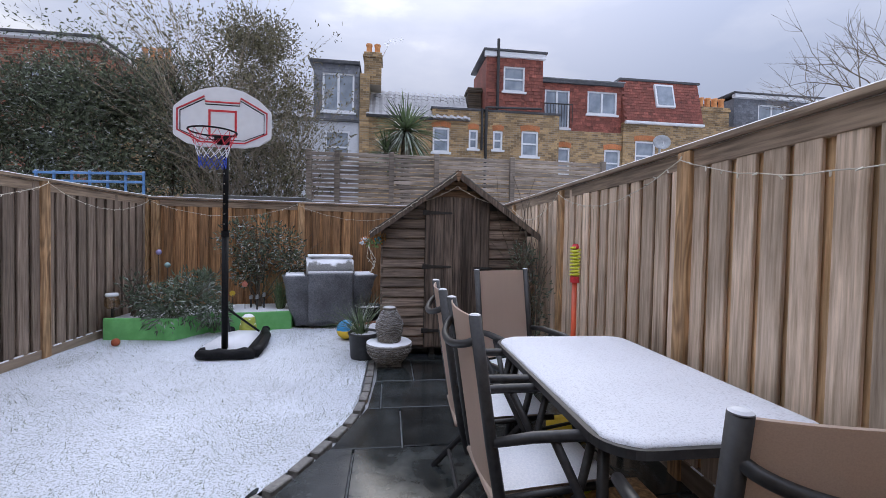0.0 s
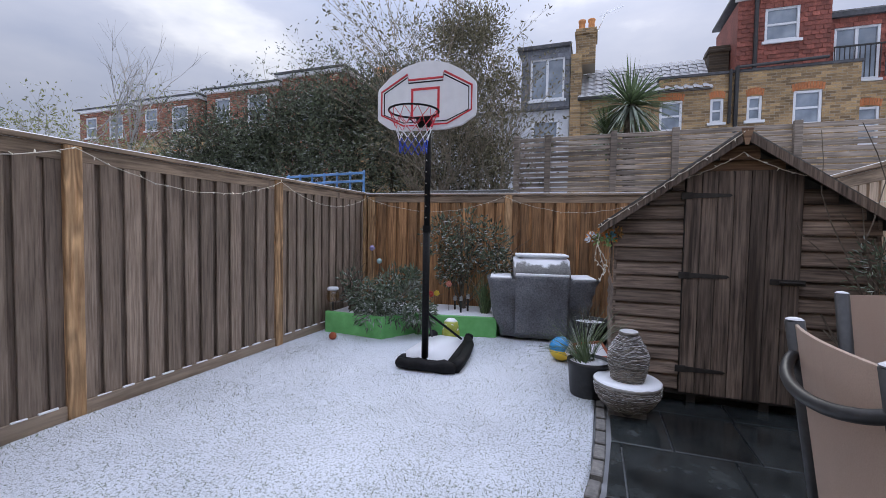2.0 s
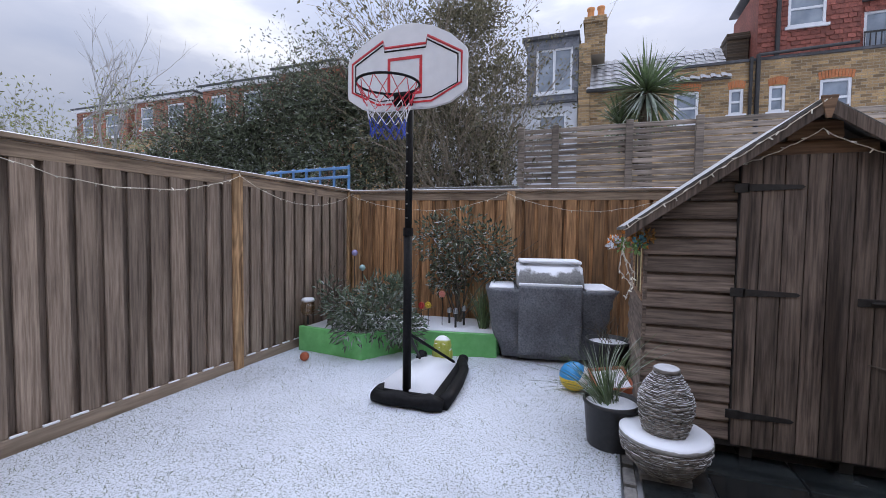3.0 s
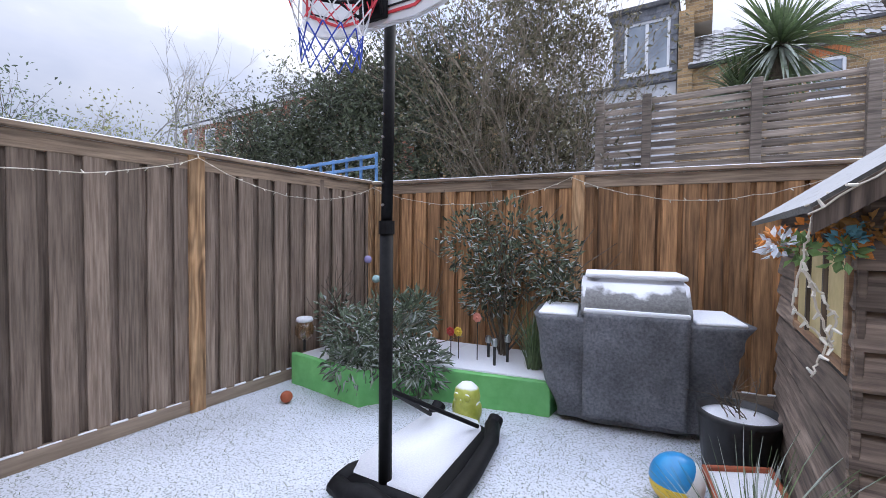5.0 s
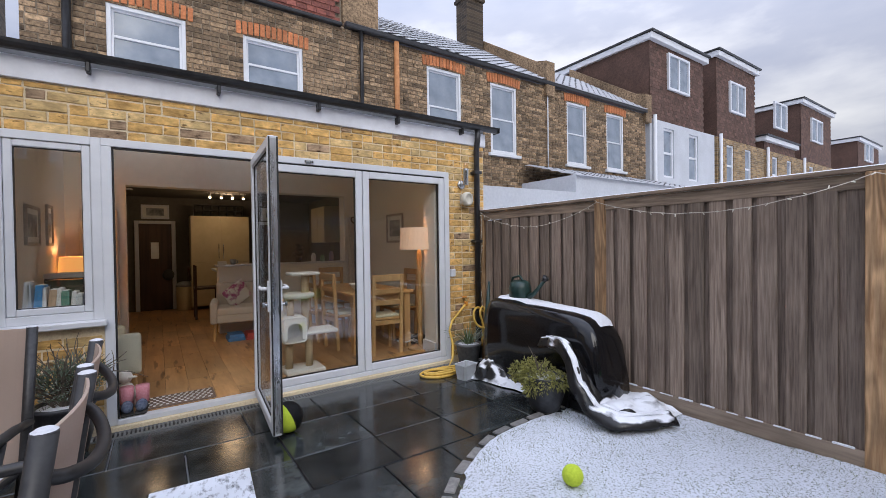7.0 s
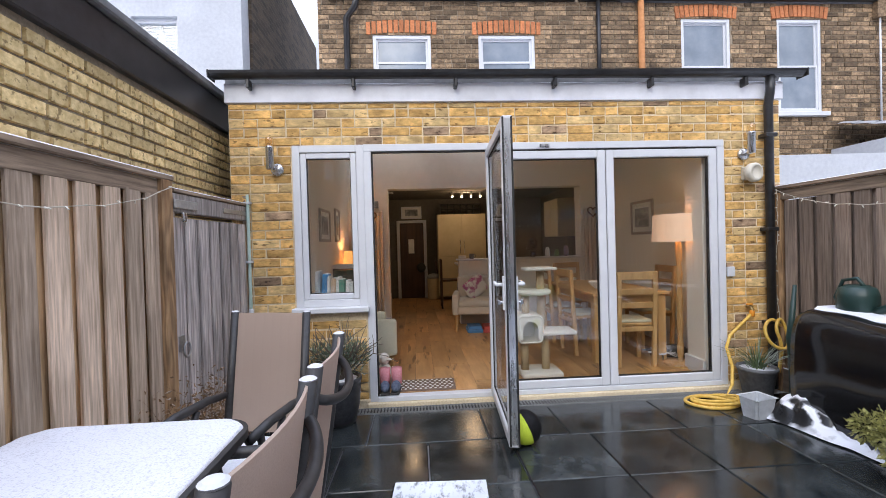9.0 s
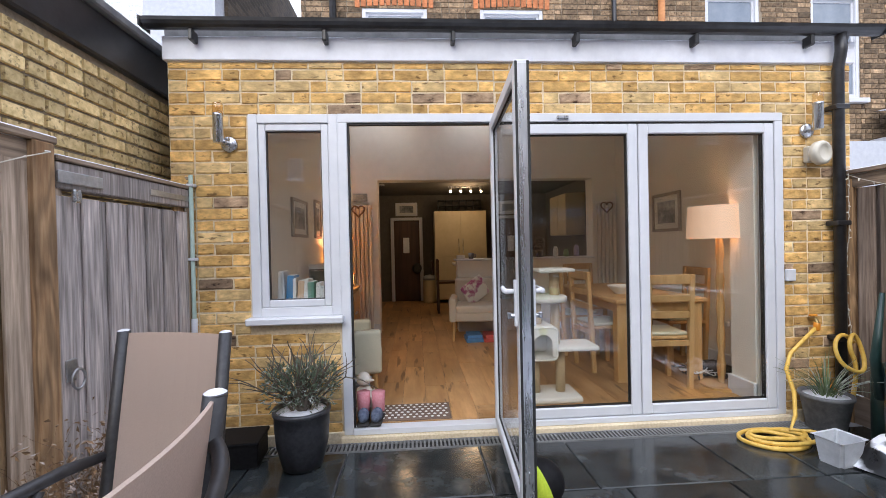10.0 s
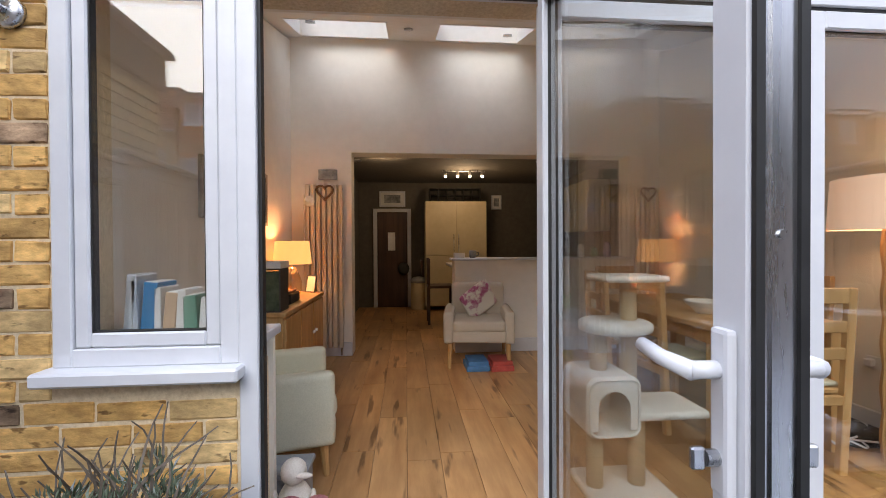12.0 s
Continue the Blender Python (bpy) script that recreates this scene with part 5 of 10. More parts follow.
mg = thing("mug", "patterned mug on the half wall", "mug", pose(-0.72, WB - 0.1, 1.055))
part("cup", lathe(nb(), [(0.03, 0), (0.038, 0.01), (0.042, 0.085), (0.036, 0.085), (0.032, 0.012)], 16), m_art, mg, smooth=True)
part("handle", tube(nb(), [(-0.04, 0, 0.07), (-0.07, 0, 0.06), (-0.065, 0, 0.03), (-0.038, 0, 0.02)], 0.006, 6), m_art, mg)
pl = thing("pot_plant", "dark-leaved orchid in a small pot on the half wall", "plant", pose(-1.75, WB - 0.1, 1.055))
part("pot", lathe(nb(), [(0.04, 0), (0.055, 0.1), (0.048, 0.1)], 14), m_dark, pl, smooth=True)
g = nb()
for k in range(22):
    a, h = random.uniform(0, 6.28), random.uniform(0.12, 0.32)
    c = Vector((0.09 * math.cos(a) * random.random(), 0.06 * math.sin(a), h))
    ball(g, c, 0.045, 6, (1, 0.5, 0.7))
part("leaves", g, m_dark, pl, smooth=True)
for k, (c, h) in enumerate((((0.75, 0.75, 0.72), 0.14), ((0.2, 0.32, 0.16), 0.1), ((0.28, 0.24, 0.36), 0.16))):
    mt = material("jar_glaze", c, tuple(v * 1.2 for v in c), 0.3, 8, bump=0.0)
    tagged(link_mesh("jar", lathe(nb(), [(0.035, 0), (0.04, 0.02), (0.04, h - 0.03), (0.025, h), (0.025, h + 0.015)], 14), mt, m=pose(-2.0 - k * 0.16, WB - 0.1, 1.055), smooth=True), ("white", "green", "purple")[k] + " jar on the half wall's ledge", "jar", "jars")

# things by the door
dm = thing("doormat", "brown doormat with white dots inside the threshold", "doormat", pose(-0.14, -1.28, 0.0))
part("mat", bx((0, 0, 0), (0.52, 0.3, 0.012), 0.004), m_mat, dm)
dot = bpy.data.meshes.new("dot")
bm = nb()
lathe(bm, [(0.012, 0.012), (0.012, 0.0142), (0.009, 0.0146)], 8)
bm.to_mesh(dot)
bm.free()
dot.materials.append(m_paper)
for i in range(11):
    for j in range(6):
        share("dot", dot, dm, pose(0.03 + i * 0.045 + (0.02 if j % 2 else 0), 0.03 + j * 0.047, 0))
m_pink = material("pink_knit", (0.6, 0.2, 0.24), (0.72, 0.35, 0.38), 0.9, 60, bump=0.3)
m_navy = material("navy_print_fabric", (0.05, 0.07, 0.13), (0.2, 0.24, 0.32), 0.8, 40, bump=0.2)
for k, (x, yaw) in enumerate(((0.5, 4), (0.4, -6))):
    s1 = thing("slipper_boot", "child's boot with pink knitted top and navy printed foot", "boot", pose(x, -1.0, 0, 0, 0, yaw), "pair of boots")
    part("sole", bx((-0.042, -0.11, 0), (0.042, 0.1, 0.018), 0.012, seg=2), m_dark, s1, smooth=True)
    part("foot", ball(nb(), (0, 0.02, 0.055), 0.085, 14, (0.5, 1.0, 0.55)), m_navy, s1, smooth=True)
    part("shaft", tube(nb(), [(0, -0.05, 0.06), (0, -0.055, 0.12), (0, -0.05, 0.2)], [0.045, 0.047, 0.05], 14), m_pink, s1, smooth=True)
tx = nb()
ball(tx, (0, 0, 0.1), 0.085, 14, (0.9, 0.8, 1.2))
ball(tx, (0, 0.02, 0.25), 0.055, 12)
ball(tx, (-0.05, 0.06, 0.25), 0.02, 8, (2.0, 0.7, 0.6))
for sx in (-1, 1):
    ball(tx, (sx * 0.08, 0.02, 0.12), 0.03, 8, (0.5, 0.8, 1.8))
    ball(tx, (sx * 0.045, 0.06, 0.025), 0.035, 8, (0.8, 1.2, 0.6))
tagged(link_mesh("soft_toy", tx, m_plush, m=pose(0.52, -1.22, 0.0), smooth=True), "pale grey penguin soft toy on the floor", "soft toy")
tx = nb()
ball(tx, (0, 0, 0.06), 0.07, 12, (1, 1, 0.8))
ball(tx, (0.03, 0.05, 0.1), 0.04, 10)
tagged(link_mesh("soft_toy", tx, material("pink_plush", (0.6, 0.48, 0.46), (0.74, 0.62, 0.6), 0.95, 120, bump=0.4), m=pose(0.44, -1.16, 0.0), smooth=True), "small pinkish soft toy beside the penguin", "soft toy")
g = bx((0.5, -1.48, 0), (0.78, -1.3, 0.16), 0.015, seg=2)
box(g, (0.49, -1.49, 0.16), (0.79, -1.29, 0.185), 0.006)
tagged(link_mesh("storage_box", g, m_grey_plastic), "blue-grey plastic storage box with a lid", "box")

# books on the window ledge
rngb = random.Random(8)
bxx = 1.12
for k, (w, h, c) in enumerate(((0.035, 0.24, (0.7, 0.72, 0.72)), (0.02, 0.22, (0.55, 0.62, 0.68)), (0.05, 0.21, (0.03, 0.2, 0.42)), (0.025, 0.19, (0.72, 0.7, 0.66)), (0.045, 0.17, (0.55, 0.38, 0.24)), (0.03, 0.18, (0.75, 0.73, 0.68)), (0.05, 0.16, (0.12, 0.28, 0.2)), (0.03, 0.15, (0.78, 0.77, 0.73)), (0.04, 0.13, (0.6, 0.62, 0.6)), (0.03, 0.14, (0.1, 0.12, 0.2)))):
    bxx -= w + 0.003
    bk = thing("book", "book standing on the window ledge", "book", pose(bxx, EY - 0.31, 0.86, 0, rngb.uniform(-6, 2)), "books on the ledge")
    mt = material("book_cover", c, tuple(min(0.85, v * 1.2) for v in c), 0.5, 20, bump=0.02)
    part("cover", bx((0, 0, 0), (w, 0.14, h), 0.003), mt, bk)
    part("pages", bx((0.004, 0.004, h - 0.001), (w - 0.004, 0.134, h + 0.0015)), m_paper, bk)
aq = thing("glass_tank", "small planted glass tank on the sideboard end", "tank", pose(0.9, -2.55, 0.75))
part("tank", frame_ring(nb(), 0, 0, 0.3, 0.3, 0.01, 0, 0.2, 0.0), m_dark, aq)
part("lid", bx((-0.005, -0.005, 0.3), (0.305, 0.205, 0.35), 0.006), m_paper, aq)
part("water", bx((0.01, 0.01, 0.01), (0.29, 0.19, 0.28)), material("green_tank_water", (0.03, 0.05, 0.03), (0.12, 0.14, 0.09), 0.2, 12, bump=0.0), aq)

# cat tree
ct = thing("cat_tree", "cream plush cat tree with sisal posts, cave and platforms", "cat tree", pose(-1.0, -1.32, 0))
part("base", bx((-0.2, -0.17, 0), (0.2, 0.17, 0.05), 0.02, seg=2), m_plush, ct, smooth=True)
for x0, y0, z0, z1 in ((-0.07, 0.0, 0.05, 0.4), (0.14, 0.0, 0.05, 0.34), (0.12, 0.0, 0.6, 0.79), (-0.04, -0.02, 0.44, 1.04)):
    if z1 > 0.1:
        part("post", tube(nb(), [(x0, y0, z0), (x0, y0, z1)], 0.04, 14), m_sisal, ct, "sisal-wound post", smooth=True)
part("platform", bx((-0.35, -0.14, 0.4), (0.0, 0.14, 0.44), 0.018, seg=2), m_plush, ct, smooth=True)
part("platform", lathe(nb(), [(0.15, 0.79), (0.17, 0.8), (0.17, 0.83), (0.155, 0.84)], 24, (0.04, 0.0, 0)), m_plush, ct, smooth=True)
part("platform", bx((-0.17, -0.12, 1.03), (0.13, 0.12, 1.06), 0.014, seg=2), m_plush, ct, smooth=True)
def rounded(x0, z0, x1, z1, r, n=5):
    out = []
    for cx, cz, a0 in ((x1 - r, z1 - r, 0), (x0 + r, z1 - r, 90), (x0 + r, z0 + r, 180), (x1 - r, z0 + r, 270)):
        out += [(cx + r * math.cos(radians(a0 + 90 * k / n)), cz + r * math.sin(radians(a0 + 90 * k / n))) for k in range(n + 1)]
    return out


g = nb()
shell_o, shell_i = rounded(-0.02, 0.33, 0.24, 0.61, 0.055), rounded(0.0, 0.35, 0.22, 0.59, 0.04)
rims = [[g.verts.new((x, y, z)) for x, z in o] for o, y in ((shell_o, -0.14), (shell_o, 0.13), (rounded(-0.008, 0.342, 0.228, 0.598, 0.045), 0.15), (shell_i, 0.145), (shell_i, -0.12))]
for a, b in zip(rims, rims[1:]):
    for k in range(len(a)):
        g.faces.new((a[k], a[(k + 1) % len(a)], b[(k + 1) % len(a)], b[k]))
g.faces.new(rims[0][::-1])
g.faces.new(rims[-1])
arc = [(0.11 + 0.075 * math.cos(math.pi * k / 10), 0.47 + 0.075 * math.sin(math.pi * k / 10)) for k in range(11)]
prism(g, [(0.002, 0.37), (0.035, 0.37), (0.035, 0.47)] + arc[::-1][1:-1] + [(0.185, 0.47), (0.185, 0.37), (0.218, 0.37), (0.218, 0.57), (0.19, 0.588), (0.03, 0.588), (0.002, 0.57)], 0.12, 0.142, "y")
part("cave", g, m_plush, ct, "plush cave with a round-topped opening")

# dining set
dt = thing("dining_table", "oak dining table with square legs", "table", pose(-2.08, -2.3, 0))
part("tabletop", bx((-0.42, -0.8, 0.71), (0.42, 0.76, 0.745), 0.006), m_oak, dt)
apron = part("apron", frame_ring(nb(), -0.36, -0.72, 0.36, 0.68, 0.025, 0, 0.09), m_oak, dt)
apron.data.transform(Matrix(((1, 0, 0, 0), (0, 0, 1, 0), (0, 1, 0, 0.62), (0, 0, 0, 1))))
for sx in (-1, 1):
    for yy in (-0.72, 0.68):
        part("leg", bx((sx * 0.35 - 0.045, yy - 0.045, 0), (sx * 0.35 + 0.045, yy + 0.045, 0.71), 0.005), m_oak, dt)


def dining_chair(m):
    c = thing("dining_chair", "oak ladder-back dining chair with a pale green seat pad", "chair", m, "dining chairs")
    part("seat", bx((-0.2, -0.19, 0.42), (0.2, 0.2, 0.45), 0.008), m_oak, c)
    part("seat_pad", bx((-0.185, -0.17, 0.45), (0.185, 0.18, 0.48), 0.014, seg=2), m_sage, c, smooth=True)
    for sx in (-1, 1):
        part("leg", bx((sx * 0.18 - 0.02, 0.15, 0), (sx * 0.18 + 0.02, 0.19, 0.42), 0.004), m_oak, c)
        part("back_post", bx((sx * 0.18 - 0.022, -0.205, 0), (sx * 0.18 + 0.022, -0.165, 0.99), 0.005, pose(0, 0, 0, 3)), m_oak, c)
    for z, h in ((0.91, 0.08), (0.76, 0.06), (0.62, 0.06), (0.38, 0.05)):
        part("slat", bx((-0.16, -0.2, z), (0.16, -0.175, z + h), 0.004, pose(0, 0, 0, 3)), m_oak, c)
    return c


ch = dining_chair(pose(-2.05, -1.57, 0, 0, 0, 176))
for m in (pose(-1.77, -2.1, 0, 0, 0, 96), pose(-1.75, -2.72, 0, 0, 0, 88), pose(-2.62, -2.2, 0, 0, 0, -90), pose(-2.1, -3.3, 0, 0, 0, 2)):
    copy_thing(ch, m)
bw = thing("bowl", "white patterned bowl on the dining table", "bowl", pose(-1.93, -2.0, 0.745))
part("bowl", lathe(nb(), [(0.05, 0), (0.06, 0.012), (0.12, 0.075), (0.125, 0.085), (0.115, 0.085), (0.055, 0.02)], 24), m_paper, bw, smooth=True)

fl2 = thing("floor_lamp", "oak floor lamp with a lit cream drum shade", "floor lamp", pose(-2.51, -1.39, 0))
part("base", lathe(nb(), [(0.16, 0), (0.16, 0.02), (0.05, 0.035)], 24), m_oak, fl2)
prof = [(0.03, 0.03)]
for k in range(5):
    z = 0.05 + k * 0.25
    prof += [(0.024, z), (0.034, z + 0.1), (0.034, z + 0.14), (0.024, z + 0.245)]
part("stem", lathe(nb(), prof + [(0.015, 1.32)], 8), m_oak, fl2, "faceted turned oak stem")
part("shade", tube(nb(), [(0, 0, 1.275), (0, 0, 1.55)], [0.25, 0.235], 36, caps=False), m_shade, fl2, "glowing cream fabric shade", smooth=True)
bulb_light("floor_lamp_bulb", (-2.51, -1.39, 1.41), 4.5, WARM, 0.06)

m_cable = material("black_cable", (0.015, 0.015, 0.015), (0.03, 0.03, 0.03), 0.5, 10, bump=0.0)
for k in range(5):
    rngc = random.Random(k)
    pts = [(-2.75 + rngc.uniform(-0.1, 0.4), -1.75 + rngc.uniform(-0.2, 0.3), 0.012 + abs(rngc.gauss(0, 0.05))) for _ in range(7)]
    g = nb()
    tube(g, [p.to_tuple() for p in smooth_line([(a, b) for a, b, c in pts], 0.04)], 0.006, 6)
    for v in g.verts:
        v.co.z += 0.012 + 0.012 * k + 0.03 * abs(noise.noise(v.co * 6))
    tagged(link_mesh("cable", g, m_cable if k < 3 else m_white), "loose tangled cable on the floor by the lamp", "cable", "cables")
g = bx((-2.85, -1.95, 0), (-2.6, -1.6, 0.07), 0.01)
tagged(link_mesh("socket_strip", g, m_dark), "black cable box on the floor", "cable box")
so = thing("wall_socket", "white double wall socket", "socket", pose(WR, -1.75, 0.45))
part("plate", bx((0, -0.07, -0.04), (0.01, 0.07, 0.04), 0.003), m_white, so)
part("plug", bx((0.01, -0.055, -0.02), (0.05, -0.01, 0.025), 0.006), m_white, so)
for lx, ly in ((0.9, -3.35), (0.0, -3.5), (-1.0, -3.6), (-1.9, -3.45)):
    zc = 2.61 + (EY - ly) * math.tan(radians(SLOPE))
    dl = thing("downlight", "small recessed warm downlight", "light", pose(lx, ly, zc - 0.006, -SLOPE), "downlights")
    part("rim", lathe(nb(), [(0.045, -0.01), (0.045, 0.005), (0.03, 0.005), (0.03, -0.006)], 16), m_steel, dl)
    part("bulb", lathe(nb(), [(0.001, -0.008), (0.029, -0.008), (0.029, 0.0)], 12), m_bulb, dl)

# ---- garden shed ----
SX0, SX1, SYF, SYB, SAP = 0.10, 1.68, 4.42, 5.78, 0.89
EAVE, APEX = 1.37, 1.93
sd = thing("shed", "dark-stained wooden garden shed with a felt roof and plank door", "shed", pose(0, 0, 0))
g = nb()
prism(g, [(SX0 + 0.02, 0.06), (SX1 - 0.02, 0.06), (SX1 - 0.02, EAVE), (SAP, APEX - 0.03), (SX0 + 0.02, EAVE)], SYF + 0.03, SYB - 0.02, "y")
part("body", g, m_dark, sd)
g = nb()
for k in range(4):
    box(g, (SX0 + 0.08 + k * 0.45, SYF + 0.05, 0.0), (SX0 + 0.14 + k * 0.45, SYB, 0.07))
part("bearers", g, m_dark, sd)


def gable_half(z):
    return (SX1 - SX0) / 2 if z < EAVE else (SX1 - SX0) / 2 * max(0.0, (APEX - z) / (APEX - EAVE))


DX0, DX1, DZ1 = 0.565, 1.256, 1.685
z, k = 0.1, 0
while z < APEX - 0.05:
    h = 0.104
    half = min(gable_half(z + h * 0.8), gable_half(z))
    mt = m_shed if z < 1.62 else m_shed_gable
    for a, b in ((SAP - half, DX0 - 0.005), (DX1 + 0.005, SAP + half)) if z + 0.05 < DZ1 else ((SAP - half, SAP + half),):
        if b - a > 0.04:
            bm = nb()
            prism(bm, [(SYF + 0.03, z), (SYF + 0.006, z + 0.002), (SYF + 0.002, z + 0.012), (SYF + 0.016, z + h - 0.016), (SYF + 0.03, z + h - 0.002)], a, b, "x")
            part("board", bm, mt, sd, "" if z < 1.62 else "browner gable board")
    for xw, sg in ((SX0, 1), (SX1, -1)):
        if z < EAVE - 0.06:
            spans = [(SYF + 0.03, SYB)] if not (xw == SX0 and 0.86 < z + 0.05 < 1.24) else [(SYF + 0.03, 4.49), (5.26, SYB)]
            for a, b in spans:
                bm = nb()
                prism(bm, [(xw + sg * 0.03, z), (xw + sg * 0.006, z + 0.002), (xw + sg * 0.002, z + 0.012), (xw + sg * 0.016, z + h - 0.016), (xw + sg * 0.03, z + h - 0.002)], a, b, "y")
                part("board", bm, m_shed, sd)
    z += h
for x in (SX0 + 0.004, SX1 - 0.022):
    part("corner_trim", bx((x, SYF + 0.006, 0.06), (x + 0.018, SYF + 0.03, EAVE - 0.02), 0.003), m_shed, sd)
dr_ = part("door", bx((DX0, SYF - 0.004, 0.09), (DX1, SYF + 0.02, DZ1)), m_dark, sd, "plank door with black strap hinges")
n = 7
for k in range(n):
    w = (DX1 - DX0) / n
    part("plank", bx((DX0 + k * w + 0.002, SYF - 0.018, 0.09), (DX0 + (k + 1) * w - 0.002, SYF - 0.003, DZ1), 0.003), m_shed_door, dr_)
m_iron = material("black_iron", (0.012, 0.011, 0.011), (0.035, 0.032, 0.03), 0.5, 30, bump=0.15)
for z in (1.49, 0.92, 0.24):
    g = nb()
    box(g, (DX0 - 0.03, SYF - 0.024, z), (DX0 + 0.04, SYF - 0.019, z + 0.05), 0.002)
    prism(g, [(DX0 + 0.03, z + 0.005), (DX0 + 0.27, z + 0.014), (DX0 + 0.285, z + 0.025), (DX0 + 0.27, z + 0.036), (DX0 + 0.03, z + 0.045)], SYF - 0.024, SYF - 0.019, "y")
    part("strap_hinge", g, m_iron, dr_)
g = nb()
box(g, (DX1 - 0.17, SYF - 0.026, 0.905), (DX1 + 0.03, SYF - 0.019, 0.945), 0.002)
tube(g, [(DX1 - 0.12, SYF - 0.034, 0.925), (DX1 + 0.02, SYF - 0.034, 0.925)], 0.008, 8)
part("bolt", g, m_iron, dr_)
for sg in (-1, 1):
    g = nb()
    xe = SAP + sg * ((SX1 - SX0) / 2 + 0.11)
    ze = EAVE - 0.085
    prism(g, [(SAP, APEX), (xe, ze), (xe, ze + 0.022), (SAP, APEX + 0.03)], SYF - 0.1, SYB + 0.08, "y")
    part("roof_panel", g, m_felt, sd, "felted roof slope with a dusting of snow")
    g = nb()
    prism(g, [(SAP, APEX - 0.055), (xe, ze - 0.055), (xe, ze + 0.01), (SAP, APEX + 0.012)], SYF - 0.118, SYF - 0.1, "y")
    part("barge_board", g, m_shed_door, sd)
part("finial", prism(nb(), [(SAP - 0.035, APEX + 0.02), (SAP + 0.035, APEX + 0.02), (SAP + 0.01, APEX - 0.09), (SAP - 0.01, APEX - 0.09)], SYF - 0.13, SYF - 0.118, "y"), m_shed_gable, sd)
m_amber_board = material("yellow_plywood", (0.5, 0.4, 0.18), (0.68, 0.56, 0.3), 0.6, 12, bump=0.05)
wn = part("window", frame_ring(nb(), 4.49, 0.85, 5.26, 1.21, 0.03, SX0 - 0.004, SX0 + 0.02), m_shed_gable, sd, "small side window backed with yellow board")
wn.data.transform(Matrix(((0, 1, 0, 0), (1, 0, 0, 0), (0, 0, 1, 0), (0, 0, 0, 1))))
part("pane", bx((SX0 + 0.008, 4.51, 0.87), (SX0 + 0.014, 5.24, 1.19)), m_amber_board, wn)
for yb in (4.75, 5.0):
    part("glazing_bar", bx((SX0 - 0.004, yb, 0.88), (SX0 + 0.018, yb + 0.02, 1.18)), m_shed_door, wn)
# ---- dining table and folding chairs ----
m_frame = material("charcoal_metal_tube", (0.014, 0.0135, 0.014), (0.036, 0.035, 0.035), 0.45, 40, bump=0.05, coarse=0.1)
m_sling = material("taupe_mesh_sling", (0.52, 0.41, 0.335), (0.6, 0.48, 0.395), 0.85, 320, bump=0.0, coarse=0.06, translucent=0.42)
m_cap = material("grey_cap_with_frost", (0.09, 0.09, 0.1), (0.17, 0.17, 0.18), 0.6, 40, bump=0.1, snow=0.6, snow_at=0.55, snow_scale=40)
m_frost = material("thin_table_snow", (0.42, 0.43, 0.46), (0.72, 0.74, 0.79), 0.8, 130, bump=0.7, coarse=0.06, dist=0.006, contrast=(0.25, 0.5))
tb = thing("garden_table", "long dark patio table covered with a layer of snow", "table", pose(1.245, 1.785, gz(1.8)))


def round_rect(w, d, r, n=8):
    out = []
    for cx, cy, a0 in ((w / 2 - r, d / 2 - r, 0), (-w / 2 + r, d / 2 - r, 90), (-w / 2 + r, -d / 2 + r, 180), (w / 2 - r, -d / 2 + r, 270)):
        for k in range(n + 1):
            a = radians(a0 + 90 * k / n)
            out.append((cx + r * math.cos(a), cy + r * math.sin(a)))
    return out


TH = 0.665
part("tabletop", prism(nb(), round_rect(0.84, 1.4, 0.14), TH - 0.03, TH, "z"), m_frame, tb)
g = nb()
rng = random.Random(6)
rings = []
for inset, z in ((0.016, -0.002), (0.018, 0.005), (0.026, 0.012), (0.05, 0.016), (0.2, 0.018), (0.38, 0.017)):
    ring = []
    for x, y in round_rect(0.83 - 2 * inset, 1.39 - 2 * inset, max(0.02, 0.13 - inset), 14):
        n_ = noise.noise(Vector((x * 22, y * 22, z * 40)))
        ring.append(g.verts.new((x + 0.008 * n_ * (inset < 0.05), y + 0.008 * n_ * (inset < 0.05), TH + z + 0.003 * n_)))
    rings.append(ring)
for a, b in zip(rings, rings[1:]):
    for k in range(len(a)):
        g.faces.new((a[k], a[(k + 1) % len(a)], b[(k + 1) % len(a)], b[k]))
g.faces.new(rings[-1])
tagged(link_mesh("table_snow", g, m_frost, m=pose(1.245, 1.785, gz(1.8)), smooth=True), "even layer of fresh snow lying on the patio table", "snow")
for sx in (-1, 1):
    for sy in (-1, 1):
        part("leg", tube(nb(), [(sx * 0.33, sy * 0.5, TH - 0.03), (sx * 0.36, sy * 0.55, 0)], 0.02, 10), m_frame, tb, smooth=True)
for sy in (-0.5, 0.5):
    part("rail", bx((-0.34, sy - 0.015, TH - 0.07), (0.34, sy + 0.015, TH - 0.03), 0.004), m_frame, tb)


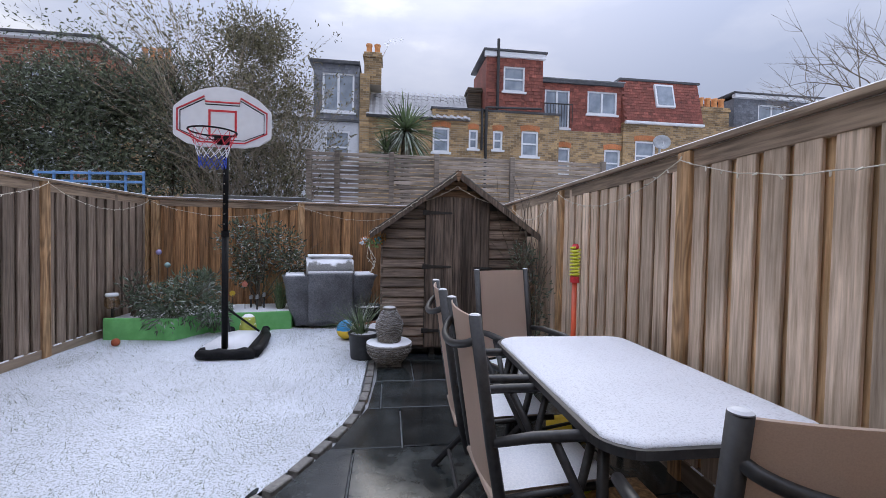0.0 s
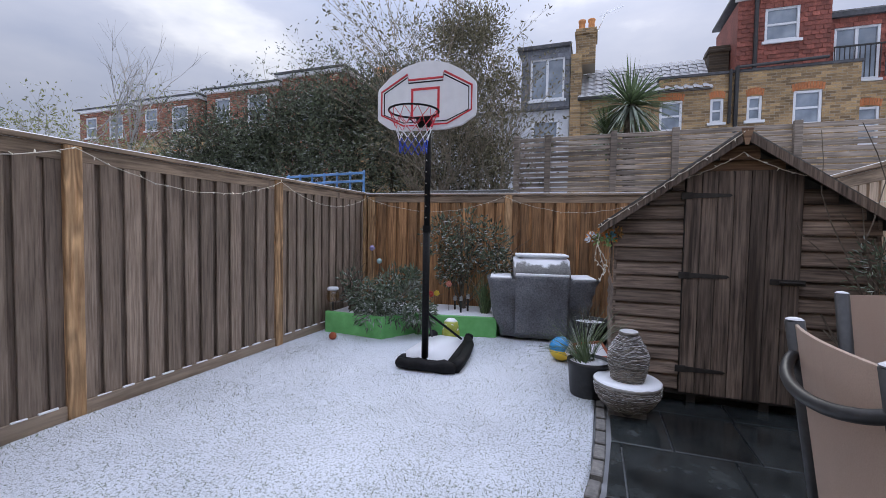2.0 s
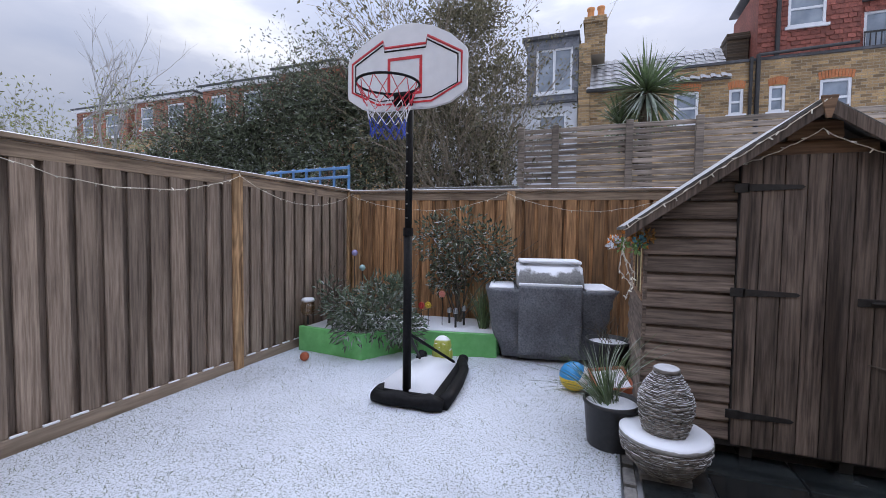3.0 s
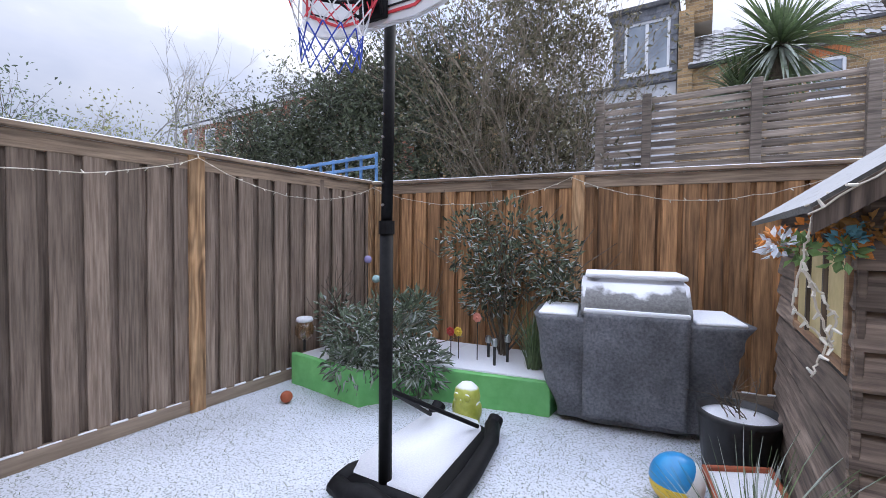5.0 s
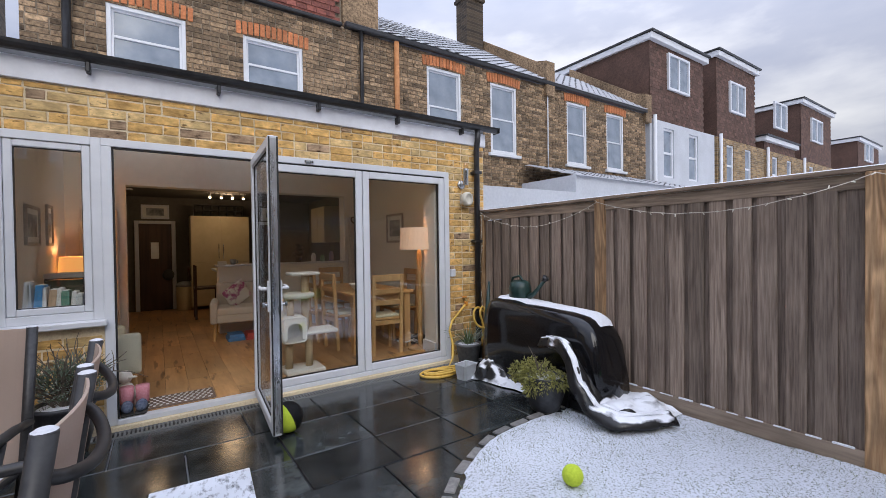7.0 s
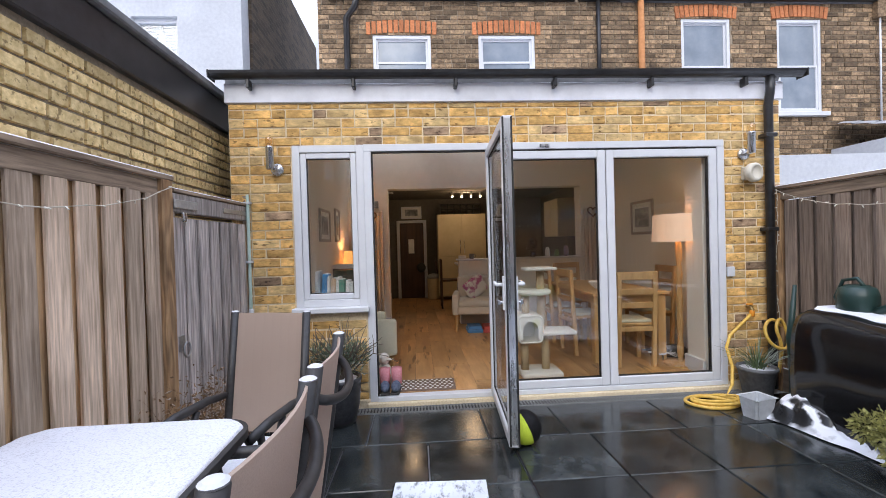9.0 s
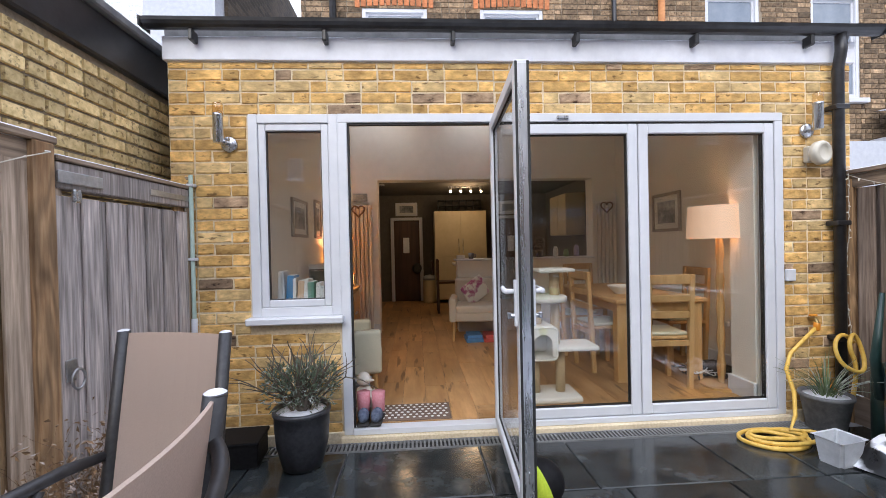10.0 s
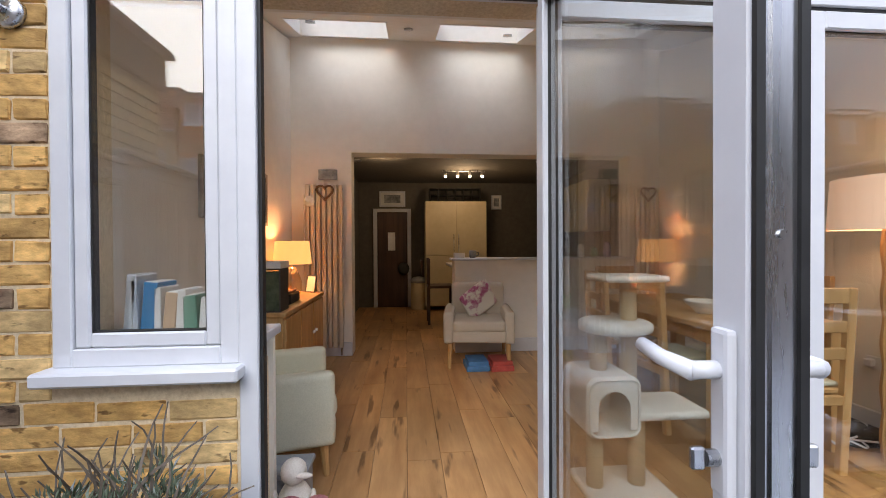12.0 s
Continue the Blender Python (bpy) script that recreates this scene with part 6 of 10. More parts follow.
def folding_chair(m):
    """Faces +y; origin on the ground under the seat."""
    c = thing("folding_chair", "charcoal metal folding chair with a taupe mesh sling and snow", "chair", m, "chairs round the garden table")
    w = 0.205
    for sx in (-1, 1):
        part("back_post", tube(nb(), [(sx * w, -0.245, 0.28), (sx * w, -0.285, 0.42), (sx * w, -0.317, 0.6), (sx * w, -0.383, 1.035)], 0.021, 12), m_frame, c, smooth=True)
        part("post_cap", lathe(nb(), [(0.02, 0), (0.02, 0.003), (0.014, 0.007), (0.004, 0.009)], 12, (sx * w, -0.383, 1.035)), m_cap, c, "rounded grey tip")
        arm = [(sx * (w + 0.012), -0.315, 0.615), (sx * (w + 0.02), -0.18, 0.63), (sx * (w + 0.022), 0.02, 0.628), (sx * (w + 0.02), 0.16, 0.61)]
        part("arm", tube(nb(), arm, [0.016, 0.02, 0.021, 0.02], 12), m_frame, c, smooth=True)
        part("front_leg", tube(nb(), [(sx * (w + 0.015), -0.1, 0.61), (sx * (w + 0.015), 0.2, 0.0)], 0.016, 10), m_frame, c, smooth=True)
        part("rear_leg", tube(nb(), [(sx * (w - 0.005), 0.05, 0.61), (sx * (w - 0.005), 0.0, 0.4), (sx * (w - 0.005), -0.38, 0.0)], 0.016, 10), m_frame, c, smooth=True)
        part("seat_rail", tube(nb(), [(sx * (w - 0.02), -0.3, 0.4), (sx * (w - 0.02), 0.16, 0.43)], 0.013, 8), m_frame, c, smooth=True)
    part("back_bow", tube(nb(), round_off([(-w, -0.375, 0.955), (-w * 0.85, -0.405, 0.935), (-w * 0.45, -0.43, 0.915), (0, -0.438, 0.91), (w * 0.45, -0.43, 0.915), (w * 0.85, -0.405, 0.935), (w, -0.375, 0.955)]), 0.014, 10), m_frame, c, "curved tube behind the back", smooth=True)
    part("foot_bar", tube(nb(), [(-w, -0.295, 0.09), (w, -0.295, 0.09)], 0.011, 8), m_frame, c)
    part("foot_bar", tube(nb(), [(-w, 0.15, 0.1), (w, 0.15, 0.1)], 0.011, 8), m_frame, c)
    g = nb()
    cols, rws = 8, 10
    vv = []
    for i in range(rws + 1):
        t = i / rws
        row = []
        for j in range(cols + 1):
            u = -1 + 2 * j / cols
            sag = 0.022 * (1 - u * u)
            row.append(g.verts.new((u * (w - 0.008), -0.288 - 0.092 * t - sag, 0.43 + 0.6 * t)))
        vv.append(row)
    back = [[g.verts.new(v.co + Vector((0, -0.006, -0.002))) for v in row] for row in vv]
    for grid, flip in ((vv, True), (back, False)):
        for a, b in zip(grid, grid[1:]):
            for j in range(cols):
                q = (a[j], a[j + 1], b[j + 1], b[j])
                g.faces.new(q[::-1] if flip else q)
    for a, b in ((vv[0], back[0]), (vv[-1], back[-1]), ([r[0] for r in vv], [r[0] for r in back]), ([r[-1] for r in vv], [r[-1] for r in back])):
        for j in range(len(a) - 1):
            g.faces.new((a[j], a[j + 1], b[j + 1], b[j]))
    bmesh.ops.recalc_face_normals(g, faces=g.faces[:])
    part("back_sling", g, m_sling, c, "taupe mesh back")
    part("seat_sling", bx((-w + 0.02, -0.29, 0.405), (w - 0.02, 0.15, 0.425), 0.006, pose(0, 0, 0, 3)), m_sling, c)
    g = nb()
    bmesh.ops.create_grid(g, x_segments=12, y_segments=12, size=0.5, matrix=pose(0, -0.07, 0.434, 3) @ Matrix.Diagonal((2 * w - 0.06, 0.42, 1, 1)))
    for v in g.verts:
        e = max(abs(v.co.x) / (w - 0.03), abs(v.co.y + 0.07) / 0.21)
        v.co.z += 0.012 * (1 - e ** 4) + 0.003 * noise.noise(v.co * 30)
    part("seat_snow", g, m_snow, c, "snow lying on the seat", smooth=True)
    return c


fc = folding_chair(pose(0.836, 1.516, gz(1.53), 0, 0, -88))
copy_thing(fc, pose(0.816, 2.046, gz(2.07), 0, 0, -92))
copy_thing(fc, pose(1.046, 0.9, gz(0.9) - 0.012, 0, 0, -13))
copy_thing(fc, pose(1.108, 2.558, gz(2.56), 0, 0, 197.5))

# ---- basketball hoop ----
m_board = material("white_backboard", (0.7, 0.71, 0.73), (0.77, 0.78, 0.8), 0.4, 10, bump=0.02, coarse=0.04)
m_red = material("red_plastic_paint", (0.5, 0.02, 0.03), (0.62, 0.04, 0.05), 0.45, 20, bump=0.03)
m_blk = material("black_hdpe", (0.005, 0.005, 0.006), (0.014, 0.014, 0.015), 0.6, 40, bump=0.15, spec=0.15)
hp = thing("basketball_hoop", "portable basketball hoop with white backboard on a snowy black base", "basketball hoop", pose(-1.45, 4.45, 0.0, 0, 0, 182))
# local: the board's face looks to +y
part("lower_pole", tube(nb(), [(0, 0, 0.03), (0, 0, 1.25)], 0.031, 14), m_blk, hp, smooth=True)
part("upper_pole", tube(nb(), [(0, 0, 1.25), (0.0, -0.02, 2.3)], 0.026, 14), m_blk, hp, smooth=True)
part("collar", tube(nb(), [(0, 0, 1.22), (0, 0, 1.28)], 0.036, 14), m_blk, hp)
for k in range(7):
    part("bolt", tube(nb(), [(0, 0.025, 1.35 + k * 0.1), (0, 0.036, 1.35 + k * 0.1)], 0.006, 6), m_steel, hp)
BW, BZ0, BZ1 = 0.45, 2.1, 2.67


def board_outline(s, dz=0.0):
    pts = [(-0.445, 2.2), (-0.33, 2.125), (-0.2, 2.1), (0.2, 2.1), (0.33, 2.125), (0.445, 2.2), (0.45, 2.23), (0.45, 2.45), (0.44, 2.48), (0.33, 2.58), (0.2, 2.65), (0.06, 2.685), (-0.06, 2.685), (-0.2, 2.65), (-0.33, 2.58), (-0.44, 2.48), (-0.45, 2.45), (-0.45, 2.23)]
    return [(x * s, 2.39 + (z - 2.39) * s) for x, z in pts]


g = nb()
prism(g, board_outline(1.0), 0.06, 0.085, "y")
bmesh.ops.bevel(g, geom=[e for e in g.edges], offset=0.005, segments=2, affect="EDGES")
part("backboard", g, m_board, hp, "white backboard with red and black outlines", smooth=False)


def line_loop(bm, pts, r, y, sq=0.4):
    k0 = len(bm.verts)
    tube(bm, [(x, y, z) for x, z in pts], r, 4, closed=True)
    bm.verts.ensure_lookup_table()
    for v in bm.verts[k0:]:
        v.co.y = y + (v.co.y - y) * sq


def marking(inset):
    a = 0.41 - inset
    top, mid = 2.565 - inset, 2.535 - inset
    return [(-a, 2.25), (-0.2, 2.145 + inset), (0.2, 2.145 + inset), (a, 2.25), (a, 2.45 - inset * 0.5), (0.165, top + 0.02), (0.155, mid + 0.0), (-0.155, mid + 0.0), (-0.165, top + 0.02), (-a, 2.45 - inset * 0.5)]


g = nb()
line_loop(g, marking(0.0), 0.009, 0.087)
part("red_outline", g, m_red, hp)
g = nb()
line_loop(g, marking(0.026), 0.0055, 0.087)
part("black_outline", g, m_blk, hp)
g = nb()
for lo, hi in (((-0.13, 2.2), (-0.11, 2.46)), ((0.11, 2.2), (0.13, 2.46)), ((-0.11, 2.44), (0.11, 2.46)), ((-0.11, 2.2), (0.11, 2.22))):
    box(g, (lo[0], 0.0855, lo[1]), (hi[0], 0.0885, hi[1]))
part("target_square", g, m_red, hp, "red target square")
RC = (0.0, 0.085 + 0.26, 2.19)
part("rim", tube(nb(), [(RC[0] + 0.2 * math.cos(2 * math.pi * k / 32), RC[1] + 0.2 * math.sin(2 * math.pi * k / 32), RC[2]) for k in range(32)], 0.008, 8, closed=True), m_blk, hp, "black steel rim", smooth=True)
g = nb()
box(g, (-0.07, 0.088, 2.12), (0.07, 0.115, 2.21), 0.005)
box(g, (-0.05, 0.1, 2.17), (0.05, 0.17, 2.195), 0.004)
tube(g, [(-0.05, 0.11, 2.13), (-0.11, 0.2, 2.185)], 0.006, 6)
tube(g, [(0.05, 0.11, 2.13), (0.11, 0.2, 2.185)], 0.006, 6)
part("rim_bracket", g, m_blk, hp)
m_net = [material("net_red_cord", (0.5, 0.03, 0.05), (0.6, 0.06, 0.08), 0.8, 60, bump=0.1), material("net_white_cord", (0.7, 0.7, 0.72), (0.78, 0.78, 0.8), 0.8, 60, bump=0.1), material("net_blue_cord", (0.03, 0.06, 0.4), (0.05, 0.1, 0.5), 0.8, 60, bump=0.1)]
NL = 12
rad, zz = [0.198, 0.17, 0.148, 0.13, 0.118, 0.112, 0.112], [0.0, -0.07, -0.13, -0.185, -0.23, -0.28, -0.33]
for s, (r0, mt) in enumerate(((0, m_net[0]), (2, m_net[1]), (4, m_net[2]))):
    g = nb()
    for i in range(NL):
        for d in (-1, 1):
            pts = []
            for r in (r0, r0 + 1, r0 + 2):
                a = 2 * math.pi * (i + 0.5 * d * r) / NL
                pts.append((RC[0] + rad[r] * math.cos(a), RC[1] + rad[r] * math.sin(a), RC[2] + zz[r]))
            tube(g, pts, 0.0027, 5, caps=False)
    part("net", g, mt, hp, ("red", "white", "blue")[s] + " cord of the net")
# base: a filled plastic tank with a snowy top
g = nb()
prism(g, [(-0.3, 0.1), (0.2, 0.1), (0.22, 0.02), (0.2, -0.7), (0.12, -0.78), (-0.16, -0.78), (-0.24, -0.72), (-0.31, 0.02)], 0.0, 0.085, "z")
bmesh.ops.bevel(g, geom=g.edges[:], offset=0.03, segments=3, affect="EDGES")
part("base_tank", g, m_blk, hp, "black water-filled base", smooth=True)
g = nb()
tube(g, [(-0.3, 0.08, 0.055), (-0.31, -0.05, 0.06), (-0.3, -0.3, 0.065), (-0.26, -0.62, 0.07), (-0.2, -0.78, 0.08)], [0.055, 0.05, 0.045, 0.04, 0.05], 12)
tube(g, [(0.2, 0.09, 0.055), (0.215, 0.0, 0.055), (0.21, -0.12, 0.05)], [0.055, 0.05, 0.03], 12)
tube(g, [(-0.31, 0.09, 0.05), (-0.22, 0.12, 0.07), (-0.1, 0.12, 0.055), (0.02, 0.12, 0.07), (0.12, 0.12, 0.055), (0.21, 0.1, 0.06)], [0.045, 0.06, 0.042, 0.06, 0.045, 0.05], 12)
wobble(g, 0.014, 9)
part("base_rim", g, m_blk, hp, "lumpy black base rim", smooth=True)
g = nb()
prism(g, [(-0.25, 0.05), (0.19, 0.05), (0.26, -0.1), (0.25, -0.72), (0.12, -0.84), (-0.12, -0.8), (-0.2, -0.7)], 0.02, 0.1, "z")
bmesh.ops.bevel(g, geom=g.edges[:], offset=0.03, segments=3, affect="EDGES")
wobble(g, 0.01, 6)
part("base_snow", g, m_snow, hp, "snow lying in the base", smooth=True)
part("brace", tube(nb(), [(0.0, -0.03, 0.5), (-0.16, -0.66, 0.12)], 0.012, 8), m_blk, hp)
part("brace", tube(nb(), [(0.0, -0.03, 0.5), (0.16, -0.66, 0.12)], 0.012, 8), m_blk, hp)
for sx in (-1, 1):
    g = nb()
    tube(g, [(sx * 0.2, -0.78, 0.07), (sx * 0.2, -0.84, 0.11)], 0.045, 12)
    part("wheel", g, m_blk, hp)

# ---- raised planter with plants ----
m_green = material("bright_green_paint", (0.13, 0.42, 0.12), (0.2, 0.55, 0.19), 0.55, 7, bump=0.15, coarse=0.15, rand=0.0)
pt = thing("planter", "bright green painted L-shaped raised planter filled with snowy soil", "planter", pose(0, 0, 0))
corners = [(-3.03, 5.2), (-2.24, 5.13), (-1.86, 5.52), (-1.07, 5.66)]
def planter_wall(a, b, h, t=0.05):
    d = (Vector(b) - Vector(a))
    ang = math.degrees(math.atan2(d.y, d.x))
    part("wall", bx((0, 0, 0), (d.length, t, h), 0.006, pose(a[0], a[1], 0, 0, 0, ang)), m_green, pt)
planter_wall((-3.04, 5.2), (-2.25, 5.13), 0.26)
planter_wall((-2.25, 5.13), (-2.0, 5.6), 0.26)
planter_wall((-2.0, 5.5), (-1.07, 5.68), 0.25)
planter_wall((-1.07, 5.68), (-1.07, 6.4), 0.25)
g = nb()
prism(g, [(-3.06, 5.23), (-2.27, 5.17), (-2.04, 5.56), (-1.1, 5.73), (-1.1, 6.5), (-3.06, 6.25)], 0.02, 0.225, "z")
bmesh.ops.triangulate(g, faces=g.faces[:])
part("soil", g, m_soil, pt, "dark soil dusted with snow")
g = nb()
prism(g, [(-2.0, 5.6), (-1.12, 5.75), (-1.12, 6.4), (-2.0, 6.3)], 0.225, 0.245, "z")
part("soil_snow", g, m_snow, pt, "snow on the soil")


# ---- plants ----
def leaf_cloud(bm, centres, count, size, rng, up=0.2, squash=1.0, shape=2.4, sig=0.4):
    """Narrow folded leaves scattered round clump centres (x, y, z, r)."""
    for _ in range(count):
        cx, cy, cz, r = rng.choice(centres)
        d = Vector((rng.gauss(0, 1), rng.gauss(0, 1), rng.gauss(0, 1) * squash)).normalized() * r * (rng.random() ** sig)
        p = Vector((cx, cy, cz)) + d
        a = (d.normalized() + Vector((rng.gauss(0, 0.5), rng.gauss(0, 0.5), rng.gauss(0, 0.4) + up))).normalized()
        side = a.cross(Vector((rng.gauss(0, 1), rng.gauss(0, 1), rng.gauss(0, 1)))).normalized()
        ln = size * rng.uniform(0.6, 1.3)
        nrm = a.cross(side) * ln * 0.12
        v = [bm.verts.new(p), bm.verts.new(p + a * ln * 0.5 + side * ln / shape / 2 + nrm), bm.verts.new(p + a * ln), bm.verts.new(p + a * ln * 0.5 - side * ln / shape / 2 + nrm)]
        bm.faces.new((v[0], v[1], v[2]))
        bm.faces.new((v[0], v[2], v[3]))
    return bm


def twigs(bm, start, direction, length, radius, depth, rng, spread=0.5, droop=0.0, kids=3):
    """Branching twigs as thin tapered tubes."""
    p, d = Vector(start), Vector(direction).normalized()
    pts, rs = [p.copy()], [radius]
    n = 4
    for k in range(n):
        d = (d + Vector((rng.gauss(0, 0.13), rng.gauss(0, 0.13), rng.gauss(0, 0.1) - droop))).normalized()
        p = p + d * length / n
        pts.append(p.copy())
        rs.append(radius * (1 - 0.55 * (k + 1) / n))
    tube(bm, pts, rs, 5 if depth > 1 else 3, caps=False)
    tips = [pts[-1]]
    if depth > 0:
        for k in range(kids):
            t = rng.uniform(0.35, 1.0)
            q = pts[min(n, 1 + int(t * n))]
            nd = (d + Vector((rng.gauss(0, spread), rng.gauss(0, spread), rng.gauss(0, spread * 0.6)))).normalized()
            tips += twigs(bm, q, nd, length * rng.uniform(0.5, 0.75), radius * 0.5, depth - 1, rng, spread, droop, kids)
    return tips


m_leaf = material("grey_green_leaf", (0.075, 0.108, 0.068), (0.19, 0.235, 0.16), 0.55, 30, bump=0.05, rand=0.45, island=True, translucent=0.2, snow=0.3, snow_at=0.55, snow_scale=14)
m_leaf_dark = material("dark_evergreen_leaf", (0.036, 0.05, 0.03), (0.155, 0.182, 0.11), 0.5, 30, bump=0.05, rand=0.65, island=True, translucent=0.15, snow=0.35, snow_at=0.6, snow_scale=9)
m_leaf_brown = material("olive_brown_leaf", (0.07, 0.066, 0.035), (0.21, 0.19, 0.11), 0.6, 30, bump=0.05, rand=0.5, island=True, translucent=0.2, snow=0.3, snow_at=0.58)
m_bark = material("grey_brown_bark", (0.07, 0.055, 0.04), (0.19, 0.155, 0.12), 0.9, 30, (1, 1, 0.3), 0.4)
m_bark_pale = material("pale_birch_bark", (0.28, 0.27, 0.26), (0.45, 0.44, 0.43), 0.8, 20, (1, 1, 3), 0.3)
m_grass = material("strappy_leaf", (0.07, 0.11, 0.045), (0.16, 0.22, 0.1), 0.5, 20, bump=0.05, rand=0.35, island=True, translucent=0.2, snow=0.3, snow_at=0.5)
m_dry = material("dry_straw_leaf", (0.25, 0.2, 0.08), (0.42, 0.36, 0.17), 0.8, 20, bump=0.05, rand=0.35, island=True, translucent=0.2, snow=0.4, snow_at=0.5)


def shrub(name, label, m, centres, count, size, leafm, seed, stems=6, up=0.2, height=0.5, shape=2.4):
    t = thing(name, label, "shrub", m)
    rng = random.Random(seed)
    part("foliage", leaf_cloud(nb(), centres, count, size, rng, up, shape=shape), leafm, t)
    g = nb()
    for _ in range(stems):
        c = rng.choice(centres)
        twigs(g, (rng.uniform(-0.04, 0.04), rng.uniform(-0.04, 0.04), 0), (c[0], c[1], max(0.2, c[2])), Vector(c[:3]).length + c[3] * 0.5, 0.01, 1, rng, 0.4)
    part("stem", g, m_bark, t)
    return t


shrub("shrub", "rounded grey-green spurge bush dusted with snow in the planter", pose(-2.35, 5.45, 0.22), [(-0.25, -0.05, 0.2, 0.2), (0.0, -0.12, 0.22, 0.26), (0.28, -0.1, 0.18, 0.26), (0.1, 0.05, 0.36, 0.22), (0.42, 0.0, 0.06, 0.18), (-0.05, -0.22, 0.08, 0.2), (0.25, 0.15, 0.4, 0.15)], 2600, 0.085, m_leaf, 3, 10, -0.1, shape=4.5)
shrub("shrub", "open dark-leaved shrub growing against the back fence", pose(-1.62, 6.15, 0.22), [(-0.3, 0, 0.95, 0.28), (0.05, 0, 1.0, 0.32), (0.35, 0.0, 0.88, 0.26), (0.0, -0.05, 0.7, 0.3), (0.45, 0, 0.62, 0.2), (-0.15, 0, 0.5, 0.22)], 2300, 0.06, m_leaf_dark, 5, 14, 0.1)
shrub("shrub", "thin twiggy plant in the planter with a few pale leaves", pose(-2.9, 5.55, 0.22), [(0.0, 0, 0.3, 0.2), (0.1, -0.1, 0.4, 0.15), (0.0, 0.05, 0.15, 0.2)], 220, 0.06, m_leaf, 6, 16)


fo = thing("flower_ornament", "faded bunch of orange and blue cloth flowers under the shed eave", "ornament", pose(0.02, 4.4, 1.225))
rngf = random.Random(2)
for c, at in (((0.5, 0.2, 0.05), ((-0.1, 0, -0.02), (0.07, 0, -0.02), (0.0, 0.05, 0.04))), ((0.3, 0.16, 0.05), ((0.12, 0, 0.04), (0.03, 0, 0.08))), ((0.1, 0.25, 0.3), ((0.06, -0.02, -0.01),)), ((0.16, 0.26, 0.1), ((0.05, -0.02, -0.06), (-0.04, 0, -0.05))), ((0.5, 0.54, 0.62), ((-0.1, -0.03, -0.03),))):
    mt = material("cloth_petal", c, tuple(min(0.8, v * 1.5) for v in c), 0.8, 30, bump=0.1, rand=0.3, island=True, translucent=0.2)
    part("petals", leaf_cloud(nb(), [(p[0] * 0.85, p[1], p[2] * 0.7, 0.03) for p in at], 40 * len(at), 0.03, rngf, 0.0, shape=1.6), mt, fo)


def strap_plant(name, label, m, blades, length, mat, seed, lean=0.5, width=0.012):
    t = thing(name, label, "plant", m)
    rng = random.Random(seed)
    g = nb()
    for _ in range(blades):
        a, l = rng.uniform(0, 2 * math.pi), length * rng.uniform(0.55, 1.1)
        out, k0 = Vector((math.cos(a), math.sin(a), 0)), rng.uniform(0.1, 1.0) * lean
        side = Vector((-out.y, out.x, 0)) * width * rng.uniform(0.6, 1.2)
        prev = None
        base = out * rng.uniform(0, 0.06)
        for i in range(6):
            s = i / 5
            p = base + out * (l * k0 * s * (0.5 + 0.7 * s)) + Vector((0, 0, l * (s - 0.35 * k0 * s * s * 1.3)))
            w = side * (1 - s * 0.93)
            cur = (g.verts.new(p - w), g.verts.new(p + w + Vector((0, 0, 0.002))))
            if prev:
                g.faces.new((prev[0], prev[1], cur[1], cur[0]))
            prev = cur
    part("foliage", g, mat, t)
    return t


strap_plant("strap_plant", "clump of strappy dark green leaves in the planter", pose(-1.28, 5.95, 0.24), 150, 0.52, m_grass, 4, 0.6, 0.007)


def pot(name, label, m, prof, mat, fill, fill_r, fill_z):
    p = thing(name, label, "plant pot", m)
    part("pot", lathe(nb(), prof, 28), mat, p, smooth=True)
    part("soil", lathe(nb(), [(fill_r, fill_z - 0.02), (fill_r, fill_z), (fill_r * 0.5, fill_z + 0.012), (0.005, fill_z + 0.016)], 20), fill, p, "snow-covered soil", smooth=True)
    return p


m_pot = material("black_plastic_pot", (0.012, 0.012, 0.013), (0.03, 0.03, 0.03), 0.45, 30, bump=0.08)
BP = [(0.13, 0.0), (0.135, 0.01), (0.155, 0.24), (0.162, 0.245), (0.162, 0.265), (0.15, 0.265), (0.146, 0.2)]
pot("pot", "black plastic pot of snowy soil at the corner of the lawn", pose(-0.055, 4.335, 0.01), BP, m_pot, m_snow, 0.148, 0.24)
strap_plant("strap_plant", "spiky green rush-like plant in the black pot", pose(-0.075, 4.335, 0.22, 0, -17, 0), 170, 0.46, m_grass, 9, 0.85, 0.0045)
pot("pot", "large black pot with bare twigs by the shed wall", pose(-0.06, 5.55, 0.01), [(0.14, 0.0), (0.15, 0.01), (0.18, 0.3), (0.19, 0.31), (0.19, 0.335), (0.172, 0.335), (0.168, 0.25)], m_pot, m_snow, 0.17, 0.3)
tw = thing("dead_plant", "bare brown plant stems in the large black pot", "plant", pose(-0.06, 5.55, 0.3))
g = nb()
rng = random.Random(12)
for _ in range(10):
    twigs(g, (rng.uniform(-0.08, 0.08), rng.uniform(-0.08, 0.08), 0), (rng.gauss(0, 0.4), rng.gauss(0, 0.4), 1), rng.uniform(0.12, 0.25), 0.004, 1, rng)
part("stem", g, m_bark, tw)

# slate-stack water feature
m_stack = material("stacked_slate", (0.07, 0.062, 0.052), (0.27, 0.245, 0.21), 0.8, 22, (1, 1, 3), 0.5, rand=0.4, island=True, snow=0.6, snow_at=0.62)
wf = thing("water_feature", "stacked-slate fountain urn standing in a snowy slate bowl", "fountain", pose(0.2, 4.12, gz(4.1)))
rngs = random.Random(1)


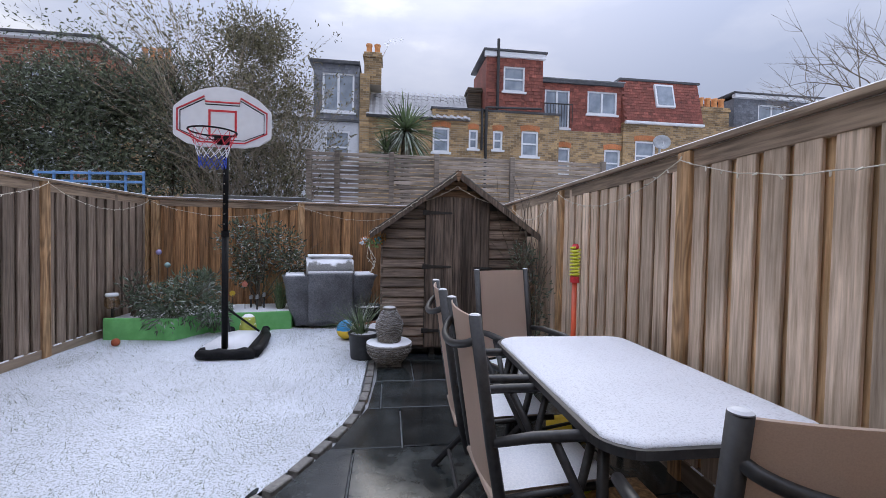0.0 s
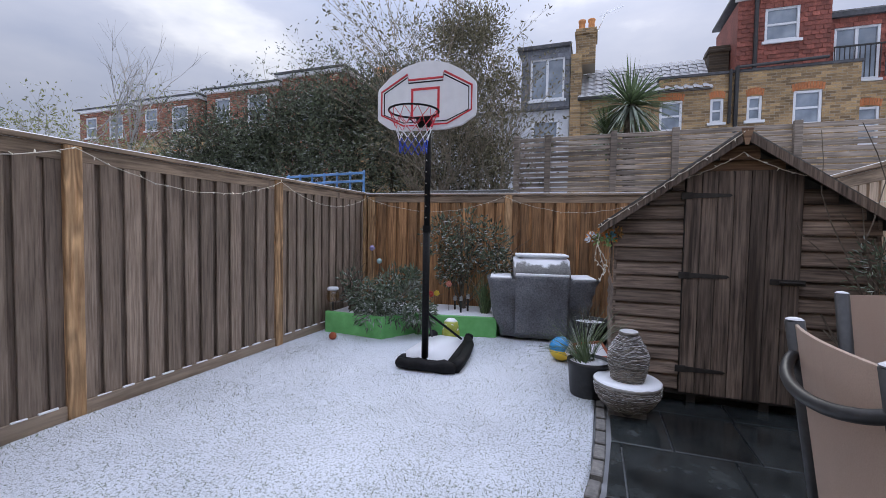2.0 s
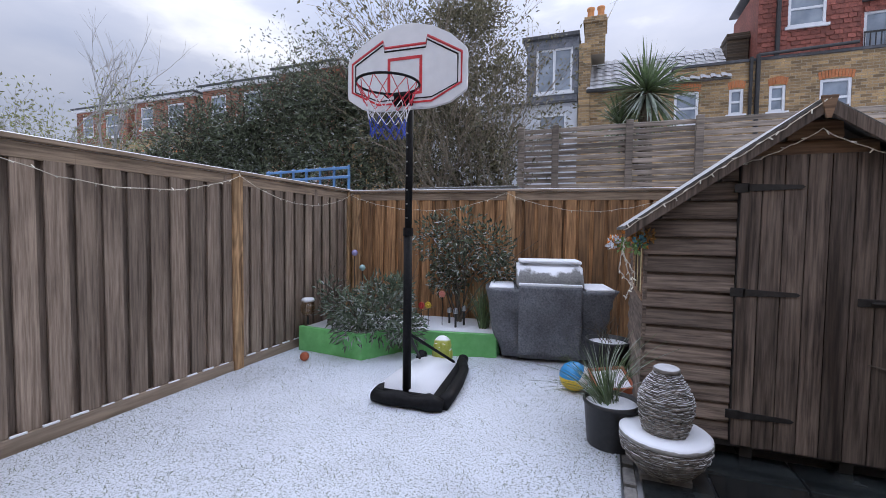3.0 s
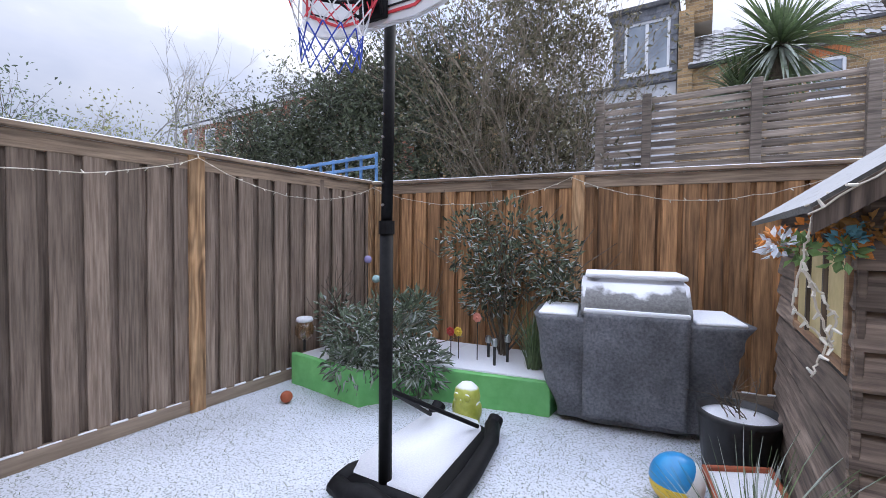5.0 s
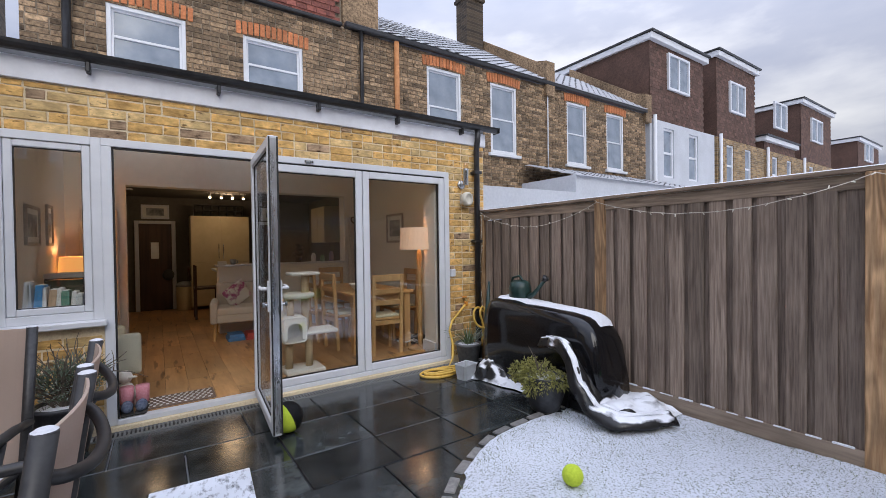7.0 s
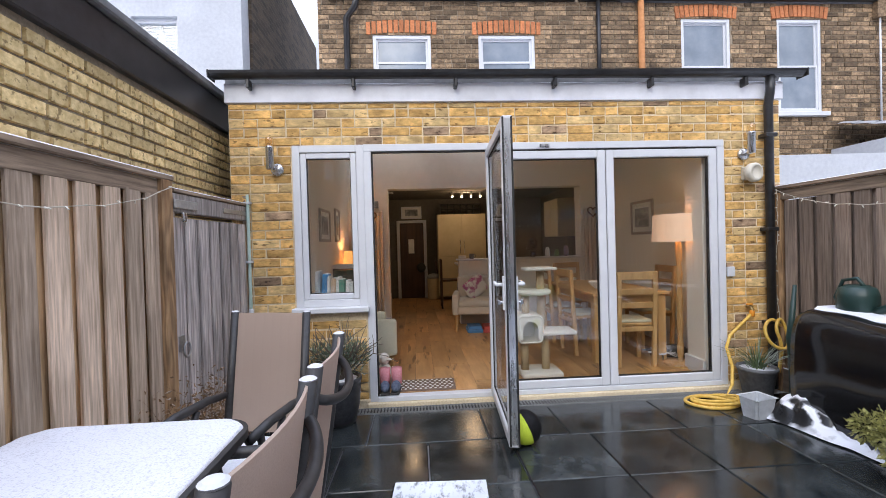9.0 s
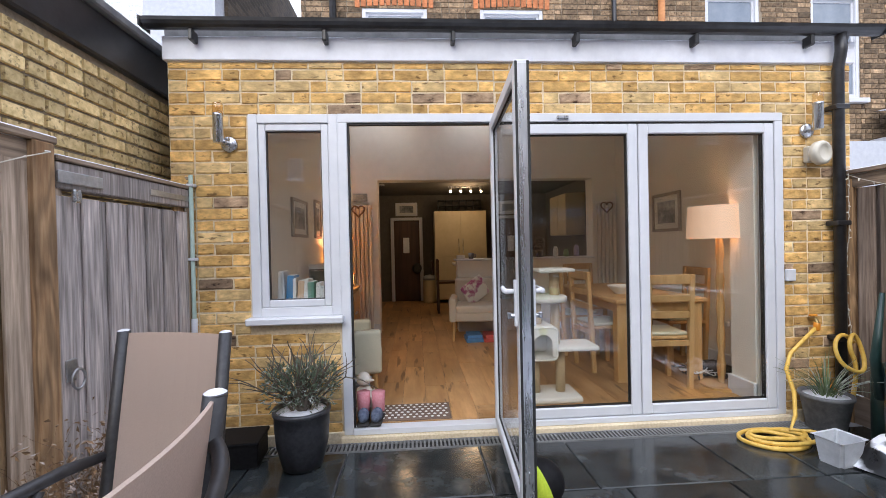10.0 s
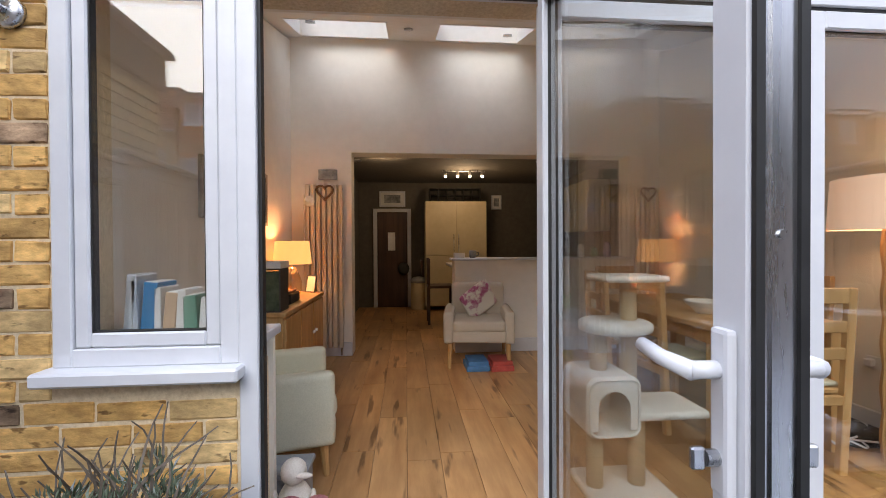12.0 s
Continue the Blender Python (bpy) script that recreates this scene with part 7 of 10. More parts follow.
def stack(prof_fn, z0, z1, lay, n):
    g = nb()
    z = z0
    while z < z1:
        h = lay * rngs.uniform(0.7, 1.25)
        r = prof_fn((z - z0) / (z1 - z0))
        k = max(8, int(n * rngs.uniform(0.8, 1.2)))
        ph = rngs.uniform(0, 6)
        for i in range(k):
            a0, a1 = ph + 2 * math.pi * i / k, ph + 2 * math.pi * (i + 0.94) / k
            ro = r + rngs.uniform(-0.004, 0.007)
            vs = []
            for zz_ in (z, z + h * 0.85):
                for a, rr in ((a0, ro), ((a0 + a1) / 2, ro + 0.004), (a1, ro), (a1, ro - 0.03), (a0, ro - 0.03)):
                    vs.append(g.verts.new((rr * math.cos(a), rr * math.sin(a), zz_ + rngs.uniform(-0.001, 0.001))))
            g.faces.new(vs[:5][::-1])
            g.faces.new(vs[5:])
            for q in range(5):
                g.faces.new((vs[q], vs[(q + 1) % 5], vs[5 + (q + 1) % 5], vs[5 + q]))
        z += h
    return g


tagged(part("bowl", stack(lambda t: 0.13 + 0.085 * math.sin(min(1, t * 1.2) * 1.57), 0.03, 0.2, 0.0075, 22), m_stack, wf, "thin slates stacked into a bowl"), kind="stuff")
part("bowl_core", lathe(nb(), [(0.1, 0.0), (0.11, 0.03), (0.185, 0.16), (0.185, 0.19)], 24), m_dark, wf)
part("bowl_rim", lathe(nb(), [(0.12, 0.185), (0.21, 0.195), (0.222, 0.205), (0.222, 0.222), (0.205, 0.234), (0.12, 0.228)], 32), material("stone_rim_with_snow", (0.25, 0.24, 0.22), (0.4, 0.39, 0.37), 0.8, 40, bump=0.2, snow=0.95, snow_at=0.35, snow_scale=20), wf, "pale stone rim with snow", smooth=True)
tagged(part("urn", stack(lambda t: 0.098 + 0.032 * math.sin(t * 3.0 + 0.1) - 0.055 * max(0, t - 0.55) ** 1.2 / 0.45, 0.225, 0.545, 0.0075, 18), m_stack, wf, "thin slates stacked into an urn"), kind="stuff")
part("urn_core", lathe(nb(), [(0.08, 0.22), (0.105, 0.34), (0.085, 0.46), (0.03, 0.54)], 20), m_dark, wf)
part("urn_cap", lathe(nb(), [(0.05, 0.535), (0.066, 0.545), (0.066, 0.56), (0.05, 0.57), (0.03, 0.566)], 20), m_stack, wf, smooth=True)
part("plinth", bx((-0.12, -0.1, -0.02), (0.12, 0.1, 0.03), 0.006), m_sett, wf)

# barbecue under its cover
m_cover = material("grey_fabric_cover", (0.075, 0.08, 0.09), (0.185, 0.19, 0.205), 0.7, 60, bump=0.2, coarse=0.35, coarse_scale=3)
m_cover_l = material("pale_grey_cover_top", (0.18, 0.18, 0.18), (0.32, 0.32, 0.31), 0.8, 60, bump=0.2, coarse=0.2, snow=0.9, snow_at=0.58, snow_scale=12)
bq = thing("barbecue", "gas barbecue under a dark grey weatherproof cover topped with snow", "barbecue", pose(-0.62, 5.98, 0.0, 0, 0, 12))
g = nb()
NZ_ = 26
ring_prev = None
for i in range(NZ_ + 1):
    t = i / NZ_
    ring = []
    for k in range(120):
        a = 2 * math.pi * k / 120
        ca, sa = math.cos(a), math.sin(a)
        sx, sy = 0.62 - 0.15 * (1 - t) ** 0.8, 0.29 - 0.05 * (1 - t)
        e = 0.22
        x = sx * math.copysign(abs(ca) ** e, ca)
        y = sy * math.copysign(abs(sa) ** e, sa)
        fold = 0.075 * (1 - t) ** 0.7 * noise.noise(Vector((x * 3.2 + t * 1.6, y * 3.2, t * 1.3))) + 0.02 * noise.noise(Vector((x * 9 + t * 5, y * 9, t * 4))) - 0.02 * (1 - t)
        ring.append(g.verts.new((x + fold * ca, y + fold * sa, 0.02 + 0.69 * t + 0.045 * (1 - t) * (0.5 + noise.noise(Vector((x * 4, y * 4, 7)))))))
    if ring_prev:
        for k in range(120):
            g.faces.new((ring_prev[k], ring_prev[(k + 1) % 120], ring[(k + 1) % 120], ring[k]))
    ring_prev = ring
g.faces.new(ring_prev)
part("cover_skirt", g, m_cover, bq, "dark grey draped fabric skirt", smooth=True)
g = nb()
prism(g, [(-0.29, 0.7), (-0.29, 0.78), (-0.15, 0.95), (0.2, 0.97), (0.24, 0.7)], -0.32, 0.3, "x")
bmesh.ops.bevel(g, geom=g.edges[:], offset=0.03, segments=3, affect="EDGES")
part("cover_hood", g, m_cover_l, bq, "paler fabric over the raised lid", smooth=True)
g = bx((-0.3, -0.16, 0.955), (0.29, 0.2, 0.985), 0.012, seg=2)
wobble(g, 0.008, 9)
part("snow_cap", g, m_snow, bq, "snow on the lid", smooth=True)
for a, b in ((-0.58, -0.34), (0.32, 0.58)):
    g = bx((a, -0.24, 0.705), (b, 0.24, 0.73), 0.012, seg=2)
    wobble(g, 0.006, 9)
    part("snow_cap", g, m_snow, bq, "snow on the side shelf", smooth=True)
g = bx((-0.3, -0.3, 0.74), (0.28, -0.17, 0.775), 0.012, pose(0, 0, 0, 0), seg=2)
wobble(g, 0.006, 9)
part("snow_cap", g, m_snow, bq, "snow on the front fold", smooth=True)
g = nb()
flap = []
for i in range(21):
    row = []
    for j in range(25):
        u, t = i / 20, j / 24
        x = -0.3 + 0.58 * u
        row.append(g.verts.new((x, -0.312 + 0.035 * (1 - t) + 0.03 * (1 - t) * noise.noise(Vector((x * 4 + t * 2, t * 2.5, 3))) + 0.009 * noise.noise(Vector((x * 14, t * 9, 5))), 0.09 + 0.66 * t + 0.03 * (1 - t) * noise.noise(Vector((x * 5, 0, 2))))))
    flap.append(row)
rear = [[g.verts.new(v.co + Vector((0, 0.012, 0))) for v in row] for row in flap]
for grid in (flap, rear):
    for a, b in zip(grid, grid[1:]):
        for j in range(24):
            g.faces.new((a[j], a[j + 1], b[j + 1], b[j]))
for e1, e2 in ((flap[0], rear[0]), (flap[-1], rear[-1]), ([r[0] for r in flap], [r[0] for r in rear]), ([r[-1] for r in flap], [r[-1] for r in rear])):
    for j in range(len(e1) - 1):
        g.faces.new((e1[j], e1[j + 1], e2[j + 1], e2[j]))
bmesh.ops.recalc_face_normals(g, faces=g.faces)
part("front_flap", g, m_cover, bq, smooth=True)

# toys and ornaments on the lawn
def simple_ball(name, label, c, r, mats, m=None):
    t = thing(name, label, "ball", m if m is not None else pose(c[0], c[1], c[2] + r, 35, 20, 10))
    bm = nb()
    ball(bm, (0, 0, 0), r, 20)
    for f in bm.faces:
        f.smooth = True
        cz = f.calc_center_median()
        f.material_index = int((math.atan2(cz.y, cz.x) + math.pi) / (2 * math.pi) * len(mats) * 0.999) if len(mats) > 1 else 0
    part("ball", bm, mats, t)
    return t


m_lime = material("lime_felt", (0.42, 0.55, 0.03), (0.58, 0.7, 0.06), 0.9, 90, bump=0.4)
m_blue = material("blue_vinyl", (0.02, 0.2, 0.45), (0.03, 0.28, 0.55), 0.35, 12, bump=0.02)
m_yellow = material("yellow_vinyl", (0.65, 0.42, 0.02), (0.75, 0.52, 0.04), 0.4, 12, bump=0.02)
m_redball = material("rust_red_rubber", (0.3, 0.07, 0.03), (0.45, 0.12, 0.05), 0.7, 30, bump=0.1)
simple_ball("tennis_ball", "lime green tennis ball on the snowy lawn", (-1.62, 1.74, gz(1.74) + 0.012), 0.058, [m_lime])
simple_ball("toy_ball", "small rust-red ball beside the planter", (-2.74, 4.92, 0.012), 0.042, [m_redball])
simple_ball("beach_ball", "blue, white and yellow ball half hidden behind the pot", (-0.31, 5.12, 0.012), 0.115, [m_blue, m_paper, m_yellow], pose(-0.31, 5.12, 0.127, -90, 0, 20))
simple_ball("basketball", "lime and black basketball beside the open door", (-0.52, -0.02, gz(0)), 0.115, [m_lime, m_blk, m_lime, m_blk])
m_owl = material("yellow_green_glaze", (0.34, 0.38, 0.05), (0.52, 0.54, 0.12), 0.35, 14, bump=0.05, snow=0.9, snow_at=0.55)
ow = nb()
lathe(ow, [(0.07, 0), (0.082, 0.01), (0.088, 0.08), (0.08, 0.14), (0.085, 0.18), (0.075, 0.23), (0.04, 0.262), (0.006, 0.27)], 24)
for sx in (-1, 1):
    ball(ow, (sx * 0.034, -0.07, 0.19), 0.026, 12, (1, 0.5, 1))
    ball(ow, (sx * 0.08, 0.0, 0.1), 0.05, 10, (0.4, 0.8, 1.2))
ball(ow, (0, -0.085, 0.165), 0.012, 8, (0.8, 0.8, 1.4))
ob = tagged(link_mesh("owl_figure", ow, m_owl, m=pose(-1.5, 5.33, 0.012), smooth=True), "glazed yellow-green owl ornament with snow on its head", "ornament")
tr = thing("tray", "orange-rimmed tray filled with snow leaning by the shed", "tray", pose(-0.03, 5.16, 0.02, 10, -8, 12))
part("rim", frame_ring(nb(), -0.14, -0.17, 0.14, 0.17, 0.02, -0.02, 0.03, 0.004), m_redball, tr).data.transform(Matrix(((1, 0, 0, 0), (0, 0, 1, 0), (0, 1, 0, 0.1), (0, 0, 0, 1))))
part("panel", bx((-0.13, -0.16, 0.085), (0.13, 0.16, 0.11)), m_snow, tr)
for x, y, z, c, nm in ((-2.72, 5.75, 0.98, (0.25, 0.22, 0.4), "purple"), (-2.6, 5.72, 0.82, (0.25, 0.38, 0.38), "teal")):
    t1 = thing("garden_stake", nm + " glass bauble on a thin garden stake", "garden stake", pose(x, y, 0.2), "garden stakes")
    part("rod", tube(nb(), [(0, 0, 0), (0, 0, z - 0.2)], 0.004, 6), m_iron, t1)
    part("bauble", ball(nb(), (0, 0, z - 0.18), 0.035, 14), material("glass_bauble", c, tuple(v * 1.4 for v in c), 0.2, 6, bump=0.0), t1, smooth=True)
for x, y, c, nm, h in ((-1.72, 5.9, (0.6, 0.22, 0.16), "pink-red glass flower", 0.34), (-1.86, 5.85, (0.65, 0.45, 0.05), "yellow metal flower", 0.22), (-1.96, 5.9, (0.5, 0.05, 0.04), "red metal flower", 0.2)):
    t1 = thing("garden_ornament", nm + " on a short stake in the planter", "ornament", pose(x, y, 0.24), "flower stakes")
    part("rod", tube(nb(), [(0, 0, 0), (0, 0, h)], 0.004, 6), m_iron, t1)
    g = nb()
    for k in range(7):
        a = 2 * math.pi * k / 7
        ball(g, (0.023 * math.cos(a), -0.01, h + 0.023 * math.sin(a)), 0.016, 8, (1, 0.3, 1))
    ball(g, (0, -0.012, h), 0.013, 8)
    part("petals", g, material("painted_petal", c, tuple(min(0.8, v * 1.2) for v in c), 0.4, 10, bump=0.0), t1, smooth=True)
for x, y, h in ((-1.55, 5.85, 0.15), (-1.5, 5.98, 0.16), (-1.68, 6.02, 0.12)):
    t1 = thing("solar_light", "small solar stake light with snow on top", "garden light", pose(x, y, 0.24), "solar lights")
    part("stem", tube(nb(), [(0, 0, 0), (0, 0, h)], 0.012, 8), m_iron, t1)
    part("head", lathe(nb(), [(0.02, h), (0.026, h + 0.01), (0.026, h + 0.05), (0.01, h + 0.06)], 12), m_steel, t1)
lt = thing("lantern", "round glass lantern with a white lid beside the planter", "lantern", pose(-3.0, 5.3, 0.26))
part("jar", lathe(nb(), [(0.05, 0.1), (0.075, 0.14), (0.075, 0.2), (0.05, 0.24)], 18), m_clear, lt, smooth=True)
part("lid", lathe(nb(), [(0.06, 0.24), (0.07, 0.25), (0.06, 0.275), (0.02, 0.28)], 18), m_snow, lt, smooth=True)
part("stand", tube(nb(), [(0, 0, 0), (0, 0, 0.1)], 0.01, 8), m_iron, lt)

# swingball pole
sw = thing("swingball", "red pole game with a yellow coil at its top", "pole game", pose(1.4, 2.6, gz(2.6)))
part("base", lathe(nb(), [(0.16, 0), (0.16, 0.03), (0.05, 0.07), (0.03, 0.1)], 20), m_yellow, sw, smooth=True)
part("pole", tube(nb(), [(0, 0, 0.08), (0, 0, 1.0)], 0.017, 12), material("red_plastic_pole", (0.6, 0.08, 0.03), (0.72, 0.12, 0.05), 0.4, 10, bump=0.02), sw, "orange-red plastic pole", smooth=True)
part("collar", tube(nb(), [(0, 0, 0.98), (0, 0, 1.02)], 0.03, 12), m_red, sw)
part("coil", tube(nb(), [(0.028 * math.cos(k * 0.6), 0.028 * math.sin(k * 0.6), 1.02 + k * 0.0021) for k in range(92)], 0.007, 6), material("yellow_coil", (0.6, 0.6, 0.04), (0.7, 0.7, 0.07), 0.4, 10, bump=0.0), sw, "yellow coiled spring", smooth=True)
part("cap", lathe(nb(), [(0.02, 1.2), (0.025, 1.215), (0.015, 1.235)], 12), m_red, sw)

# clutter under the table
g = nb()
for k in range(6):
    tube(g, [((0.14 + 0.006 * k) * math.cos(a * 0.3), (0.14 + 0.006 * k) * math.sin(a * 0.3), 0.02 + k * 0.012) for a in range(22)], 0.009, 6, closed=True)
tagged(link_mesh("rope_coil", g, m_frame, m=pose(1.0, 2.05, gz(2.0))), "dark coiled rope under the table", "rope")
simple_ball("toy_ball", "yellow-green ball under the garden table", (1.15, 1.95, gz(2.0)), 0.09, [m_lime])
g = bx((0.9, 1.6, gz(1.6)), (1.5, 2.0, gz(1.6) + 0.04), 0.006)
tagged(link_mesh("plank_offcut", g, m_post), "brown wooden board lying under the table", "board")

# ---- behind the garden: slatted fence, trellis, low roof ----
m_slat = material("grey_weathered_slat", (0.12, 0.1, 0.082), (0.36, 0.305, 0.255), 0.85, 40, (0.06, 1, 1), 0.4, rand=0.35, coarse=0.3, snow=0.5, snow_at=0.58)
SFY = 8.8
sf = thing("slatted_fence", "tall grey-brown horizontal slatted fence with square posts", "fence", pose(0, SFY, 0))
slat_me = {}
posts = [-1.42, -0.87, 0.22, 1.15, 2.77, 4.82]
rng = random.Random(21)
for a, b in zip(posts, posts[1:]):
    w = b - a - 0.02
    slat_me[a] = bevel_box_mesh("slat", w, 0.02, 0.068, m_slat)
    for k in range(26):
        share("slat", slat_me[a], sf, pose((a + b) / 2, rng.uniform(-0.004, 0.004), 0.62 + k * 0.09, rng.uniform(-2, 2), rng.uniform(-0.25, 0.25), 0))
post_me = bevel_box_mesh("post", 0.1, 0.09, 2.97, m_slat)
for x in posts:
    share("post", post_me, sf, pose(x, -0.055, 0.0))

m_trellis = material("blue_painted_trellis", (0.07, 0.19, 0.4), (0.13, 0.28, 0.52), 0.65, 18, bump=0.15, snow=0.6, snow_at=0.6)
tl = thing("trellis", "blue painted wooden trellis above the neighbour's fence", "trellis", pose(-4.89, 6.75, 0, 0, 0, -7.8))
for z in (1.62, 1.8, 1.98, 2.1):
    part("rail", bx((0, -0.012, z - 0.035), (1.6, 0.012, z), 0.003), m_trellis, tl)
for k in range(7):
    part("upright", bx((k * 0.26, 0.013, 0.6 if k % 3 == 0 else 1.55), (k * 0.26 + 0.035, 0.033, 2.12), 0.003), m_trellis, tl)
lr = thing("low_shed", "low dark shed with a snow-edged flat roof", "shed", pose(-2.25, 8.05, 0))
part("walls", bx((-0.9, -0.4, 0.0), (0.9, 0.4, 1.8), 0.005), m_shed, lr)
part("roof", bx((-1.0, -0.5, 1.8), (1.0, 0.5, 1.9), 0.01), m_felt, lr)

# ---- palm ----
palm = thing("palm", "spiky green cabbage palm with a drooping skirt", "palm tree", pose(0.54, 10.0, 0))
rng = random.Random(31)
g = nb()
tube(g, [(0, 0, 0), (0.03, 0, 1.5), (0.0, 0, 3.1), (0.0, 0, 3.75)], [0.16, 0.13, 0.11, 0.1], 10)
part("trunk", g, m_bark, palm, smooth=True)
for nm, c, count, ln in (("crown", (0, 0, 3.72), 330, 0.92), ("crown", (-0.42, 0.1, 3.2), 150, 0.62)):
    g = nb()
    for _ in range(count):
        a, el = rng.uniform(0, 2 * math.pi), math.asin(rng.uniform(-0.75, 1.0))
        d = Vector((math.cos(a) * math.cos(el), math.sin(a) * math.cos(el), math.sin(el)))
        side = d.cross(Vector((0, 0, 1)))
        side = (side.normalized() if side.length > 1e-3 else Vector((1, 0, 0))) * 0.021
        L = ln * rng.uniform(0.7, 1.1) * (0.9 if el < 0 else 1.0)
        prev = None
        for i in range(6):
            s = i / 5
            p = Vector(c) + d * (0.05 + L * s) - Vector((0, 0, 0.3 * L * s * s * math.cos(el)))
            w = side * (0.6 + 0.4 * math.sin(min(1, s * 2) * 1.57)) * (1 - s ** 3 * 0.96)
            cur = (g.verts.new(p - w), g.verts.new(p + w))
            if prev:
                g.faces.new((prev[0], prev[1], cur[1], cur[0]))
            prev = cur
    part(nm, g, m_grass, palm)
    if c[0]:
        g = nb()
        tube(g, [(0, 0.05, 2.3), (-0.3, 0.1, 2.7), (-0.42, 0.1, 3.2)], 0.06, 8)
        part("side_trunk", g, m_bark, palm, smooth=True)

# ---- hedge and trees ----
def leafy(bm, tips, per, size, rng, spread=0.12, shape=2.2, up=0.1):
    for p in tips:
        for _ in range(per):
            q = (p.x + rng.gauss(0, spread), p.y + rng.gauss(0, spread), p.z + rng.gauss(0, spread), 0.03)
            leaf_cloud(bm, [q], 1, size, rng, up, shape=shape)
    return bm


m_bark_tan = material("tan_twig_bark", (0.13, 0.105, 0.075), (0.34, 0.29, 0.22), 0.9, 30, (1, 1, 0.3), 0.4)
m_bark_dark = material("dark_twig_bark", (0.045, 0.036, 0.027), (0.12, 0.095, 0.07), 0.9, 30, (1, 1, 0.3), 0.4)
hedge = thing("hedge", "tall dark evergreen hedge of arching twigs dusted with snow", "hedge", pose(-7.2, 9.3, 0))
rng = random.Random(41)
centres = []
for k in range(190):
    x = rng.uniform(-4.6, 3.4)
    top = 5.15 if x > 0.6 else 5.15 - 0.3 * (0.6 - x)
    top += 0.25 * math.sin(x * 2.3) - 0.2
    r = rng.uniform(0.35, 0.7)
    z = 0.8 + (top - 0.9 - r) * (rng.random() ** 0.5)
    centres.append((x, rng.uniform(-0.5, 0.5) + 0.25 * (z - 2.5) * 0.2, z, r))
part("foliage", leaf_cloud(nb(), centres, 48000, 0.105, rng, 0.0, 1.0, 2.2, 0.5), m_leaf_dark, hedge)
g, g2 = nb(), nb()
for k in range(70):
    x = rng.uniform(-3.5, 3.6)
    top = (4.7 if x > 0.6 else 4.7 - 0.28 * (0.6 - x))
    tips = twigs(g, (x, rng.uniform(-0.5, 0.2), top - 0.9), (rng.gauss(0, 0.5), rng.gauss(-0.25, 0.3), 1), rng.uniform(0.5, 0.9), 0.01, 2, rng, 0.45, 0.06)
    leafy(g2, tips, 6, 0.07, rng, 0.07, 2.6)
for k in range(14):
    x = -3.3 + k * 0.5
    tube(g, [(x, 0.2, 0), (x + rng.uniform(-0.2, 0.2), 0.2, 1.5), (x + rng.uniform(-0.3, 0.3), 0.2, 3)], [0.06, 0.05, 0.03], 6)
part("branchwork", g, m_bark_dark, hedge)
part("sprays", g2, m_leaf_dark, hedge)

tree = thing("tree", "tall olive-brown half-bare tree with many fine upright twigs", "tree", pose(-2.95, 9.5, 0))
rng = random.Random(51)
g, g2 = nb(), nb()
for k in range(24):
    a, lean = rng.uniform(0, 6.28), rng.uniform(0.03, 0.15)
    tips = twigs(g, (rng.uniform(-0.55, 0.65), rng.uniform(-0.2, 0.2), 0), (math.cos(a) * lean, math.sin(a) * lean, 1), rng.uniform(1.7, 2.8), 0.028, 3, rng, 0.25, -0.02, 4)
    leafy(g2, tips[::2], 7, 0.085, rng, 0.12, 2.6)
part("trunk", g, m_bark_tan, tree)
part("crown", g2, m_leaf_brown, tree)
clumps = []
for _ in range(90):
    z = rng.uniform(0.9, 5.9)
    half = 1.25 * math.sqrt(max(0.1, 1 - ((z - 2.9) / 3.4) ** 2))
    clumps.append((rng.uniform(-half, half * 1.05), rng.uniform(-0.4, 0.6), z, rng.uniform(0.25, 0.5)))
part("inner_leaves", leaf_cloud(nb(), clumps, 30000, 0.075, rng, 0.3, shape=2.8), m_leaf_brown, tree)

m_leaf_pale = material("pale_yellow_green_leaf", (0.17, 0.19, 0.08), (0.32, 0.33, 0.17), 0.6, 30, bump=0.05, rand=0.3, island=True, translucent=0.3, snow=0.5, snow_at=0.55)


def bare_tree(label, m, height, seed, bark, stems=3, leaf_mat=None, per=2, depth=4, size=0.12, kids=4, spread=0.42):
    t = thing("tree", label, "tree", m)
    rr = random.Random(seed)
    g, g2 = nb(), nb()
    for _ in range(stems):
        tips = twigs(g, (rr.uniform(-0.2, 0.2), rr.uniform(-0.2, 0.2), 0), (rr.gauss(0, 0.22), rr.gauss(0, 0.22), 1), height * 0.52, height * 0.012, depth, rr, spread, -0.03, kids)
        if leaf_mat:
            leafy(g2, tips, per, size, rr, 0.16)
    part("trunk", g, bark, t)
    if leaf_mat:
        part("crown", g2, leaf_mat, t)
    return t


bare_tree("bare pale birch tree with fine drooping twigs", pose(-12.6, 9.2, 0), 5.6, 61, m_bark_pale, 1, None, spread=0.3)
bare_tree("pale green thin-leaved tree beyond the neighbour's fence", pose(-13.6, 8.2, 0), 4.5, 62, m_bark_pale, 4, m_leaf_pale, 8, 3, 0.1)
bare_tree("pale green thin-leaved tree beyond the neighbour's fence", pose(-11.8, 10.8, 0), 3.9, 63, m_bark_pale, 4, m_leaf_pale, 7, 3, 0.1)
bare_tree("leafy grey-green tree several gardens away", pose(-15.0, 5.6, 0), 4.4, 64, m_bark, 4, m_leaf, 9, 3, 0.11)
bare_tree("leafy grey-green tree several gardens away", pose(-26, 2.2, 0), 4.8, 65, m_bark, 6, m_leaf, 9, 3, 0.14)
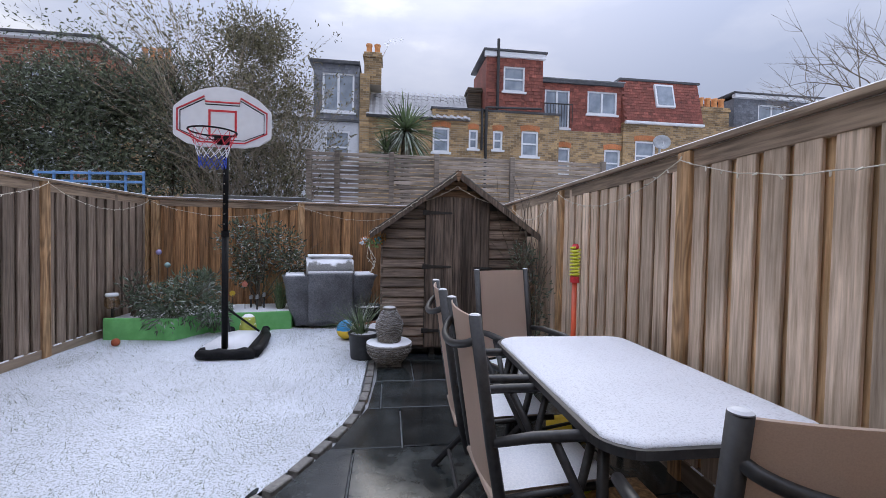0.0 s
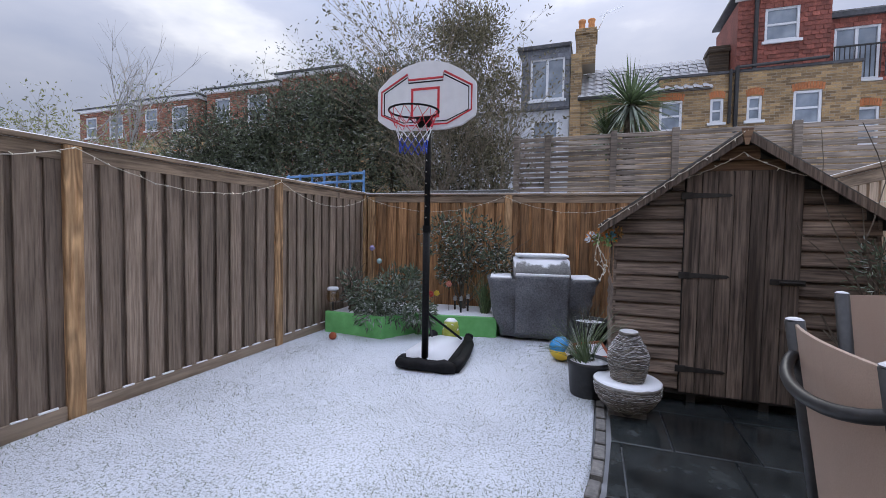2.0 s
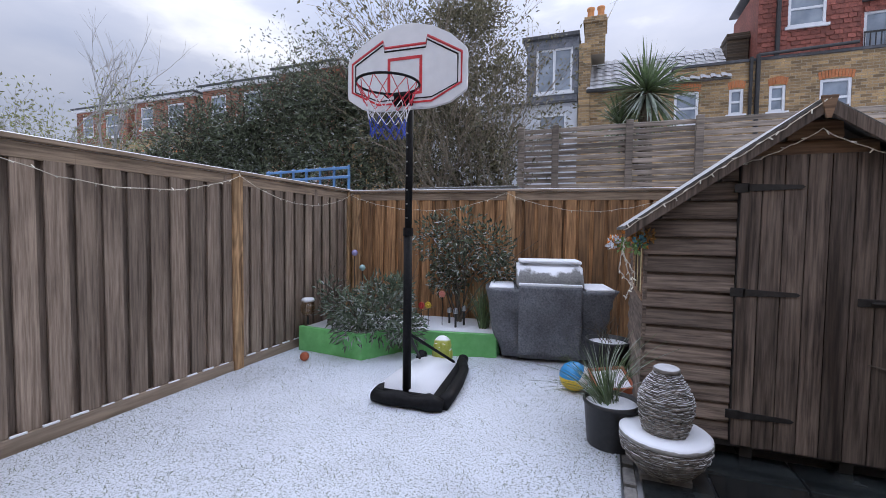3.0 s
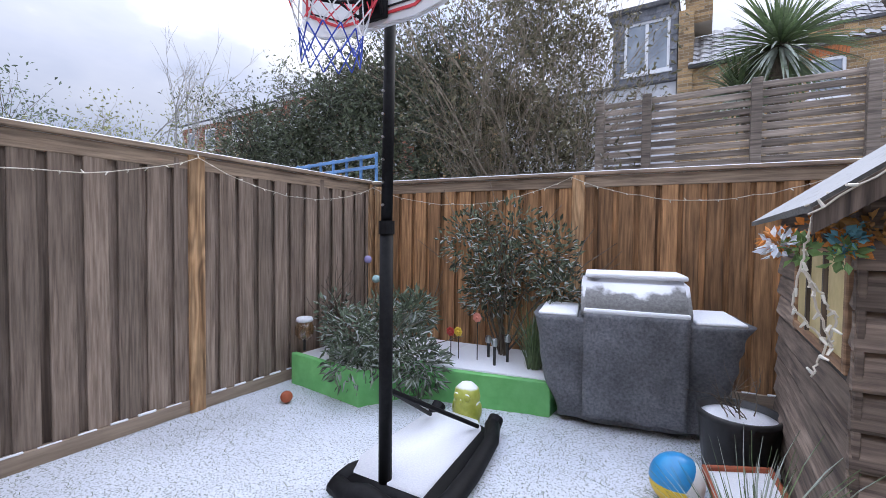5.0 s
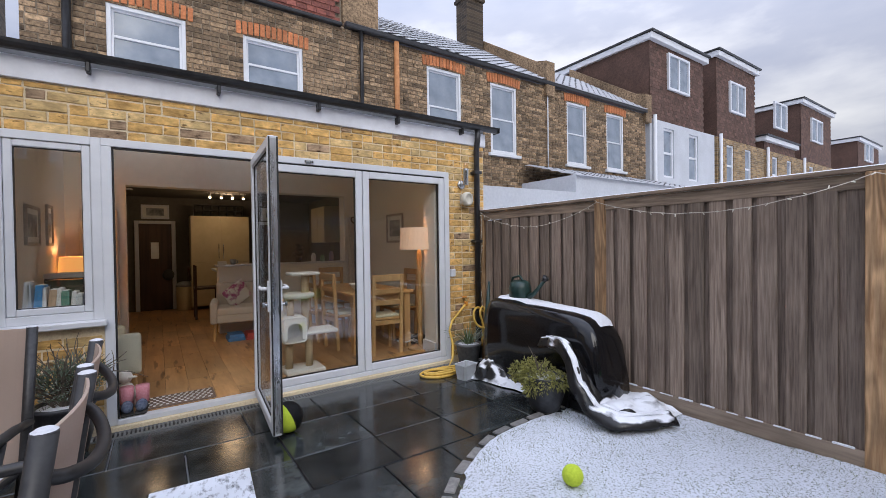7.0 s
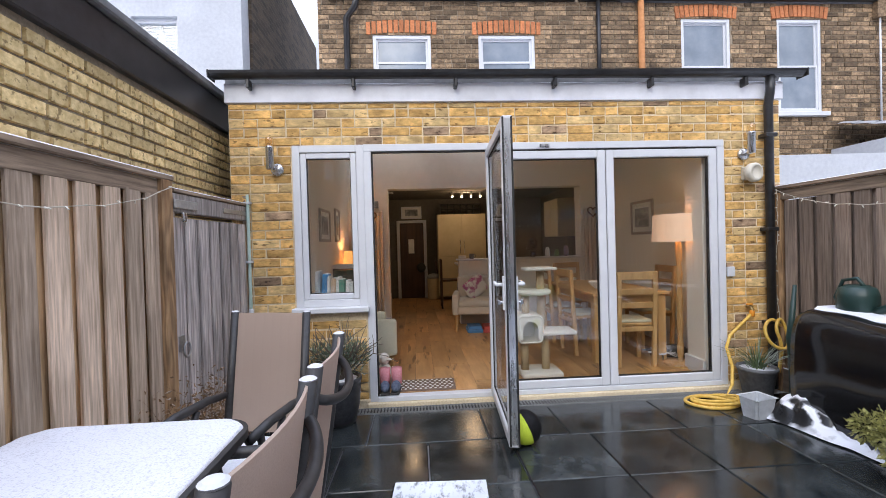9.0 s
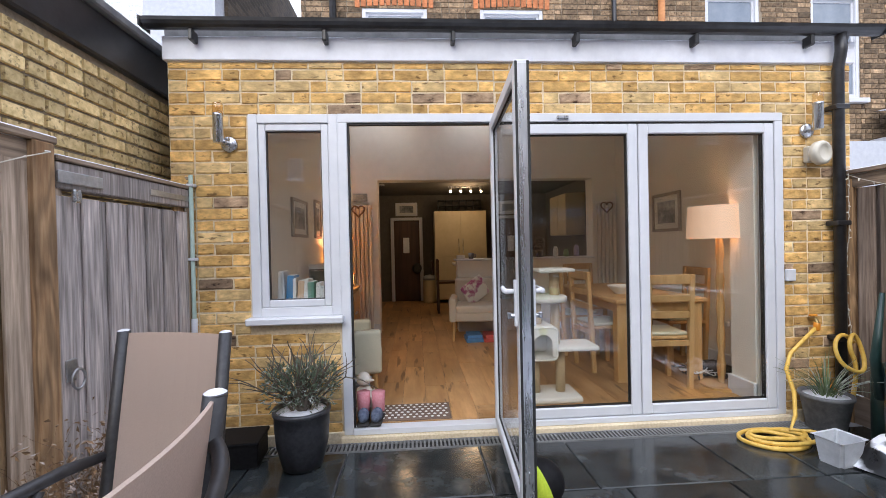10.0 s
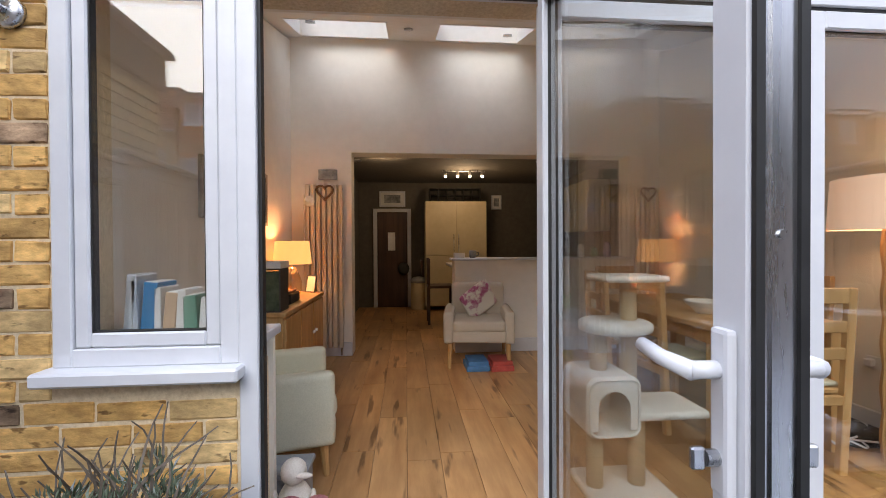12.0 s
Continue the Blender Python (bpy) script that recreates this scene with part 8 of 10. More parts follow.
bare_tree("bare leafless tree behind the neighbour's garden", pose(19.6, 9.8, 0), 9.0, 66, m_bark, 2, None, spread=0.5)

# ---- terrace behind ----
m_slate_hang = material("grey_hung_slate", (0.1, 0.11, 0.13), (0.19, 0.2, 0.225), 0.7, 18, bump=0.2, rand=0.25, island=True)
m_felt_edge = material("dark_roof_edge", (0.04, 0.042, 0.047), (0.09, 0.092, 0.1), 0.7, 12, bump=0.1)
BY = 16.0


def back_window(house, x0, x1, z0, z1, y, sash=True, arch=True, label="white sash window"):
    W, Hh = x1 - x0, z1 - z0
    w = part("window", frame_ring(nb(), 0, 0, W, Hh, 0.07, 0.02, 0.1, 0.006), m_white, house, label, pose(x0, y, z0))
    part("pane", bx((0.05, 0.075, 0.05), (W - 0.05, 0.083, Hh - 0.05)), m_painted_glass, w)
    if sash:
        part("meeting_rail", bx((0.06, 0.035, Hh * 0.5 - 0.03), (W - 0.06, 0.08, Hh * 0.5 + 0.03), 0.004), m_white, w)
    else:
        part("mullion", bx((W * 0.5 - 0.04, 0.035, 0.06), (W * 0.5 + 0.04, 0.08, Hh - 0.06), 0.004), m_white, w)
    part("sill", bx((-0.07, -0.06, -0.08), (W + 0.07, 0.1, 0.0), 0.006), m_white, w)
    if arch:
        g = nb()
        n = 11
        for k in range(n):
            u = (k - (n - 1) / 2) / ((n - 1) / 2)
            box(g, (-0.5 * W / n * 0.92, -0.012, 0), (0.5 * W / n * 0.92, 0.1, 0.2), 0.0, pose(W / 2 + u * W / 2, 0, Hh + 0.05 * (1 - u * u) - 0.01, 0, 8 * u, 0))
        part("arch", g, m_brick_red, house, "orange brick arch", pose(x0, y, z0))
    return w


def wall_with_holes(house, x0, x1, z0, z1, holes, y, mat, depth=0.4, label="", name="wall"):
    g = nb()
    for a, b0, c, d in merged(pierced(x0, x1, z0, z1, holes)):
        box(g, (a, y, b0), (c, y + depth, d))
    part(name, g, mat, house, label)
    part("back_wall", bx((x0, y + depth + 0.004, z0), (x1, y + depth + 0.1, z1)), m_dark, house)


def tile_hung(house, x0, x1, z0, z1, holes, y, mat, label="", tw=0.2, th=0.13):
    g = nb()
    for a, b0, c, d in merged(pierced(x0, x1, z0, z1, holes)):
        box(g, (a, y + 0.02, b0), (c, y + 2.5, d))
        if d - b0 > 0.08:
            tile_slope("tiles", a, c, (y, b0), (y + 0.012 * (d - b0), d), mat, house, tw, th, 0.02)
    part("dormer", g, mat, house, label)


# house with the brick outrigger and big tile-hung dormer
h1 = thing("house", "yellow-brown brick terraced house with a red tile-hung loft dormer", "house", kind="structure", group="terrace behind")
HW = [(1.78, 2.42, 4.48, 5.41), (3.17, 3.52, 4.66, 5.38), (4.12, 4.5, 4.66, 5.38), (5.25, 5.93, 4.46, 5.43)]
wall_with_holes(h1, 1.75, 6.77, 0, 6.1, HW, BY, m_far_brick)
part("side_wall", bx((6.4, BY + 0.5, 0), (6.77, BY + 3, 6.1)), m_far_brick_y, h1)
part("side_wall", bx((1.75, BY + 0.5, 0), (2.1, BY + 3, 6.1)), m_far_brick_y, h1)
part("coping", bx((1.7, BY - 0.04, 6.1), (6.82, BY + 0.45, 6.18), 0.01), m_felt_edge, h1)
part("flat_roof", bx((1.75, BY + 0.4, 6.02), (6.77, BY + 3, 6.1)), m_flat, h1)
for a, b, c, d in HW:
    back_window(h1, a, b, c, d, BY)
DW = [(4.55, 5.41, 7.01, 7.99)]
tile_hung(h1, 3.86, 6.15, 6.16, 8.3, DW, BY + 0.25, m_red_tile, "red tile-hung dormer")
back_window(h1, *DW[0], BY + 0.25, True, False)
part("fascia", bx((3.78, BY + 0.15, 8.3), (6.23, BY + 0.3, 8.5), 0.01), m_white, h1, "white fascia board")
part("dormer_roof", bx((3.72, BY + 0.1, 8.5), (6.28, BY + 2.8, 8.58), 0.01), m_felt_edge, h1)
g = nb()
tube(g, [(4.3, BY + 0.14, 6.1), (4.3, BY + 0.14, 8.95)], 0.06, 8)
part("vent_pipe", g, m_black, h1, "black vent pipe")
g = nb()
tube(g, [(3.82, BY - 0.07, 0), (3.82, BY - 0.07, 6.25)], 0.06, 8)
tube(g, [(3.66, BY - 0.07, 4.6), (3.66, BY - 0.07, 6.2)], 0.045, 8)
tube(g, [(3.82, BY - 0.07, 6.24), (6.0, BY - 0.07, 6.3)], 0.045, 8)
part("soil_pipe", g, m_black, h1, "black soil pipes")
chimney(3.55, BY + 1.2, 5.9, 0.55, 0.6, 1.2, 0, "sooty brick chimney stack beside the dormer", m_dark_brick)
chimney(6.9, BY + 2.6, 7.2, 0.7, 0.5, 0.4, 2)

# house with the low tiled roof and grey slate dormer
h2 = thing("house", "brick terraced house with a snow-streaked tiled roof and grey dormer", "house", kind="structure", group="terrace behind")
part("wall", bx((-0.87, BY, 0), (1.74, BY + 0.4, 5.68)), m_far_brick, h2)
g = nb()
prism(g, [(BY - 0.1, 5.68), (BY + 0.45, 5.68), (BY + 1.25, 6.95), (BY + 1.25, 6.8)], -0.7, 3.2, "x")
part("roof_deck", g, m_roof_streak, h2)
tile_slope("tiles", -0.7, 3.2, (BY - 0.14, 5.72), (BY + 1.25, 7.05), m_roof_streak, h2, 0.26, 0.26, 0.03, 0.025)
part("gutter", bx((-0.7, BY - 0.22, 5.62), (1.75, BY - 0.1, 5.72), 0.02), m_black, h2)
part("party_wall", bx((-0.95, BY - 0.1, 0), (-0.6, BY + 3, 7.2), 0.01), m_far_brick, h2, "tall brick party wall")
chimney(-0.5, BY + 0.6, 6.9, 0.62, 0.9, 1.0, 2)
SW = [(-2.3, -1.15, 5.78, 7.2)]
tile_hung(h2, -2.6, -0.97, 5.5, 7.5, SW, BY, m_slate_hang, "grey slate dormer", 0.24, 0.2)
back_window(h2, *SW[0], BY, False, False, "white casement window")
part("dormer_roof", bx((-2.75, BY - 0.12, 7.5), (-0.95, BY + 2.6, 7.62), 0.01), m_felt_edge, h2)
WW = [(-2.2, -1.3, 3.9, 5.1)]
wall_with_holes(h2, -6.0, -0.97, 0, 5.5, WW, BY + 0.02, m_white_render, label="white rendered wall")
back_window(h2, *WW[0], BY + 0.02, True, False)
part("eaves", bx((-6.0, BY - 0.1, 5.42), (-0.97, BY + 0.02, 5.5), 0.01), m_felt_edge, h2)
aer = thing("aerial", "metal television aerial on the chimney", "aerial", pose(-0.2, BY + 0.6, 8.0))
g = nb()
tube(g, [(0, 0, 0), (0.35, 0, 0.8)], 0.015, 5)
tube(g, [(0.1, 0, 0.62), (0.85, 0, 0.86)], 0.012, 5)
for k in range(7):
    tube(g, [(0.2 + k * 0.1, -0.02, 0.53 + k * 0.032), (0.16 + k * 0.1, 0.02, 0.78 + k * 0.032)], 0.008, 4)
part("antenna", g, m_steel, aer)

# houses further along
h3 = thing("house", "brick terraced house with red tile-hung loft and balcony door", "house", kind="structure", group="terrace behind")
L3 = [(6.95, 7.5, 3.9, 5.0), (9.0, 9.7, 3.9, 5.0)]
wall_with_holes(h3, 6.78, 9.75, 0, 5.7, L3, BY + 0.6, m_far_brick)
for q in L3:
    back_window(h3, *q, BY + 0.6)
T3 = [(6.41, 7.48, 5.81, 7.36), (8.25, 9.55, 6.46, 7.41)]
tile_hung(h3, 6.17, 9.75, 5.74, 7.62, T3, BY + 0.7, m_red_tile, "red tile-hung loft wall")
back_window(h3, *T3[0], BY + 0.7, False, False, "white French door")
back_window(h3, *T3[1], BY + 0.7, False, False, "white casement window")
part("fascia", bx((6.17, BY + 0.6, 7.62), (9.8, BY + 0.72, 7.76), 0.01), m_felt_edge, h3)
part("loft_roof", bx((6.17, BY + 0.6, 7.764), (9.85, BY + 3.3, 7.82), 0.01), m_flat, h3)
rl = part("railing", bx((6.35, BY + 0.52, 6.72), (7.55, BY + 0.56, 6.76)), m_iron, h3, "black balcony railing")
for k in range(11):
    part("baluster", bx((6.36 + k * 0.117, BY + 0.53, 5.82), (6.38 + k * 0.117, BY + 0.55, 6.72)), m_iron, rl)
h4 = thing("house", "brick terraced house with a red tiled mansard and skylight", "house", kind="structure", group="terrace behind")
L4 = [(10.3, 11.2, 4.2, 5.4)]
wall_with_holes(h4, 9.76, 13.3, 0, 6.15, L4, BY + 0.5, m_far_brick)
back_window(h4, *L4[0], BY + 0.5)
g = nb()
prism(g, [(BY + 0.45, 6.15), (BY + 0.92, 8.0), (BY + 3.5, 8.0), (BY + 3.5, 6.15)], 9.76, 13.3, "x")
part("mansard", g, m_red_tile, h4)
tile_slope("tiles", 9.76, 13.3, (BY + 0.4, 6.13), (BY + 0.88, 8.02), m_red_tile, h4, 0.2, 0.13, 0.02)
sk = part("skylight", bx((0, -0.06, 0), (0.86, 0.04, 1.05), 0.01), m_white, h4, "tilted white roof window", pose(11.22, BY + 0.55, 6.86, -14))
part("pane", bx((0.08, -0.075, 0.09), (0.78, -0.055, 0.95)), m_painted_glass, sk)
part("gutter", bx((9.76, BY + 0.3, 6.08), (13.3, BY + 0.46, 6.18), 0.02), m_white, h4)
part("ridge", bx((9.7, BY + 0.82, 8.0), (13.4, BY + 3.6, 8.1), 0.02), m_felt_edge, h4)
chimney(14.4, BY + 1.4, 5.5, 1.35, 0.6, 1.5, 4)
h5 = thing("house", "terraced house with a white-edged flat loft roof", "house", kind="structure", group="terrace behind")
L5 = [(15.2, 16.2, 4.0, 5.4), (17.5, 18.5, 4.0, 5.4)]
wall_with_holes(h5, 13.31, 20, 0, 6.3, L5, BY + 0.8, m_far_brick)
for q in L5:
    back_window(h5, *q, BY + 0.8)
T5 = [(16.6, 18.0, 6.7, 7.5)]
tile_hung(h5, 15.4, 20, 6.3, 7.7, T5, BY + 1.2, m_slate_hang, "grey hung dormer")
back_window(h5, *T5[0], BY + 1.2, False, False)
part("fascia", bx((15.3, BY + 1.05, 7.7), (20.1, BY + 1.25, 7.86), 0.01), m_white, h5)
part("loft_roof", bx((15.2, BY + 1.0, 7.864), (20.2, BY + 4, 7.93), 0.01), m_felt_edge, h5)
h6 = thing("house", "red brick terraced house with a white-edged sloping roof", "house", kind="structure", group="terrace behind")
L6 = [(-11.9, -10.9, 5.6, 6.7), (-11.9, -10.9, 3.2, 4.6)]
wall_with_holes(h6, -12.7, -9.68, 0, 7.55, L6, BY - 0.2, m_red_brick, 0.3)
for q in L6:
    back_window(h6, *q, BY - 0.2, True, False)
part("side_wall", bx((-9.98, BY + 0.3, 0), (-9.68, BY + 5, 7.55)), m_red_brick, h6)
part("roof", bx((-12.9, BY - 0.4, 7.55), (-9.5, BY + 5, 7.66), 0.01), m_white, h6, "white roof edge")
part("roof_cover", bx((-12.95, BY - 0.45, 7.664), (-9.45, BY + 5, 7.75), 0.01), m_felt_edge, h6)
chimney(-8.1, BY + 0.4, 4.6, 1.0, 0.6, 2.5, 4)
h7 = thing("house", "brick terraced house with a low snow-dusted tiled roof", "house", kind="structure", group="terrace behind")
part("wall", bx((-9.67, BY + 0.3, 0), (-6.01, BY + 0.7, 5.3)), m_far_brick, h7)
tile_slope("tiles", -9.67, -6.01, (BY + 0.2, 5.3), (BY + 3, 6.9), m_brown_tile, h7, 0.3, 0.3, 0.03)
part("roof_deck", prism(nb(), [(BY + 0.3, 5.28), (BY + 3, 6.86), (BY + 3, 5.28)], -9.67, -6.01, "x"), m_brown_tile, h7)
for i in range(3):
    x0 = -17.6 - i * 5.1
    hh = thing("house", "red brick terraced house with a flat loft and white windows", "house", kind="structure", group="terrace behind")
    LL = [(x0 + 0.7, x0 + 1.7, 3.4, 4.8), (x0 + 2.9, x0 + 3.9, 3.4, 4.8)]
    wall_with_holes(hh, x0, x0 + 4.8, 0, 5.6, LL, BY + 0.3 * i, m_far_brick)
    TT = [(x0 + 0.7, x0 + 1.6, 6.1, 7.2), (x0 + 2.6, x0 + 3.7, 6.0, 7.2)]
    wall_with_holes(hh, x0 + 0.2, x0 + 4.4, 5.6, 7.45, TT, BY + 0.3 * i + 0.2, m_red_brick, label="red brick loft", name="loft_wall")
    for q in LL:
        back_window(hh, *q, BY + 0.3 * i)
    for q in TT:
        back_window(hh, *q, BY + 0.3 * i + 0.2, True, False)
    part("fascia", bx((x0 + 0.1, BY + 0.3 * i + 0.05, 7.45), (x0 + 4.5, BY + 0.3 * i + 3, 7.6), 0.01), m_white, hh)
    part("loft_roof", bx((x0 + 0.0, BY + 0.3 * i, 7.604), (x0 + 4.6, BY + 0.3 * i + 3.2, 7.68), 0.01), m_felt_edge, hh)
    chimney(x0 + 4.7, BY + 1.5, 5.6, 0.8, 0.5, 1.6, 3)
sat = thing("satellite_dish", "pale grey satellite dish on a thin pole", "satellite dish", pose(6.35, 9.0, 0))
dish_m = pose(0, 0, 3.5, 70, 0, -20) @ Matrix.Diagonal((0.65, 0.65, 0.65, 1))
part("dish", lathe(nb(), [(0.005, 0.0), (0.15, 0.02), (0.28, 0.08), (0.29, 0.085), (0.28, 0.095), (0.15, 0.035), (0.005, 0.015)], 24), m_grey_plastic, sat, "", dish_m, True)
part("arm", tube(nb(), [(0, -0.25, 0.07), (0, -0.1, 0.3)], 0.012, 6), m_steel, sat, "", dish_m)
part("pole", tube(nb(), [(0, 0.06, 0), (0, 0.06, 3.5)], 0.025, 8), m_steel, sat)

# ---- corner by the weathered fence: covered box, tarpaulin, pots, hose ----
m_gloss = material("glossy_black_vinyl", (0.004, 0.004, 0.005), (0.009, 0.009, 0.01), 0.1, 5, bump=0.05, coarse=0.2, dist=0.01, rough_var=0.08)
m_tarp = material("black_tarpaulin_with_snow", (0.008, 0.008, 0.009), (0.02, 0.02, 0.021), 0.3, 14, bump=0.2, snow=1.0, snow_at=0.62, snow_scale=6.0)
cv = thing("covered_box", "glossy black covered garden box with snow along its top", "storage box", pose(-2.82, 0.55, gz(0.5)))
prof = []
for k in range(25):
    s = k / 24
    prof.append(s)
g = nb()
rings = []
YA, YB2, HW2 = -0.72, 0.66, 0.25
for s in prof:
    y = YA + (YB2 - YA) * s
    e = max(0.0, (s - 0.76) / 0.24)
    top = 0.82 - 0.07 * s - 0.42 * (1 - math.sqrt(max(0.0, 1 - e ** 2.6)))
    if s < 0.04:
        top -= 0.03
    half = HW2 * (1 - 0.25 * e ** 4)
    ring = []
    for j in range(20):
        a = j / 19 * math.pi
        cx, cz = -math.cos(a), math.sin(a)
        px = math.copysign(abs(cx) ** 0.42, cx) * half
        pz = (abs(cz) ** 0.5) * top
        px *= 1.0 - 0.06 * max(0, 0.25 - pz / top) * 4
        bulge = 0.012 * noise.noise(Vector((px * 4, y * 2.5, pz * 4)))
        ring.append(g.verts.new((px + bulge, y, max(0.015, pz + bulge))))
    rings.append(ring)
for a, b in zip(rings, rings[1:]):
    for j in range(19):
        g.faces.new((a[j], b[j], b[j + 1], a[j + 1]))
g.faces.new(rings[0])
g.faces.new(rings[-1][::-1])
bmesh.ops.recalc_face_normals(g, faces=g.faces)
part("cover", g, m_gloss, cv, smooth=True)
g = nb()
rr_ = []
for k in range(40):
    s = k / 39
    y = YA + 0.03 + 1.24 * s
    sc = (y - YA) / (YB2 - YA)
    e = max(0.0, (sc - 0.76) / 0.24)
    top = 0.82 - 0.07 * sc - 0.42 * (1 - math.sqrt(max(0.0, 1 - e ** 2.6)))
    w0 = -0.17 + 0.03 * noise.noise(Vector((y * 5, 0, 0))) 
    w1 = 0.03 + 0.1 * (1 - s) + 0.05 * noise.noise(Vector((y * 6, 3, 0)))
    rr_.append([g.verts.new((w0 + (w1 - w0) * j / 6, y, top * max(0.0, 1 - abs(w0 + (w1 - w0) * j / 6) ** 4.76 / 0.25 ** 4.76) ** 0.25 + (0.02 if 0 < j < 6 and 0 < k < 39 else -0.012) + 0.006 * noise.noise(Vector((y * 9, j, 1))))) for j in range(7)])
for a, b in zip(rr_, rr_[1:]):
    for j in range(6):
        g.faces.new((a[j], a[j + 1], b[j + 1], b[j]))
part("snow", g, m_snow, cv, "strip of snow on the cover", smooth=True)

# the tarpaulin: one crumpled sheet from the patio over the bricks to the lawn
tp = thing("tarpaulin", "crumpled black tarpaulin with snow in its folds", "tarpaulin")
g = nb()
N1, N2 = 90, 44
rows_t = []
for i in range(N1 + 1):
    s = i / N1
    y = -0.35 + 1.95 * s
    xi = -2.36 - 0.16 * math.sin(s * 2.6) - (0.45 * max(0, (s - 0.86) / 0.14) ** 2) + 0.04 * noise.noise(Vector((s * 7, 0, 2)))
    col = []
    for j in range(N2 + 1):
        u = j / N2
        x = xi + (-3.1 - xi) * u
        ridge = 0.5 * math.exp(-((y - 0.98 - 0.2 * u) / 0.13) ** 2) * max(0.0, 1 - abs(u - 0.22) / 0.3) ** 0.8
        heap = 0.2 * math.exp(-((y + 0.08) / 0.2) ** 2) * math.exp(-((x + 2.66) / 0.18) ** 2)
        tail = 0.06 * max(0.0, 1 - abs(y - 1.35) / 0.3) * (1 - u * 0.3)
        fold = 0.13 * abs(noise.noise(Vector((x * 4.5 + y * 2, y * 5 - x * 2, 0.3)))) + 0.04 * abs(noise.noise(Vector((x * 14, y * 12, 5))))
        edge_ = min(1.0, u * 9, (1 - s) * 12, s * 12)
        z = gz(y) + 0.012 + 0.012 * (y > 0.95) + (ridge + heap + tail + fold) * edge_
        col.append(g.verts.new((x + 0.02 * noise.noise(Vector((x * 6, y * 6, 1))), y, z)))
    rows_t.append(col)
for a, b in zip(rows_t, rows_t[1:]):
    for j in range(N2):
        g.faces.new((a[j], a[j + 1], b[j + 1], b[j]))
bmesh.ops.recalc_face_normals(g, faces=g.faces)
sheet = part("sheet", g, m_tarp, tp, smooth=True)
# the thick fold that arches over the edge of the pot and trails on to the lawn
arch = [(-2.72, 0.42, 0.3), (-2.62, 0.6, 0.42), (-2.52, 0.82, 0.49), (-2.45, 0.98, 0.5), (-2.41, 1.1, 0.4), (-2.38, 1.2, 0.24), (-2.38, 1.32, 0.1), (-2.45, 1.47, 0.05), (-2.62, 1.6, 0.045), (-2.85, 1.66, 0.03)]
fine_arch = []
for k in range(len(arch) - 1):
    for q in range(6):
        fine_arch.append(Vector(arch[k]).lerp(Vector(arch[k + 1]), q / 6))
def ribbon(pts, half, lift, u0, u1, n, thick, seed):
    """A crumpled strip of sheet laid along points."""
    bm = nb()
    top = []
    for i, p in enumerate(pts):
        d = (pts[min(i + 1, len(pts) - 1)] - pts[max(i - 1, 0)]).normalized()
        side = d.cross(Vector((0.25, -0.1, 1))).normalized()
        nrm = side.cross(d).normalized()
        w = half * (0.75 + 0.5 * noise.noise(Vector((i * 0.11, seed, 0)))) * (0.7 + 0.6 * i / len(pts))
        row = []
        for j in range(n + 1):
            u = u0 + (u1 - u0) * j / n
            h = 0.055 * (1 - u * u) + 0.022 * noise.noise(Vector((i * 0.22, u * 2.2, seed)))
            row.append(bm.verts.new(p + side * u * w + nrm * (h + lift)))
        top.append(row)
    low = [[bm.verts.new(v.co - Vector((0, 0, thick))) for v in row] for row in top]
    for grid in (top, low):
        for a, b in zip(grid, grid[1:]):
            for j in range(n):
                bm.faces.new((a[j], a[j + 1], b[j + 1], b[j]))
    for e1, e2 in ((top[0], low[0]), (top[-1], low[-1]), ([r[0] for r in top], [r[0] for r in low]), ([r[-1] for r in top], [r[-1] for r in low])):
        for j in range(len(e1) - 1):
            bm.faces.new((e1[j], e1[j + 1], e2[j + 1], e2[j]))
    bmesh.ops.recalc_face_normals(bm, faces=bm.faces)
    return bm


part("fold", ribbon(fine_arch, 0.1, 0.0, -1, 1, 10, 0.012, 2.0), m_tarp, tp, "arched fold of the sheet trailing on to the lawn", smooth=True)
part("fold_snow", ribbon(fine_arch[9:], 0.1, 0.006, -0.42, 0.15, 5, 0.008, 2.0), m_snow, tp, "line of snow along the fold", smooth=True)

m_urn = material("dark_glazed_pot", (0.015, 0.016, 0.02), (0.05, 0.052, 0.058), 0.4, 30, bump=0.1, coarse=0.2)
m_urn_g = material("grey_pot", (0.1, 0.105, 0.11), (0.2, 0.205, 0.21), 0.6, 30, bump=0.1)
m_trail = material("yellow_green_trailing_leaf", (0.2, 0.2, 0.05), (0.42, 0.4, 0.14), 0.6, 30, bump=0.05, rand=0.3, island=True, translucent=0.25)
pot("pot", "dark rounded pot standing in front of the black cover", pose(-2.38, 0.84, gz(0.84)), [(0.1, 0.0), (0.115, 0.01), (0.155, 0.12), (0.165, 0.2), (0.15, 0.27), (0.155, 0.285), (0.14, 0.285), (0.13, 0.24)], m_urn, m_soil, 0.135, 0.26)
shrub("trailing_plant", "yellow-green trailing plant spilling over the dark pot", pose(-2.38, 0.84, gz(0.84) + 0.26), [(0, 0, 0.04, 0.1), (0.08, -0.1, 0.01, 0.09), (0.1, 0.08, 0.0, 0.09), (-0.02, -0.18, 0.04, 0.09), (0.0, 0.15, 0.01, 0.08), (0.15, 0, -0.04, 0.08), (0.1, -0.2, 0.02, 0.08)], 2300, 0.03, m_trail, 71, 3, -0.2, shape=2.4)
